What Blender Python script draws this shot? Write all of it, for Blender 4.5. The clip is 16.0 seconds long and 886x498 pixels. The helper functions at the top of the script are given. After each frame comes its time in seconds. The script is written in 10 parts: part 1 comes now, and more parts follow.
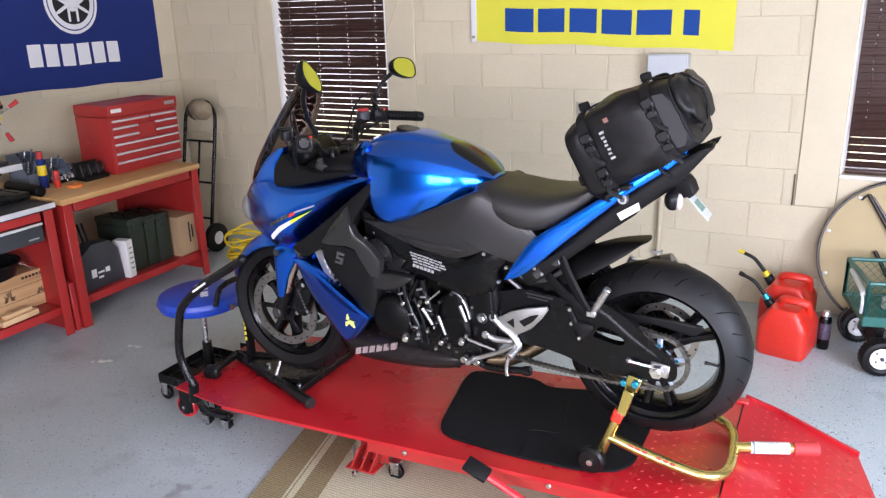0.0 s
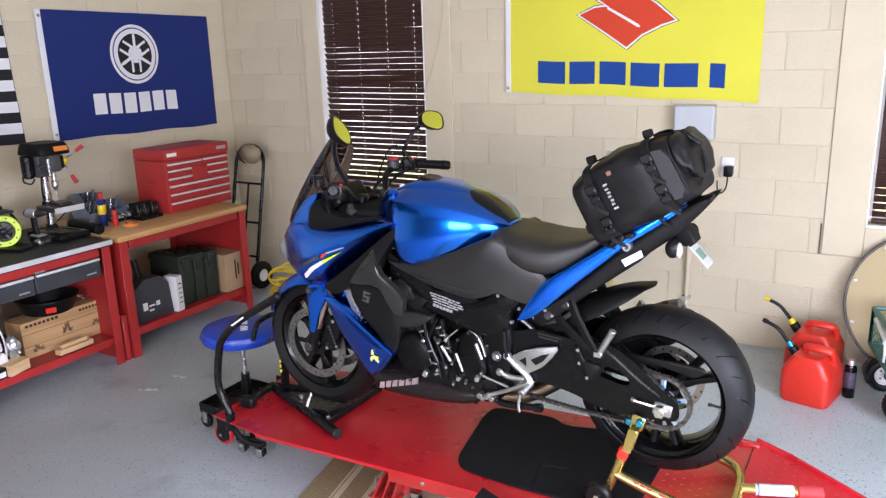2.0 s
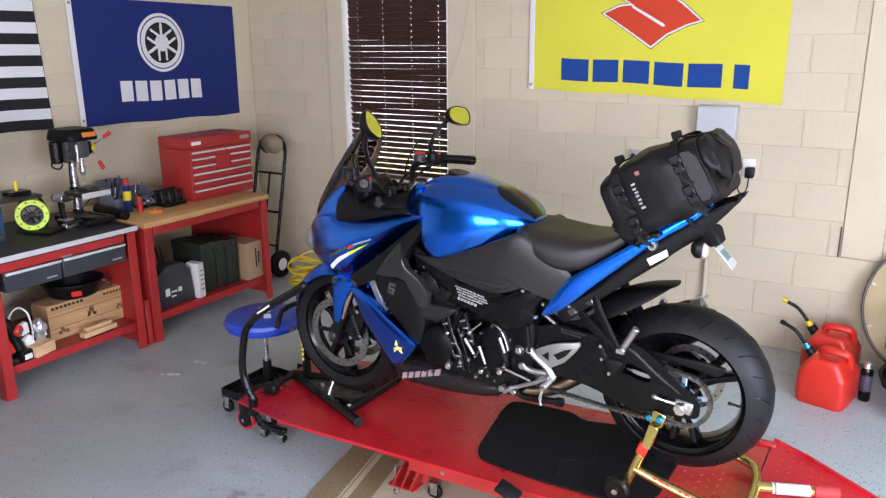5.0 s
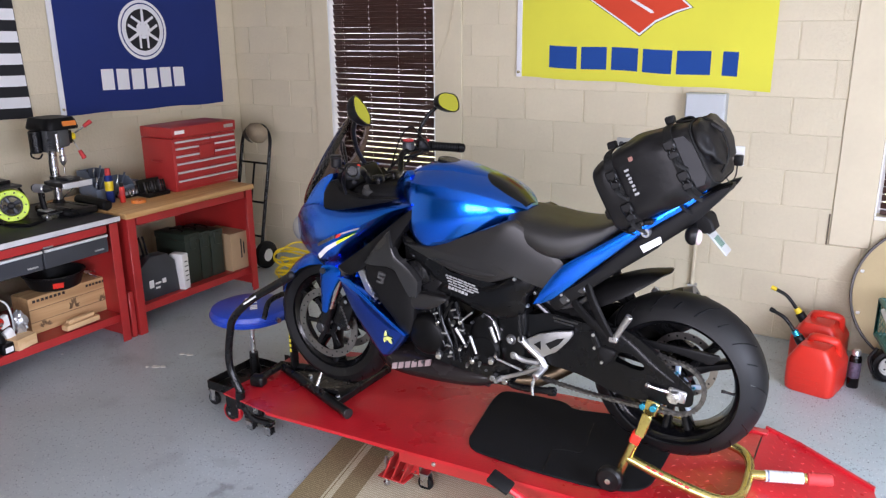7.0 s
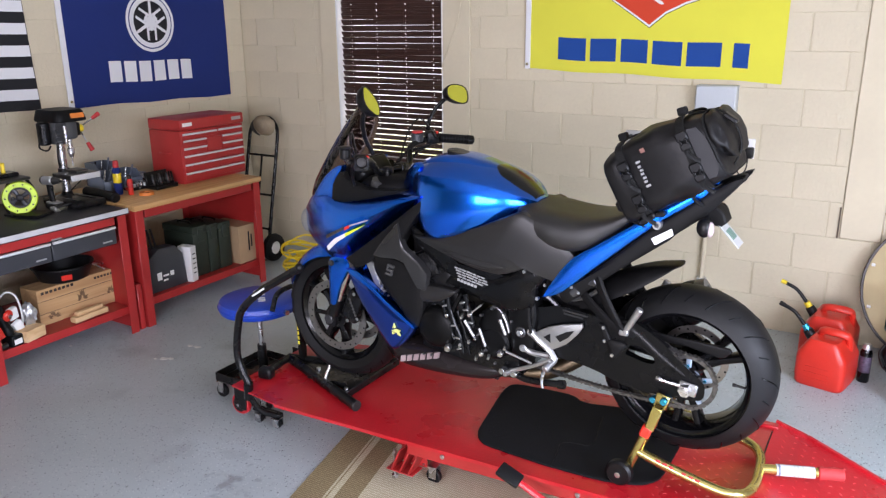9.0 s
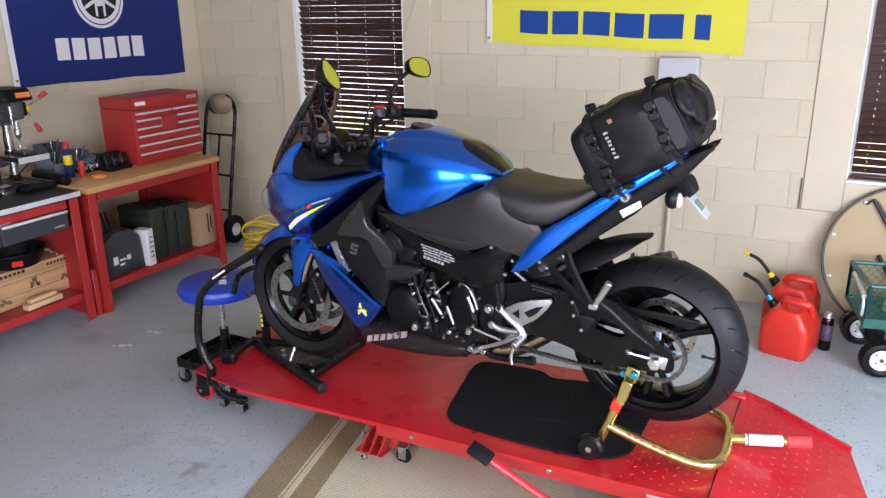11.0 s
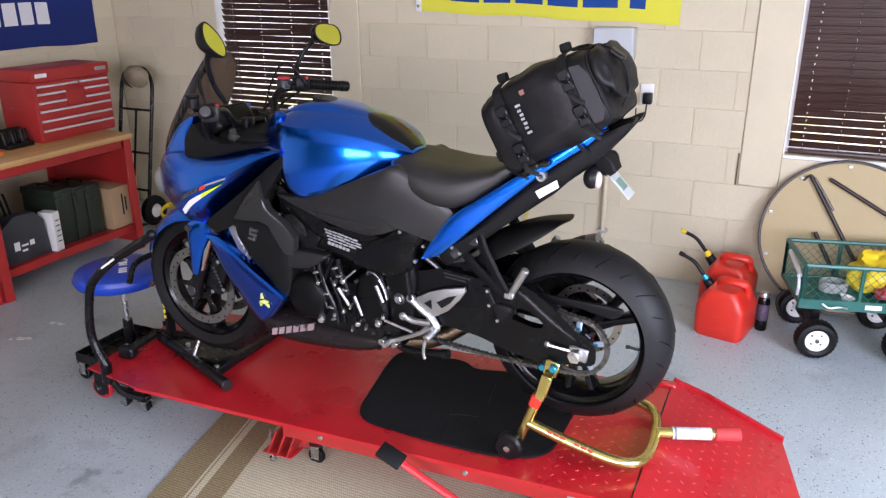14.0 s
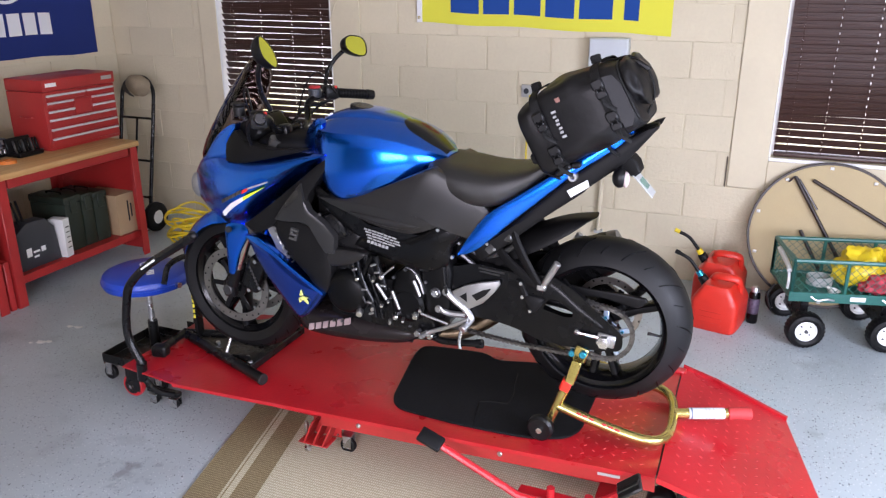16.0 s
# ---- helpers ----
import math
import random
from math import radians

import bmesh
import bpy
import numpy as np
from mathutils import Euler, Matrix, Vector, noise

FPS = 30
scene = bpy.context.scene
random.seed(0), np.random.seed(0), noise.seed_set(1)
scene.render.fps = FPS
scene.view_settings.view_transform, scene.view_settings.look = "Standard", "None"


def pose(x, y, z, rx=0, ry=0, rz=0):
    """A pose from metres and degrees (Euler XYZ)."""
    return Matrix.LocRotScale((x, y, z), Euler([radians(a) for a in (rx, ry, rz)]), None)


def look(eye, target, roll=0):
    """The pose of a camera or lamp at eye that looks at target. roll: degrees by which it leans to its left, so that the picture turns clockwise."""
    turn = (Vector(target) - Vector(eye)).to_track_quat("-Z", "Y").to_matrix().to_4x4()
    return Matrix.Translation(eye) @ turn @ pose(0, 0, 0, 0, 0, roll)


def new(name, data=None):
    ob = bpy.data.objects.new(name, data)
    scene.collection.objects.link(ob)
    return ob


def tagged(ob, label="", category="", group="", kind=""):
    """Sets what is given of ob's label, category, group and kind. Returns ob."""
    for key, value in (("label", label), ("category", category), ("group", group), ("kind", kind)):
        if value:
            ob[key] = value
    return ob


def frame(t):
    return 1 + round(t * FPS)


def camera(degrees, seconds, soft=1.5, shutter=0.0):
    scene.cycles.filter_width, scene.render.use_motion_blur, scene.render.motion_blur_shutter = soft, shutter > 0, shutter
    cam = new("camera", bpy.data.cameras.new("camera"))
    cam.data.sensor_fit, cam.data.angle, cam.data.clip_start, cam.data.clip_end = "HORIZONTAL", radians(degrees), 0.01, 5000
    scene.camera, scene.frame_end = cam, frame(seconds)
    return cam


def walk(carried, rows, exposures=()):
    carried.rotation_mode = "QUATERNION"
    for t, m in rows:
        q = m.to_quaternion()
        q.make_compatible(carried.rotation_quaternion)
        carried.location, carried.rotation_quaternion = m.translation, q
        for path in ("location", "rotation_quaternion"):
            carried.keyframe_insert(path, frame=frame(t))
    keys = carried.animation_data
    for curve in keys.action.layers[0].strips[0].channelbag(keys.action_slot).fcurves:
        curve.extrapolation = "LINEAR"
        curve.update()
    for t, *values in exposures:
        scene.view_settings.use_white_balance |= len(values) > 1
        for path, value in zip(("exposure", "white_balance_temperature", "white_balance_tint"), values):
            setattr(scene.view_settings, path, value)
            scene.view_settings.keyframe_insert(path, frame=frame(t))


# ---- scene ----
cam = camera(60.0, 16.0, soft=1.3)
PATH = [
    (0, (2.045, -4.567, 1.757), (1.172, -2.877, 1.139), -1.7),
    (0.5, (2.062, -4.645, 1.786), (1.191, -2.942, 1.203), -1.7),
    (1, (2.119, -4.666, 1.798), (1.21, -2.973, 1.244), -1.5),
    (1.5, (2.187, -4.657, 1.807), (1.225, -2.986, 1.274), -1.5),
    (2, (2.214, -4.664, 1.808), (1.218, -3.007, 1.296), -1.7),
    (2.5, (2.2, -4.698, 1.824), (1.19, -3.045, 1.324), -1.9),
    (3, (2.185, -4.734, 1.83), (1.155, -3.091, 1.338), -1.6),
    (3.5, (2.184, -4.751, 1.837), (1.136, -3.122, 1.341), -1.3),
    (4, (2.188, -4.757, 1.833), (1.137, -3.132, 1.33), -0.8),
    (4.5, (2.188, -4.746, 1.829), (1.151, -3.116, 1.313), -0.5),
    (5, (2.189, -4.727, 1.824), (1.171, -3.089, 1.295), -0.5),
    (7.5, (2.145, -4.703, 1.803), (1.164, -3.052, 1.246), -0.5),
    (8, (2.141, -4.702, 1.803), (1.151, -3.058, 1.24), -0.5),
    (8.5, (2.141, -4.701, 1.8), (1.146, -3.061, 1.236), -0.5),
    (11, (2.107, -4.659, 1.772), (1.203, -2.986, 1.151), -0.8),
    (11.5, (2.086, -4.635, 1.759), (1.248, -2.934, 1.121), -1.2),
    (12, (2.054, -4.614, 1.735), (1.307, -2.877, 1.083), -1.4),
    (12.5, (2.061, -4.56, 1.714), (1.368, -2.807, 1.046), -1.5),
    (13, (2.111, -4.466, 1.714), (1.41, -2.722, 1.031), -1.1),
    (13.5, (2.148, -4.403, 1.72), (1.405, -2.677, 1.035), -0.4),
    (14, (2.141, -4.399, 1.727), (1.351, -2.692, 1.046), -0.3),
    (14.5, (2.096, -4.451, 1.745), (1.289, -2.752, 1.067), -0.2),
    (15, (2.047, -4.532, 1.746), (1.265, -2.817, 1.078), -0.0),
    (15.5, (2.023, -4.608, 1.751), (1.28, -2.874, 1.087), 0.1),
    (16, (2.017, -4.643, 1.754), (1.3, -2.898, 1.091), -0.1),
]
walk(cam, [(t, look(eye, target, roll)) for t, eye, target, roll in PATH],
     [(0, 0.50, 6400, 28), (5, 0.35, 6380, 28), (11, 0.31, 6380, 28), (13.5, 0.26, 6380, 30), (16, 0.29, 6380, 30)])

# ---- light: overcast daylight through the open garage door and the blinds ----
SUN_EL, SUN_ROT = radians(50), radians(200)
world = bpy.data.worlds.new("sky")
scene.world = world
world.use_nodes = True
wn = world.node_tree.nodes
sky = wn.new("ShaderNodeTexSky")
sky.sky_type, sky.sun_disc, sky.sun_elevation, sky.sun_rotation = "NISHITA", False, SUN_EL, SUN_ROT
world.node_tree.links.new(sky.outputs[0], wn["Background"].inputs[0])
wn["Background"].inputs[1].default_value = 0.12

WX0, WX1, WY0, CEIL = -2.60, 4.5, -7.4, 2.75     # left wall, right wall, front wall, ceiling


def lamp_area(name, m, sx, sy, watts, colour):
    d = bpy.data.lights.new(name, "AREA")
    d.shape, d.size, d.size_y, d.energy, d.color = "RECTANGLE", sx, sy, watts, colour
    ob = new(name, d)
    ob.matrix_world = m
    return ob


sun_data = bpy.data.lights.new("sun", "SUN")
sun_data.energy, sun_data.angle, sun_data.color = 2.5, radians(0.6), (1.0, 0.95, 0.88)
sun_ob = new("sun", sun_data)
sun_ob.matrix_world = look((0, 0, 0), (-0.35, -0.62, -0.85))
lamp_area("sky_light_garage_door", look((2.55, WY0 + 0.30, 1.55), (2.6, 0, -2.2)), 3.5, 1.4, 222, (0.90, 0.95, 1.0))
lamp_area("sky_light_side_door", look((WX1 - 0.25, -3.8, 1.50), (0.3, -3.5, -0.1)), 2.5, 1.4, 188, (0.77, 0.905, 1.0))


# ---- materials ----
def nodes_of(name):
    m = bpy.data.materials.new(name)
    m.use_nodes = True
    return m, m.node_tree.nodes, m.node_tree.links, m.node_tree.nodes["Principled BSDF"]


def surface(name, col, rough=0.5, metal=0.0, var=0.12, scale=6.0, bump=0.05, bscale=90.0, coat=0.0, rvar=0.1, spec=0.5, random=0.0):
    """Paint, plastic, rubber, metal or cloth: colour and gloss vary at two scales, with a fine relief."""
    m, n, l, b = nodes_of(name)
    tc = n.new("ShaderNodeTexCoord")
    big = n.new("ShaderNodeTexNoise")
    big.inputs["Scale"].default_value, big.inputs["Detail"].default_value = scale, 5
    fine = n.new("ShaderNodeTexNoise")
    fine.inputs["Scale"].default_value, fine.inputs["Detail"].default_value = bscale, 3
    for t in (big, fine):
        l.new(tc.outputs["Object"], t.inputs["Vector"])
    mix = n.new("ShaderNodeMath")
    mix.operation, mix.inputs[1].default_value = "MULTIPLY_ADD", 0.35
    l.new(fine.outputs["Fac"], mix.inputs[0])
    l.new(big.outputs["Fac"], mix.inputs[2])
    mp = n.new("ShaderNodeMapRange")
    mp.inputs[1].default_value, mp.inputs[2].default_value = 0.4, 0.95
    mp.inputs[3].default_value, mp.inputs[4].default_value = 1 - var, 1 + var
    l.new(mix.outputs[0], mp.inputs[0])
    hsv = n.new("ShaderNodeHueSaturation")
    hsv.inputs["Color"].default_value = (*col, 1)
    if random:
        oi, ma = n.new("ShaderNodeObjectInfo"), n.new("ShaderNodeMath")
        ma.operation, ma.inputs[1].default_value, ma.inputs[2].default_value = "MULTIPLY_ADD", random, 1 - random / 2
        mu = n.new("ShaderNodeMath")
        mu.operation = "MULTIPLY"
        l.new(oi.outputs["Random"], ma.inputs[0])
        l.new(ma.outputs[0], mu.inputs[0])
        l.new(mp.outputs[0], mu.inputs[1])
        l.new(mu.outputs[0], hsv.inputs["Value"])
    else:
        l.new(mp.outputs[0], hsv.inputs["Value"])
    l.new(hsv.outputs[0], b.inputs["Base Color"])
    mr = n.new("ShaderNodeMapRange")
    mr.inputs[1].default_value, mr.inputs[2].default_value = 0.3, 0.7
    mr.inputs[3].default_value, mr.inputs[4].default_value = max(0.03, rough - rvar / 2), min(1, rough + rvar / 2)
    l.new(big.outputs["Fac"], mr.inputs[0])
    l.new(mr.outputs[0], b.inputs["Roughness"])
    b.inputs["Metallic"].default_value = metal
    b.inputs["Specular IOR Level"].default_value = spec
    b.inputs["Coat Weight"].default_value, b.inputs["Coat Roughness"].default_value = coat, 0.04
    if bump:
        bp = n.new("ShaderNodeBump")
        bp.inputs["Strength"].default_value, bp.inputs["Distance"].default_value = bump, 0.004
        l.new(fine.outputs["Fac"], bp.inputs["Height"])
        l.new(bp.outputs[0], b.inputs["Normal"])
    return m


def wood(name, light, dark, rough=0.45, axis=1, grain=40.0):
    m, n, l, b = nodes_of(name)
    tc, mp = n.new("ShaderNodeTexCoord"), n.new("ShaderNodeMapping")
    s = [grain, grain, grain]
    s[axis] = grain * 0.06
    mp.inputs["Scale"].default_value = s
    l.new(tc.outputs["Object"], mp.inputs[0])
    tx = n.new("ShaderNodeTexNoise")
    tx.inputs["Scale"].default_value, tx.inputs["Detail"].default_value, tx.inputs["Distortion"].default_value = 1.0, 6, 0.6
    l.new(mp.outputs[0], tx.inputs["Vector"])
    cr = n.new("ShaderNodeValToRGB")
    cr.color_ramp.elements[0].position, cr.color_ramp.elements[0].color = 0.35, (*dark, 1)
    cr.color_ramp.elements[1].position, cr.color_ramp.elements[1].color = 0.65, (*light, 1)
    l.new(tx.outputs["Fac"], cr.inputs[0])
    l.new(cr.outputs[0], b.inputs["Base Color"])
    b.inputs["Roughness"].default_value = rough
    bp = n.new("ShaderNodeBump")
    bp.inputs["Strength"].default_value, bp.inputs["Distance"].default_value = 0.12, 0.002
    l.new(tx.outputs["Fac"], bp.inputs["Height"])
    l.new(bp.outputs[0], b.inputs["Normal"])
    return m


def epoxy_floor(name):
    """Grey epoxy with small dark and light flakes, worn spots and oil stains; the left side is dimmed in the colour."""
    m, n, l, b = nodes_of(name)
    tc = n.new("ShaderNodeTexCoord")

    def flakes(scale, threshold):
        v = n.new("ShaderNodeTexVoronoi")
        v.inputs["Scale"].default_value = scale
        l.new(tc.outputs["Object"], v.inputs["Vector"])
        bw = n.new("ShaderNodeSeparateColor")
        l.new(v.outputs["Color"], bw.inputs[0])
        pick = n.new("ShaderNodeMath")
        pick.operation, pick.inputs[1].default_value = "GREATER_THAN", threshold
        l.new(bw.outputs[0], pick.inputs[0])
        near = n.new("ShaderNodeMath")
        near.operation, near.inputs[1].default_value = "LESS_THAN", 0.33
        l.new(v.outputs["Distance"], near.inputs[0])
        both = n.new("ShaderNodeMath")
        both.operation = "MULTIPLY"
        l.new(pick.outputs[0], both.inputs[0])
        l.new(near.outputs[0], both.inputs[1])
        return both

    def over(under, fac, col):
        mx = n.new("ShaderNodeMix")
        mx.data_type = "RGBA"
        l.new(fac.outputs[0], mx.inputs[0])
        l.new(under, mx.inputs[6])
        mx.inputs[7].default_value = (*col, 1)
        return mx.outputs[2]

    big = n.new("ShaderNodeTexNoise")
    big.inputs["Scale"].default_value, big.inputs["Detail"].default_value = 1.3, 6
    l.new(tc.outputs["Object"], big.inputs["Vector"])
    cr = n.new("ShaderNodeValToRGB")
    cr.color_ramp.elements[0].position, cr.color_ramp.elements[0].color = 0.3, (0.385, 0.450, 0.476, 1)
    cr.color_ramp.elements[1].position, cr.color_ramp.elements[1].color = 0.7, (0.465, 0.538, 0.566, 1)
    l.new(big.outputs["Fac"], cr.inputs[0])
    col = over(cr.outputs[0], flakes(125, 0.82), (0.21, 0.225, 0.25))
    col = over(col, flakes(135, 0.86), (0.66, 0.69, 0.71))
    col = over(col, flakes(95, 0.940), (0.07, 0.075, 0.09))
    stain = n.new("ShaderNodeTexNoise")
    stain.inputs["Scale"].default_value, stain.inputs["Detail"].default_value = 3.1, 8
    l.new(tc.outputs["Object"], stain.inputs["Vector"])
    st = n.new("ShaderNodeMapRange")
    st.inputs[1].default_value, st.inputs[2].default_value, st.inputs[4].default_value = 0.60, 0.78, 0.55
    l.new(stain.outputs["Fac"], st.inputs[0])
    col = over(col, st, (0.12, 0.12, 0.12))
    ds = n.new("ShaderNodeVectorMath")
    ds.operation, ds.inputs[1].default_value = "DISTANCE", (-0.02, -2.81, 0)
    l.new(tc.outputs["Object"], ds.inputs[0])
    blot = n.new("ShaderNodeTexNoise")
    blot.inputs["Scale"].default_value, blot.inputs["Detail"].default_value = 17, 9
    l.new(tc.outputs["Object"], blot.inputs["Vector"])
    edge = n.new("ShaderNodeMath")
    edge.operation, edge.inputs[1].default_value = "MULTIPLY_ADD", 0.80
    l.new(blot.outputs["Fac"], edge.inputs[0])
    l.new(ds.outputs["Value"], edge.inputs[2])
    oil = n.new("ShaderNodeMapRange")
    oil.inputs[1].default_value, oil.inputs[2].default_value, oil.inputs[3].default_value, oil.inputs[4].default_value = 0.33, 0.47, 0.50, 0.0
    l.new(edge.outputs[0], oil.inputs[0])
    col = over(col, oil, (0.05, 0.05, 0.055))
    # broad ragged darkening round the left floor: weaker daylight put into the colour
    tread = n.new("ShaderNodeVectorMath")
    tread.operation, tread.inputs[1].default_value = "DISTANCE", (-0.9, -3.0, 0)
    l.new(tc.outputs["Object"], tread.inputs[0])
    patch = n.new("ShaderNodeTexNoise")
    patch.inputs["Scale"].default_value, patch.inputs["Detail"].default_value = 2.2, 9
    l.new(tc.outputs["Object"], patch.inputs["Vector"])
    reach = n.new("ShaderNodeMath")
    reach.operation, reach.inputs[1].default_value = "MULTIPLY_ADD", 1.9
    l.new(patch.outputs["Fac"], reach.inputs[0])
    l.new(tread.outputs["Value"], reach.inputs[2])
    dim_patch = n.new("ShaderNodeMapRange")
    dim_patch.inputs[1].default_value, dim_patch.inputs[2].default_value, dim_patch.inputs[3].default_value, dim_patch.inputs[4].default_value = 1.3, 2.9, 0.50, 0.0
    l.new(reach.outputs[0], dim_patch.inputs[0])
    col = over(col, dim_patch, (0.185, 0.170, 0.155))
    l.new(col, b.inputs["Base Color"])
    mr = n.new("ShaderNodeMapRange")
    mr.inputs[3].default_value, mr.inputs[4].default_value = 0.28, 0.48
    l.new(big.outputs["Fac"], mr.inputs[0])
    l.new(mr.outputs[0], b.inputs["Roughness"])
    fine = n.new("ShaderNodeTexNoise")
    fine.inputs["Scale"].default_value = 160
    l.new(tc.outputs["Object"], fine.inputs["Vector"])
    bp = n.new("ShaderNodeBump")
    bp.inputs["Strength"].default_value, bp.inputs["Distance"].default_value = 0.12, 0.002
    l.new(fine.outputs["Fac"], bp.inputs["Height"])
    l.new(bp.outputs[0], b.inputs["Normal"])
    return m


def woven(name, light, dark, scale, rough=0.9):
    """Coarse woven fibre: two crossed waves of threads."""
    m, n, l, b = nodes_of(name)
    tc = n.new("ShaderNodeTexCoord")
    w1, w2 = n.new("ShaderNodeTexWave"), n.new("ShaderNodeTexWave")
    w1.bands_direction, w2.bands_direction = "X", "Y"
    for w, s in ((w1, scale), (w2, scale * 0.62)):
        w.inputs["Scale"].default_value, w.inputs["Distortion"].default_value, w.inputs["Detail Scale"].default_value = s, 2.5, 3
        l.new(tc.outputs["Object"], w.inputs["Vector"])
    mu = n.new("ShaderNodeMath")
    mu.operation = "MULTIPLY"
    l.new(w1.outputs["Fac"], mu.inputs[0])
    l.new(w2.outputs["Fac"], mu.inputs[1])
    cr = n.new("ShaderNodeValToRGB")
    cr.color_ramp.elements[0].position, cr.color_ramp.elements[0].color = 0.02, (*dark, 1)
    cr.color_ramp.elements[1].position, cr.color_ramp.elements[1].color = 0.5, (*light, 1)
    l.new(mu.outputs[0], cr.inputs[0])
    l.new(cr.outputs[0], b.inputs["Base Color"])
    b.inputs["Roughness"].default_value = rough
    b.inputs["Specular IOR Level"].default_value = 0.15
    bp = n.new("ShaderNodeBump")
    bp.inputs["Strength"].default_value, bp.inputs["Distance"].default_value = 0.45, 0.003
    l.new(mu.outputs[0], bp.inputs["Height"])
    l.new(bp.outputs[0], b.inputs["Normal"])
    return m


def glass(name, tint=(1, 1, 1), rough=0.02):
    m, n, l, b = nodes_of(name)
    b.inputs["Base Color"].default_value = (*tint, 1)
    b.inputs["Roughness"].default_value, b.inputs["Transmission Weight"].default_value, b.inputs["IOR"].default_value = rough, 1.0, 1.3
    return m


M = {}
M["block"] = surface("painted_block", (0.604, 0.534, 0.388), 0.60, var=0.06, scale=3, bump=0.95, bscale=55, random=0.05, spec=0.3)
M["plaster"] = surface("painted_plaster", (0.604, 0.534, 0.388), 0.6, var=0.05, scale=4, bump=0.25, bscale=45, spec=0.3)
# for the walls out of view: dark so that less light bounces back
M["unseen_dark_wall"] = surface("unseen_bounce_cutting_wall", (0.30, 0.26, 0.20), 0.7, var=0.08, scale=2, bump=0.2, bscale=60, spec=0.3)
M["mortar"] = surface("painted_mortar", (0.580, 0.512, 0.362), 0.7, var=0.05, scale=5, bump=0.3, bscale=60, spec=0.3)
M["ceiling"] = surface("ceiling_board", (0.50, 0.47, 0.42), 0.85, var=0.08, scale=2, bump=0.2, bscale=120)
M["floor"] = epoxy_floor("epoxy_floor")
M["white"] = surface("white_paint", (0.78, 0.78, 0.76), 0.45, var=0.05, bump=0.05)
M["blind"] = wood("brown_blind_wood", (0.062, 0.030, 0.023), (0.040, 0.019, 0.015), 0.38, axis=0, grain=60)
M["cord"] = surface("blind_cord", (0.07, 0.035, 0.025), 0.8)
M["glass"] = glass("window_glass")
M["red"] = surface("red_enamel", (0.42, 0.011, 0.016), 0.30, var=0.18, scale=4, bump=0.16, bscale=85, coat=0.12)
M["chest_red"] = surface("dusty_red_enamel", (0.38, 0.026, 0.024), 0.40, var=0.14, scale=5, bump=0.04, bscale=120)
M["disc_steel"] = surface("brake_disc_steel", (0.31, 0.29, 0.275), 0.32, metal=1.0, var=0.15, scale=20, bump=0.03)
M["red_tread"] = surface("worn_red_tread", (0.60, 0.060, 0.062), 0.34, var=0.25, scale=40, bump=0.03)
M["crate_print"] = surface("faded_brown_print", (0.17, 0.10, 0.05), 0.7, var=0.3, scale=30)
# worn bench red; on the lift's skirt and bracket it is the deck red's shade
M["red_worn_and_shaded"] = surface("red_bench_and_skirt_shade", (0.36, 0.020, 0.018), 0.42, var=0.16, scale=5, bump=0.06, bscale=90)
M["red_plastic"] = surface("red_fuel_plastic", (0.62, 0.028, 0.014), 0.36, var=0.08, scale=9, bump=0.12, bscale=160)
M["black"] = surface("black_plastic", (0.004, 0.004, 0.0045), 0.38, var=0.2, scale=10, bump=0.05, bscale=180, spec=0.24)
M["black_matt"] = surface("matt_black_plastic", (0.0050, 0.0048, 0.0050), 0.48, var=0.2, scale=10, bump=0.06, bscale=220, spec=0.13)
M["frame_black"] = surface("satin_black_frame", (0.003, 0.003, 0.0034), 0.26, var=0.2, scale=12, bump=0.04, bscale=200, spec=0.18)
M["frame_deep"] = surface("deep_black_frame", (0.003, 0.003, 0.0032), 0.36, var=0.2, scale=12, bump=0.05, bscale=200, spec=0.12)
# grey print reddened with the red deck's reflection
M["belly_print"] = surface("grey_print_deck_tint", (0.26, 0.19, 0.19), 0.5, var=0.2, scale=40)
M["sprocket"] = surface("sprocket_steel", (0.42, 0.52, 0.66), 0.34, metal=0.8, var=0.12, scale=14, bump=0.03)
M["black_gloss"] = surface("gloss_black", (0.003, 0.003, 0.0035), 0.16, var=0.2, bump=0.0, spec=0.3)
M["black_metal"] = surface("black_powder_coat", (0.0045, 0.0045, 0.005), 0.28, var=0.2, scale=12, bump=0.06, bscale=200, spec=0.26)
M["grey_plastic"] = surface("dark_grey_plastic", (0.0130, 0.0122, 0.0120), 0.34, var=0.14, scale=6, bump=0.04, bscale=240, spec=0.34)
M["grey_satin"] = surface("satin_titanium_grey", (0.075, 0.074, 0.073), 0.32, metal=0.4, var=0.1, scale=6, bump=0.02)
M["print_grey"] = surface("faded_white_print", (0.27, 0.27, 0.27), 0.6, var=0.2, scale=40)
M["cover_grey"] = surface("dark_titanium_grey", (0.016, 0.0155, 0.0155), 0.32, metal=0.12, var=0.1, scale=6, bump=0.02)
M["rubber"] = surface("tyre_rubber", (0.0050, 0.0050, 0.0054), 0.50, var=0.25, scale=14, bump=0.08, bscale=150, spec=0.24)
M["steel"] = surface("bright_steel", (0.55, 0.55, 0.56), 0.27, metal=1.0, var=0.12, scale=12, bump=0.03)
M["alu"] = surface("cast_aluminium", (0.38, 0.38, 0.375), 0.40, metal=0.9, var=0.12, scale=14, bump=0.06, bscale=250)
M["cast_grey"] = surface("dark_cast_grey", (0.050, 0.052, 0.055), 0.45, var=0.12, scale=10, bump=0.15, bscale=180)
M["dark_metal"] = surface("dark_metal", (0.09, 0.09, 0.095), 0.36, metal=0.9, var=0.2, scale=14, bump=0.06)
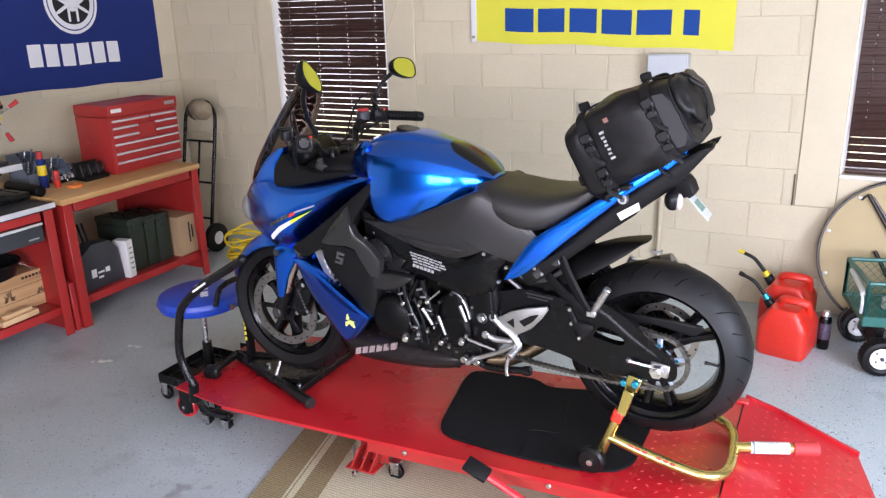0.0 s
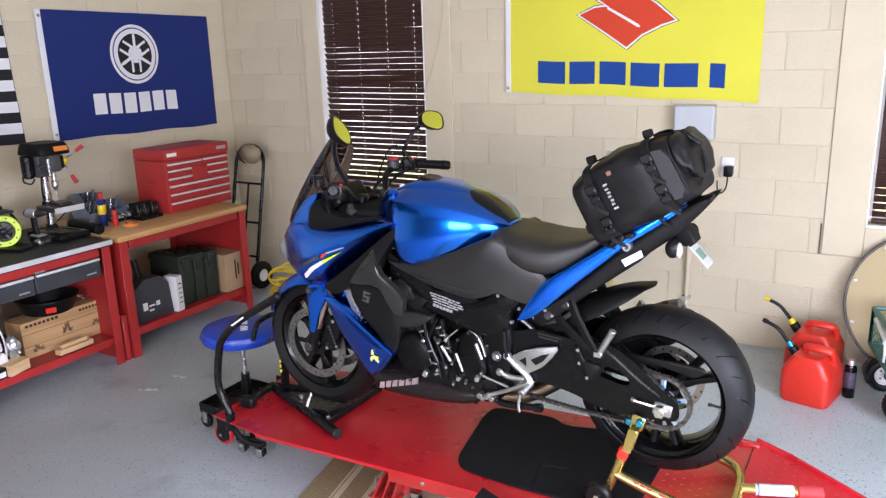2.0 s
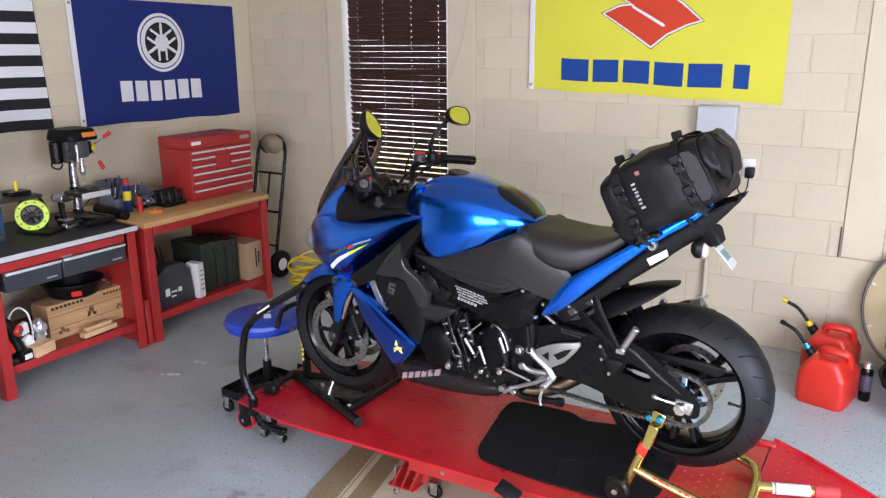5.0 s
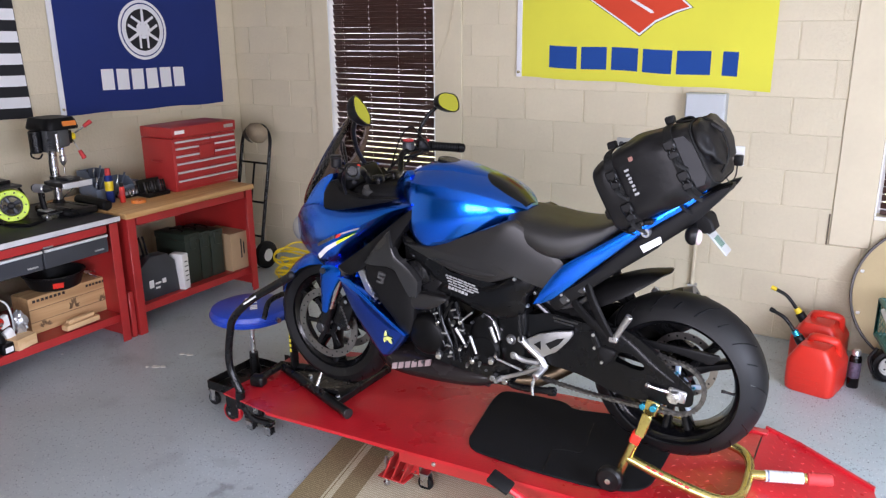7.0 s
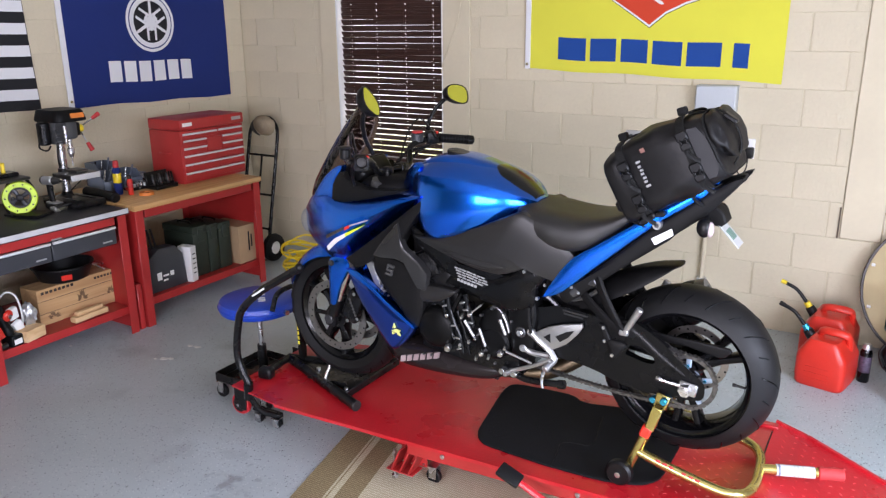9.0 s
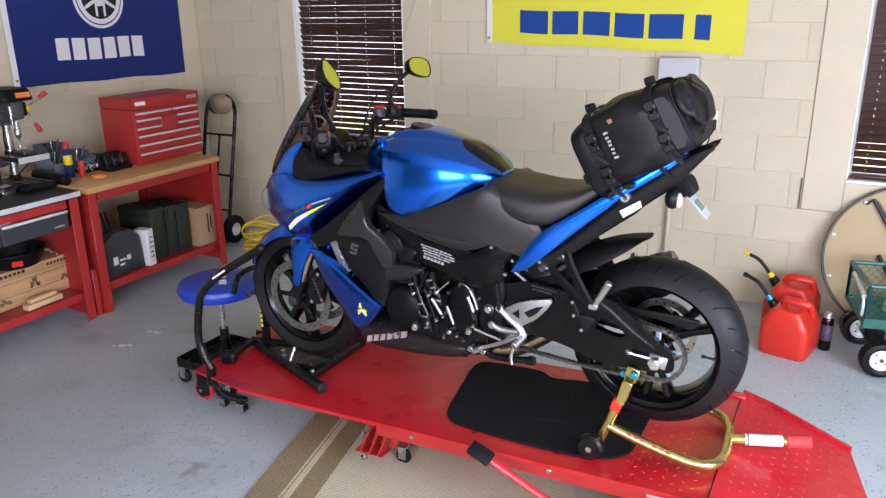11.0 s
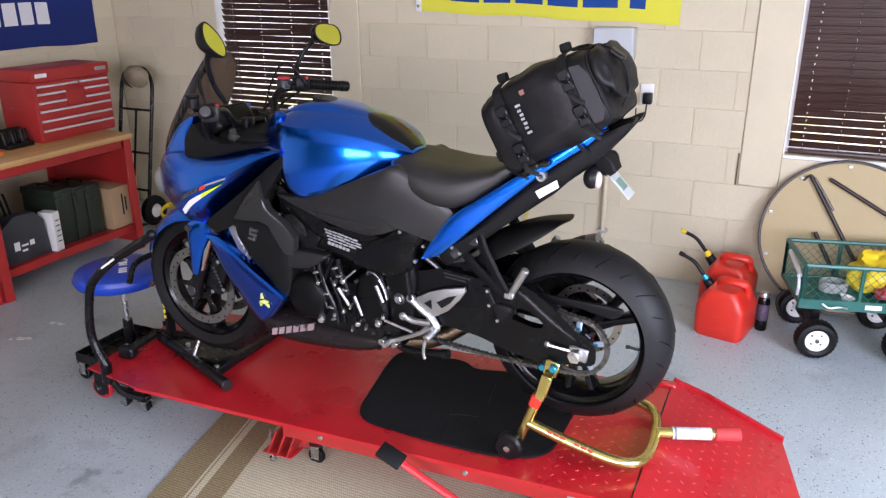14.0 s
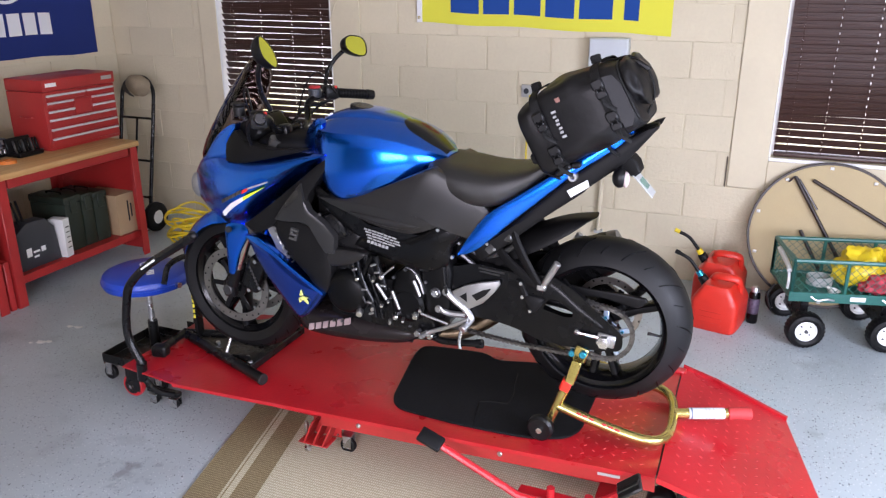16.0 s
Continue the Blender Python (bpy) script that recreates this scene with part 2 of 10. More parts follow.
M["chain"] = surface("oiled_chain", (0.15, 0.145, 0.14), 0.34, metal=0.9, var=0.4, scale=60)
M["bronze"] = surface("heat_stained_steel", (0.11, 0.08, 0.05), 0.34, metal=0.9, var=0.35, scale=12)
M["zinc"] = surface("yellow_zinc", (0.52, 0.43, 0.145), 0.23, metal=0.95, var=0.3, scale=9, bump=0.03)
M["teal_anod"] = surface("teal_anodised", (0.02, 0.30, 0.46), 0.25, metal=0.8, var=0.1)
M["bluepaint"] = surface("metallic_blue_paint", (0.0001, 0.155, 0.88), 0.225, metal=1.0, var=0.06, scale=3, bump=0.010, bscale=900, coat=0.5, rvar=0.03)
# the same blue paint darkened, for the shaded lower cowl
M["blueshaded"] = surface("shaded_blue_paint", (0.0003, 0.042, 0.36), 0.20, metal=0.95, var=0.06, scale=3, bump=0.010, bscale=900, coat=0.8, rvar=0.03)
M["seat_vinyl"] = surface("black_seat_vinyl", (0.012, 0.0112, 0.0108), 0.42, var=0.15, scale=9, bump=0.35, bscale=420)
M["bag"] = surface("black_bag_fabric", (0.0048, 0.0045, 0.0048), 0.46, var=0.3, scale=14, bump=0.75, bscale=17, spec=0.24)
M["strap"] = surface("black_webbing", (0.005, 0.005, 0.005), 0.7, var=0.2, scale=30, bump=0.6, bscale=400, spec=0.25)
M["bag_sheen"] = surface("bag_sheen_panel", (0.005, 0.005, 0.006), 0.40, var=0.2, scale=12, bump=0.1, bscale=40, spec=0.2)
M["yflag"] = surface("yellow_flag_cloth", (0.67, 0.64, 0.060), 0.8, var=0.05, scale=3, bump=0.25, bscale=700, spec=0.2)
M["bflag"] = surface("blue_flag_cloth", (0.015, 0.029, 0.145), 0.85, var=0.06, scale=3, bump=0.25, bscale=700, spec=0.2)
M["flag_white"] = surface("white_flag_cloth", (0.72, 0.72, 0.74), 0.85, var=0.03, scale=5, bump=0.25, bscale=700, spec=0.2)
M["flag_black"] = surface("black_flag_cloth", (0.020, 0.020, 0.023), 0.85, var=0.06, scale=5, bump=0.25, bscale=700, spec=0.2)
M["flag_blue"] = surface("blue_print", (0.012, 0.06, 0.26), 0.8, var=0.05, spec=0.2)
M["flag_red"] = surface("red_print", (0.60, 0.06, 0.025), 0.8, var=0.05, spec=0.2)
M["benchwood"] = wood("bench_wood", (0.60, 0.36, 0.15), (0.46, 0.25, 0.09), 0.38, axis=1, grain=30)
M["crate"] = wood("pine_crate", (0.52, 0.32, 0.15), (0.38, 0.21, 0.09), 0.6, axis=1, grain=26)
M["raw_wood"] = wood("raw_pine", (0.68, 0.47, 0.26), (0.56, 0.35, 0.17), 0.65, axis=1, grain=30)
M["benchblack"] = surface("black_bench_mat", (0.02, 0.02, 0.022), 0.5, var=0.25, scale=7, bump=0.1)
M["drawer"] = surface("dark_grey_drawer", (0.035, 0.038, 0.045), 0.38, var=0.12, bump=0.03)
M["silver"] = surface("silver_trim", (0.55, 0.56, 0.57), 0.35, metal=0.8, var=0.08)
M["alu_strip"] = surface("satin_aluminium_strip", (0.60, 0.61, 0.62), 0.38, metal=0.25, var=0.08, scale=12, bump=0.03)
M["greenmetal"] = surface("green_cart_enamel", (0.010, 0.105, 0.085), 0.35, var=0.15, scale=8, bump=0.04)
M["olive"] = surface("olive_ammo_can", (0.017, 0.026, 0.018), 0.45, var=0.2, scale=8, bump=0.08)
M["cardboard"] = surface("cardboard", (0.40, 0.27, 0.15), 0.8, var=0.08, scale=6, bump=0.15, bscale=90)
M["hardboard"] = surface("tan_hardboard", (0.43, 0.335, 0.175), 0.62, var=0.10, scale=3, bump=0.1, bscale=200)
M["table_edge"] = surface("brown_table_edge", (0.020, 0.011, 0.009), 0.45, var=0.2)
M["yellow"] = surface("yellow_plastic", (0.75, 0.55, 0.012), 0.4, var=0.06)
M["lime"] = surface("lime_plastic", (0.52, 0.72, 0.02), 0.4, var=0.06)
M["blue_vinyl"] = surface("blue_seat_vinyl", (0.005, 0.040, 0.34), 0.34, var=0.08, scale=6, bump=0.12, bscale=160)
M["bandsaw"] = surface("blue_saw_enamel", (0.02, 0.055, 0.12), 0.4, var=0.12)
M["binblue"] = surface("blue_grey_bin", (0.13, 0.16, 0.21), 0.40, var=0.1)
M["carpet_black"] = surface("black_floor_mat", (0.010, 0.010, 0.011), 0.95, var=0.25, scale=30, bump=0.9, bscale=350, spec=0.1)
M["rug"] = woven("sisal_rug", (0.60, 0.56, 0.42), (0.40, 0.36, 0.245), 38)
M["rug_dark"] = woven("dark_rug_band", (0.33, 0.265, 0.15), (0.18, 0.138, 0.074), 44)
M["rug_line"] = woven("light_rug_line", (0.58, 0.54, 0.40), (0.40, 0.36, 0.24), 44)
M["label_white"] = surface("white_label", (0.78, 0.78, 0.77), 0.5, var=0.05, bump=0)
M["worn_label"] = surface("worn_paper_label", (0.52, 0.53, 0.56), 0.5, var=0.25, scale=25, bump=0)
M["label_orange"] = surface("orange_label", (0.70, 0.20, 0.03), 0.5, var=0.05, bump=0)
M["label_yellow"] = surface("yellow_label", (0.80, 0.72, 0.05), 0.5, var=0.05, bump=0)
M["galv"] = surface("grey_conduit", (0.42, 0.42, 0.41), 0.5, metal=0.2, var=0.08)
M["box_grey"] = surface("grey_panel_box", (0.48, 0.51, 0.53), 0.4, var=0.05)
M["mirror"] = surface("mirror_glass", (0.55, 0.56, 0.56), 0.03, metal=1.0, var=0.0, bump=0, rvar=0.0)
M["indicator_pink"] = surface("pale_indicator_lens", (0.42, 0.34, 0.34), 0.25, var=0.1, bump=0)
M["smoke"] = glass("smoked_screen", (0.24, 0.19, 0.18), 0.03)
M["sticker"] = surface("pale_yellow_sticker", (0.55, 0.58, 0.16), 0.5, var=0.4, scale=60, bump=0)
M["red_grip"] = surface("red_grip_foam", (0.45, 0.03, 0.03), 0.7, var=0.1, bump=0.3)


# ---- building ----
WM = {}


def thing(name, label, category, base=(0, 0, 0), rz=0.0, group="", kind=""):
    """An Empty at the thing's base; its parts are built in world metres."""
    ob = new(name)
    ob.empty_display_size = 0.1
    ob.matrix_world = pose(*base, 0, 0, rz)
    WM[ob] = pose(*base, 0, 0, rz)
    return tagged(ob, label, category, group, kind)


def finish(bm, material, name, angle=38):
    bmesh.ops.recalc_face_normals(bm, faces=bm.faces)
    me = bpy.data.meshes.new(name)
    bm.to_mesh(me)
    bm.free()
    me.materials.append(material)
    me.shade_smooth()
    me.set_sharp_from_angle(angle=radians(angle))
    return me


def part(name, bm, material, parent, label="", angle=38):
    """One mesh under a thing or a part; the bmesh is in world metres."""
    top = WM[parent]
    bmesh.ops.transform(bm, matrix=top.inverted(), verts=bm.verts)
    ob = new(name, finish(bm, M[material] if isinstance(material, str) else material, name, angle))
    ob.parent = parent
    WM[ob] = top
    return tagged(ob, label)


def pieces(name, bm, material, parent, label=""):
    """Loose pieces of one make, each an object of its own."""
    left = set(bm.faces)
    out = []
    while left:
        seed = [left.pop()]
        island = set(seed)
        while seed:
            f = seed.pop()
            for e in f.edges:
                for g in e.link_faces:
                    if g not in island:
                        island.add(g)
                        seed.append(g)
        left -= island
        out.append(island)
    for island in out:
        k = bmesh.new()
        idx = {}
        for f in island:
            for v in f.verts:
                if v not in idx:
                    idx[v] = k.verts.new(v.co)
        for f in island:
            k.faces.new([idx[v] for v in f.verts])
        part(name, k, material, parent, label)
    bm.free()


def solo(name, bm, material, label, category, group="", kind="", base=None, angle=38):
    """A thing of one mesh, its origin at its base."""
    vs = [v.co for v in bm.verts]
    if base is None:
        base = (sum(v.x for v in vs) / len(vs), sum(v.y for v in vs) / len(vs), min(v.z for v in vs))
    bmesh.ops.translate(bm, vec=-Vector(base), verts=bm.verts)
    ob = new(name, finish(bm, M[material] if isinstance(material, str) else material, name, angle))
    ob.matrix_world = Matrix.Translation(base)
    WM[ob] = Matrix.Translation(base)
    return tagged(ob, label, category, group, kind)


def B():
    return bmesh.new()


def box(bm, c, s, rot=(0, 0, 0), bevel=0.0, seg=1, taper=None):
    """A box about c with sizes s, turned by degrees; taper: how far the top is scaled in x and y."""
    m = pose(*c, *rot)
    vs = bmesh.ops.create_cube(bm, size=1.0)["verts"]
    for v in vs:
        k = taper if taper and v.co.z > 0 else (1, 1)
        v.co = Vector((v.co.x * s[0] * k[0], v.co.y * s[1] * k[1], v.co.z * s[2]))
    bmesh.ops.transform(bm, matrix=m, verts=vs)
    if bevel:
        es = list({e for v in vs for e in v.link_edges})
        bmesh.ops.bevel(bm, geom=es, offset=bevel, segments=seg, profile=0.5, affect="EDGES", clamp_overlap=True)
    return bm


def bar(bm, x0, x1, y0, y1, z0, z1, bevel=0.0, seg=1):
    return box(bm, ((x0 + x1) / 2, (y0 + y1) / 2, (z0 + z1) / 2), (x1 - x0, y1 - y0, z1 - z0), bevel=bevel, seg=seg)


def basis(d):
    d = Vector(d).normalized()
    u = d.cross(Vector((0, 0, 1)))
    if u.length < 1e-4:
        u = d.cross(Vector((0, 1, 0)))
    u.normalize()
    return u, d.cross(u).normalized()


def ring_faces(bm, a, b):
    n = len(a)
    for i in range(n):
        bm.faces.new((a[i], a[(i + 1) % n], b[(i + 1) % n], b[i]))


def cyl(bm, p0, p1, r0, r1=None, seg=20, bevel=0.0):
    """A round bar from p0 to p1, with softened ends."""
    r1 = r0 if r1 is None else r1
    p0, p1 = Vector(p0), Vector(p1)
    d = (p1 - p0).normalized()
    u, w = basis(d)
    spec = [(p0, r0), (p1, r1)]
    if bevel:
        spec = [(p0, r0 - bevel), (p0 + d * bevel, r0), (p1 - d * bevel, r1), (p1, r1 - bevel)]
    rings = [[bm.verts.new(c + (u * math.cos(2 * math.pi * i / seg) + w * math.sin(2 * math.pi * i / seg)) * r) for i in range(seg)] for c, r in spec]
    for a, b in zip(rings, rings[1:]):
        ring_faces(bm, a, b)
    bm.faces.new(rings[0][::-1])
    bm.faces.new(rings[-1])
    return bm


def spline(pts, n=6):
    """A smooth line through points."""
    p = [Vector(q) for q in pts]
    p = [p[0] * 2 - p[1], *p, p[-1] * 2 - p[-2]]
    out = []
    for a, b, c, d in zip(p, p[1:], p[2:], p[3:]):
        for i in range(n):
            t = i / n
            out.append(0.5 * (2 * b + (c - a) * t + (2 * a - 5 * b + 4 * c - d) * t * t + (3 * b - a - 3 * c + d) * t ** 3))
    return out + [p[-2]]


def tube(bm, pts, r, seg=10, n=6, flat=1.0, closed=False):
    """A bent tube through points."""
    line = spline(pts, n) if n > 1 else [Vector(q) for q in pts]
    rings, u = [], None
    for i, c in enumerate(line):
        d = (line[min(i + 1, len(line) - 1)] - line[max(i - 1, 0)]).normalized()
        if u is None:
            u, w = basis(d)
        else:
            u = (u - d * u.dot(d)).normalized()
            w = d.cross(u)
        rr = r[min(i * len(r) // len(line), len(r) - 1)] if isinstance(r, (list, tuple)) else r
        rings.append([bm.verts.new(c + (u * math.cos(2 * math.pi * k / seg) + w * flat * math.sin(2 * math.pi * k / seg)) * rr) for k in range(seg)])
    for a, b in zip(rings, rings[1:]):
        ring_faces(bm, a, b)
    bm.faces.new(rings[0][::-1])
    bm.faces.new(rings[-1])
    return bm


def plate(bm, pts, y0, y1, bevel=0.0, plane="xz", seg=1):
    """A flat outline given in two axes, given thickness along the third."""
    def at(a, b, c):
        return (a, c, b) if plane == "xz" else ((c, a, b) if plane == "yz" else (a, b, c))
    lo = [bm.verts.new(at(a, b, y0)) for a, b in pts]
    hi = [bm.verts.new(at(a, b, y1)) for a, b in pts]
    fs = [bm.faces.new(lo[::-1]), bm.faces.new(hi)]
    ring_faces(bm, lo, hi)
    if bevel:
        es = list({e for f in fs for e in f.edges})
        bmesh.ops.bevel(bm, geom=es, offset=bevel, segments=seg, profile=0.5, affect="EDGES", clamp_overlap=True)
    return bm


def loft(bm, rings, closed_ends=True, cyclic=True):
    """A skin through rings of points, all of one count."""
    vs = [[bm.verts.new(p) for p in ring] for ring in rings]
    for a, b in zip(vs, vs[1:]):
        n = len(a)
        for i in range(n if cyclic else n - 1):
            bm.faces.new((a[i], a[(i + 1) % n], b[(i + 1) % n], b[i]))
    if closed_ends and cyclic:
        bm.faces.new(vs[0][::-1])
        bm.faces.new(vs[-1])
    return bm


def smooth_loft(bm, rings, n=4, cyclic=True, closed_ends=True):
    """A loft whose rings are joined by smooth lines."""
    cols = [spline([r[i] for r in rings], n) for i in range(len(rings[0]))]
    return loft(bm, [[c[k] for c in cols] for k in range(len(cols[0]))], closed_ends, cyclic)


def super_ring(c, ru, rv, u, v, n=20, p=2.6):
    """A rounded-box ring about c in the directions u and v."""
    out = []
    for i in range(n):
        a = 2 * math.pi * i / n
        ca, sa = math.cos(a), math.sin(a)
        out.append(Vector(c) + Vector(u) * ru * math.copysign(abs(ca) ** (2 / p), ca) + Vector(v) * rv * math.copysign(abs(sa) ** (2 / p), sa))
    return out


def lathe(bm, prof, centre, axis=(0, 1, 0), seg=32, closed=False):
    """A turned form: profile of (radius, along axis)."""
    axis = Vector(axis).normalized()
    u, w = basis(axis)
    rings = [[bm.verts.new(Vector(centre) + axis * h + (u * math.cos(2 * math.pi * i / seg) + w * math.sin(2 * math.pi * i / seg)) * r) for i in range(seg)] for r, h in prof]
    for a, b in zip(rings, rings[1:]):
        ring_faces(bm, a, b)
    if closed:
        ring_faces(bm, rings[-1], rings[0])
    else:
        if prof[0][0] > 1e-5:
            bm.faces.new(rings[0][::-1])
        if prof[-1][0] > 1e-5:
            bm.faces.new(rings[-1])
    return bm


def ball(bm, c, r, sub=2, scale=(1, 1, 1)):
    vs = bmesh.ops.create_icosphere(bm, subdivisions=sub, radius=1.0)["verts"]
    for v in vs:
        v.co = Vector((c[0] + v.co.x * r * scale[0], c[1] + v.co.y * r * scale[1], c[2] + v.co.z * r * scale[2]))
    return bm


def cloth(bm, org, du, dv, nu, nv, wave, normal, thick=0.002, seed=0):
    """A hanging sheet with soft folds, in thickness."""
    org, du, dv, normal = Vector(org), Vector(du), Vector(dv), Vector(normal)
    def pt(i, j, side):
        a, b = i / nu, j / nv
        h = wave * (noise.noise(Vector((a * 3.1 + seed, b * 1.6, seed * 1.7))) + 0.5 * noise.noise(Vector((a * 7 + b * 4, b * 3 + seed, 2.0))))
        sag = 0.004 * math.sin(a * math.pi * 5 + seed) * (1 - b)
        return org + du * a + dv * b + normal * (h + abs(wave) * 1.6 + side * thick) + Vector((0, 0, sag))
    for side in (0, 1):
        g = [[bm.verts.new(pt(i, j, side)) for i in range(nu + 1)] for j in range(nv + 1)]
        for j in range(nv):
            for i in range(nu):
                q = (g[j][i], g[j][i + 1], g[j + 1][i + 1], g[j + 1][i])
                bm.faces.new(q if side else q[::-1])
        if side == 0:
            first = g
    rim0 = first[0] + [r[-1] for r in first[1:]] + first[-1][-2::-1] + [r[0] for r in first[-2:0:-1]]
    rim1 = g[0] + [r[-1] for r in g[1:]] + g[-1][-2::-1] + [r[0] for r in g[-2:0:-1]]
    ring_faces(bm, rim0, rim1)

    def on(a, b, lift):
        h = wave * (noise.noise(Vector((a * 3.1 + seed, b * 1.6, seed * 1.7))) + 0.5 * noise.noise(Vector((a * 7 + b * 4, b * 3 + seed, 2.0))))
        return org + du * a + dv * b + normal * (h + abs(wave) * 1.6 + thick + lift) + Vector((0, 0, 0.004 * math.sin(a * math.pi * 5 + seed) * (1 - b)))
    return on


def print_on(bm, on, outline, lift=0.0015, cut=0.025):
    """A printed patch that follows a cloth: an outline in (0..1, 0..1), cut fine so that it drapes."""
    t = bmesh.new()
    f = t.faces.new([t.verts.new((a, b, 0)) for a, b in outline])
    lo = [min(p[k] for p in outline) for k in (0, 1)]
    hi = [max(p[k] for p in outline) for k in (0, 1)]
    for k in (0, 1):
        steps = int((hi[k] - lo[k]) / cut)
        for s in range(1, steps + 1):
            no = (1, 0, 0) if k == 0 else (0, 1, 0)
            co = [0, 0, 0]
            co[k] = lo[k] + s * (hi[k] - lo[k]) / (steps + 1)
            bmesh.ops.bisect_plane(t, geom=t.verts[:] + t.edges[:] + t.faces[:], plane_co=co, plane_no=no)
    idx = {}
    for v in t.verts:
        idx[v] = bm.verts.new(on(v.co.x, v.co.y, lift))
    for f in t.faces:
        bm.faces.new([idx[v] for v in f.verts])
    t.free()
    return bm


def rect(a0, b0, a1, b1):
    return [(a0, b0), (a1, b0), (a1, b1), (a0, b1)]


# ---- the room ----
H, L = 0.2032, 0.4064            # one block's height and length
W1 = (-1.615, -0.69, 0.79, 2.36)  # openings in the north wall: x0, x1, z0, z1
W2 = (2.10, 2.80, 0.805, 2.36)
S1 = (-1.765, -0.475, 0.615, 2.56)   # the plastered surrounds
S2 = (1.895, 3.02, 0.615, 2.56)


def structure(name, bm, material, label, category="wall", base=(0, 0, 0)):
    return solo(name, bm, material, label, category, kind="structure", base=base)


b = B()
bar(b, WX0 - 0.2, WX1 + 0.2, WY0 - 0.2, 0.2, -0.12, 0.0)
structure("floor", b, "floor", "grey flake epoxy garage floor with worn spots and stains", "floor")
b = B()
bar(b, WX0 - 0.2, WX1 + 0.2, WY0 - 0.2, 0.2, CEIL, CEIL + 0.12)
structure("ceiling", b, "ceiling", "plain off-white painted garage ceiling", "ceiling")


def wall_pieces(b, a0, a1, openings, z1, put):
    """A wall from a0 to a1 with openings (lo, hi, zlo, zhi), cut into blocks that butt."""
    at = a0
    for lo, hi, zl, zh in openings:
        put(b, at, lo, 0, z1)
        if zl > 0:
            put(b, lo, hi, 0, zl)
        put(b, lo, hi, zh, z1)
        at = hi
    put(b, at, a1, 0, z1)


b = B()
wall_pieces(b, WX0, WX1, (W1, W2), CEIL, lambda b, u, v, z0, z1: bar(b, u, v, 0.005, 0.2, z0, z1))
wall_n = structure("wall_north", b, "mortar", "beige painted concrete block wall with two windows")
b = B()
bar(b, 1.880, 1.888, -0.0055, 0.004, 0.612, 0.788)
part("open_joint", b, surface("bare_joint", (0.10, 0.075, 0.05), 0.9), wall_n)
b = B()
bar(b, WX0 - 0.2, WX0 - 0.003, WY0 - 0.2, 0.2, 0, CEIL)
wall_w = structure("wall_west", b, "mortar", "beige painted concrete block wall behind the workbenches")
# east and south walls are never seen; their brown keeps the far corner dim
b = B()
wall_pieces(b, WY0, 0.2, ((-5.1, -2.5, 0, 2.2),), CEIL, lambda b, u, v, z0, z1: bar(b, WX1, WX1 + 0.2, u, v, z0, z1))
structure("wall_east", b, "unseen_dark_wall", "unseen added wall, dark to cut bounced light, with an open doorway")
b = B()
wall_pieces(b, WX0 - 0.2, WX1 + 0.2, ((0.6, 4.4, 0, 2.30),), CEIL, lambda b, u, v, z0, z1: bar(b, u, v, WY0 - 0.2, WY0, z0, z1))
structure("wall_south", b, "unseen_dark_wall", "unseen added wall, dark to cut bounced light, with an open garage doorway")

# plastered surrounds of the windows, a finger's width proud of the blocks
for (s, w) in ((S1, W1), (S2, W2)):
    b = B()
    y0, y1 = -0.013, 0.06
    bar(b, s[0], w[0], y0, y1, s[2], s[3], 0.004)
    bar(b, w[1], s[1], y0, y1, s[2], s[3], 0.004)
    bar(b, w[0], w[1], y0 + 0.0005, y1, s[2], w[2], 0.004)
    bar(b, w[0], w[1], y0 + 0.0005, y1, w[3], s[3], 0.004)
    o = part("trim", b, "plaster", wall_n, "smooth beige plaster window surround")


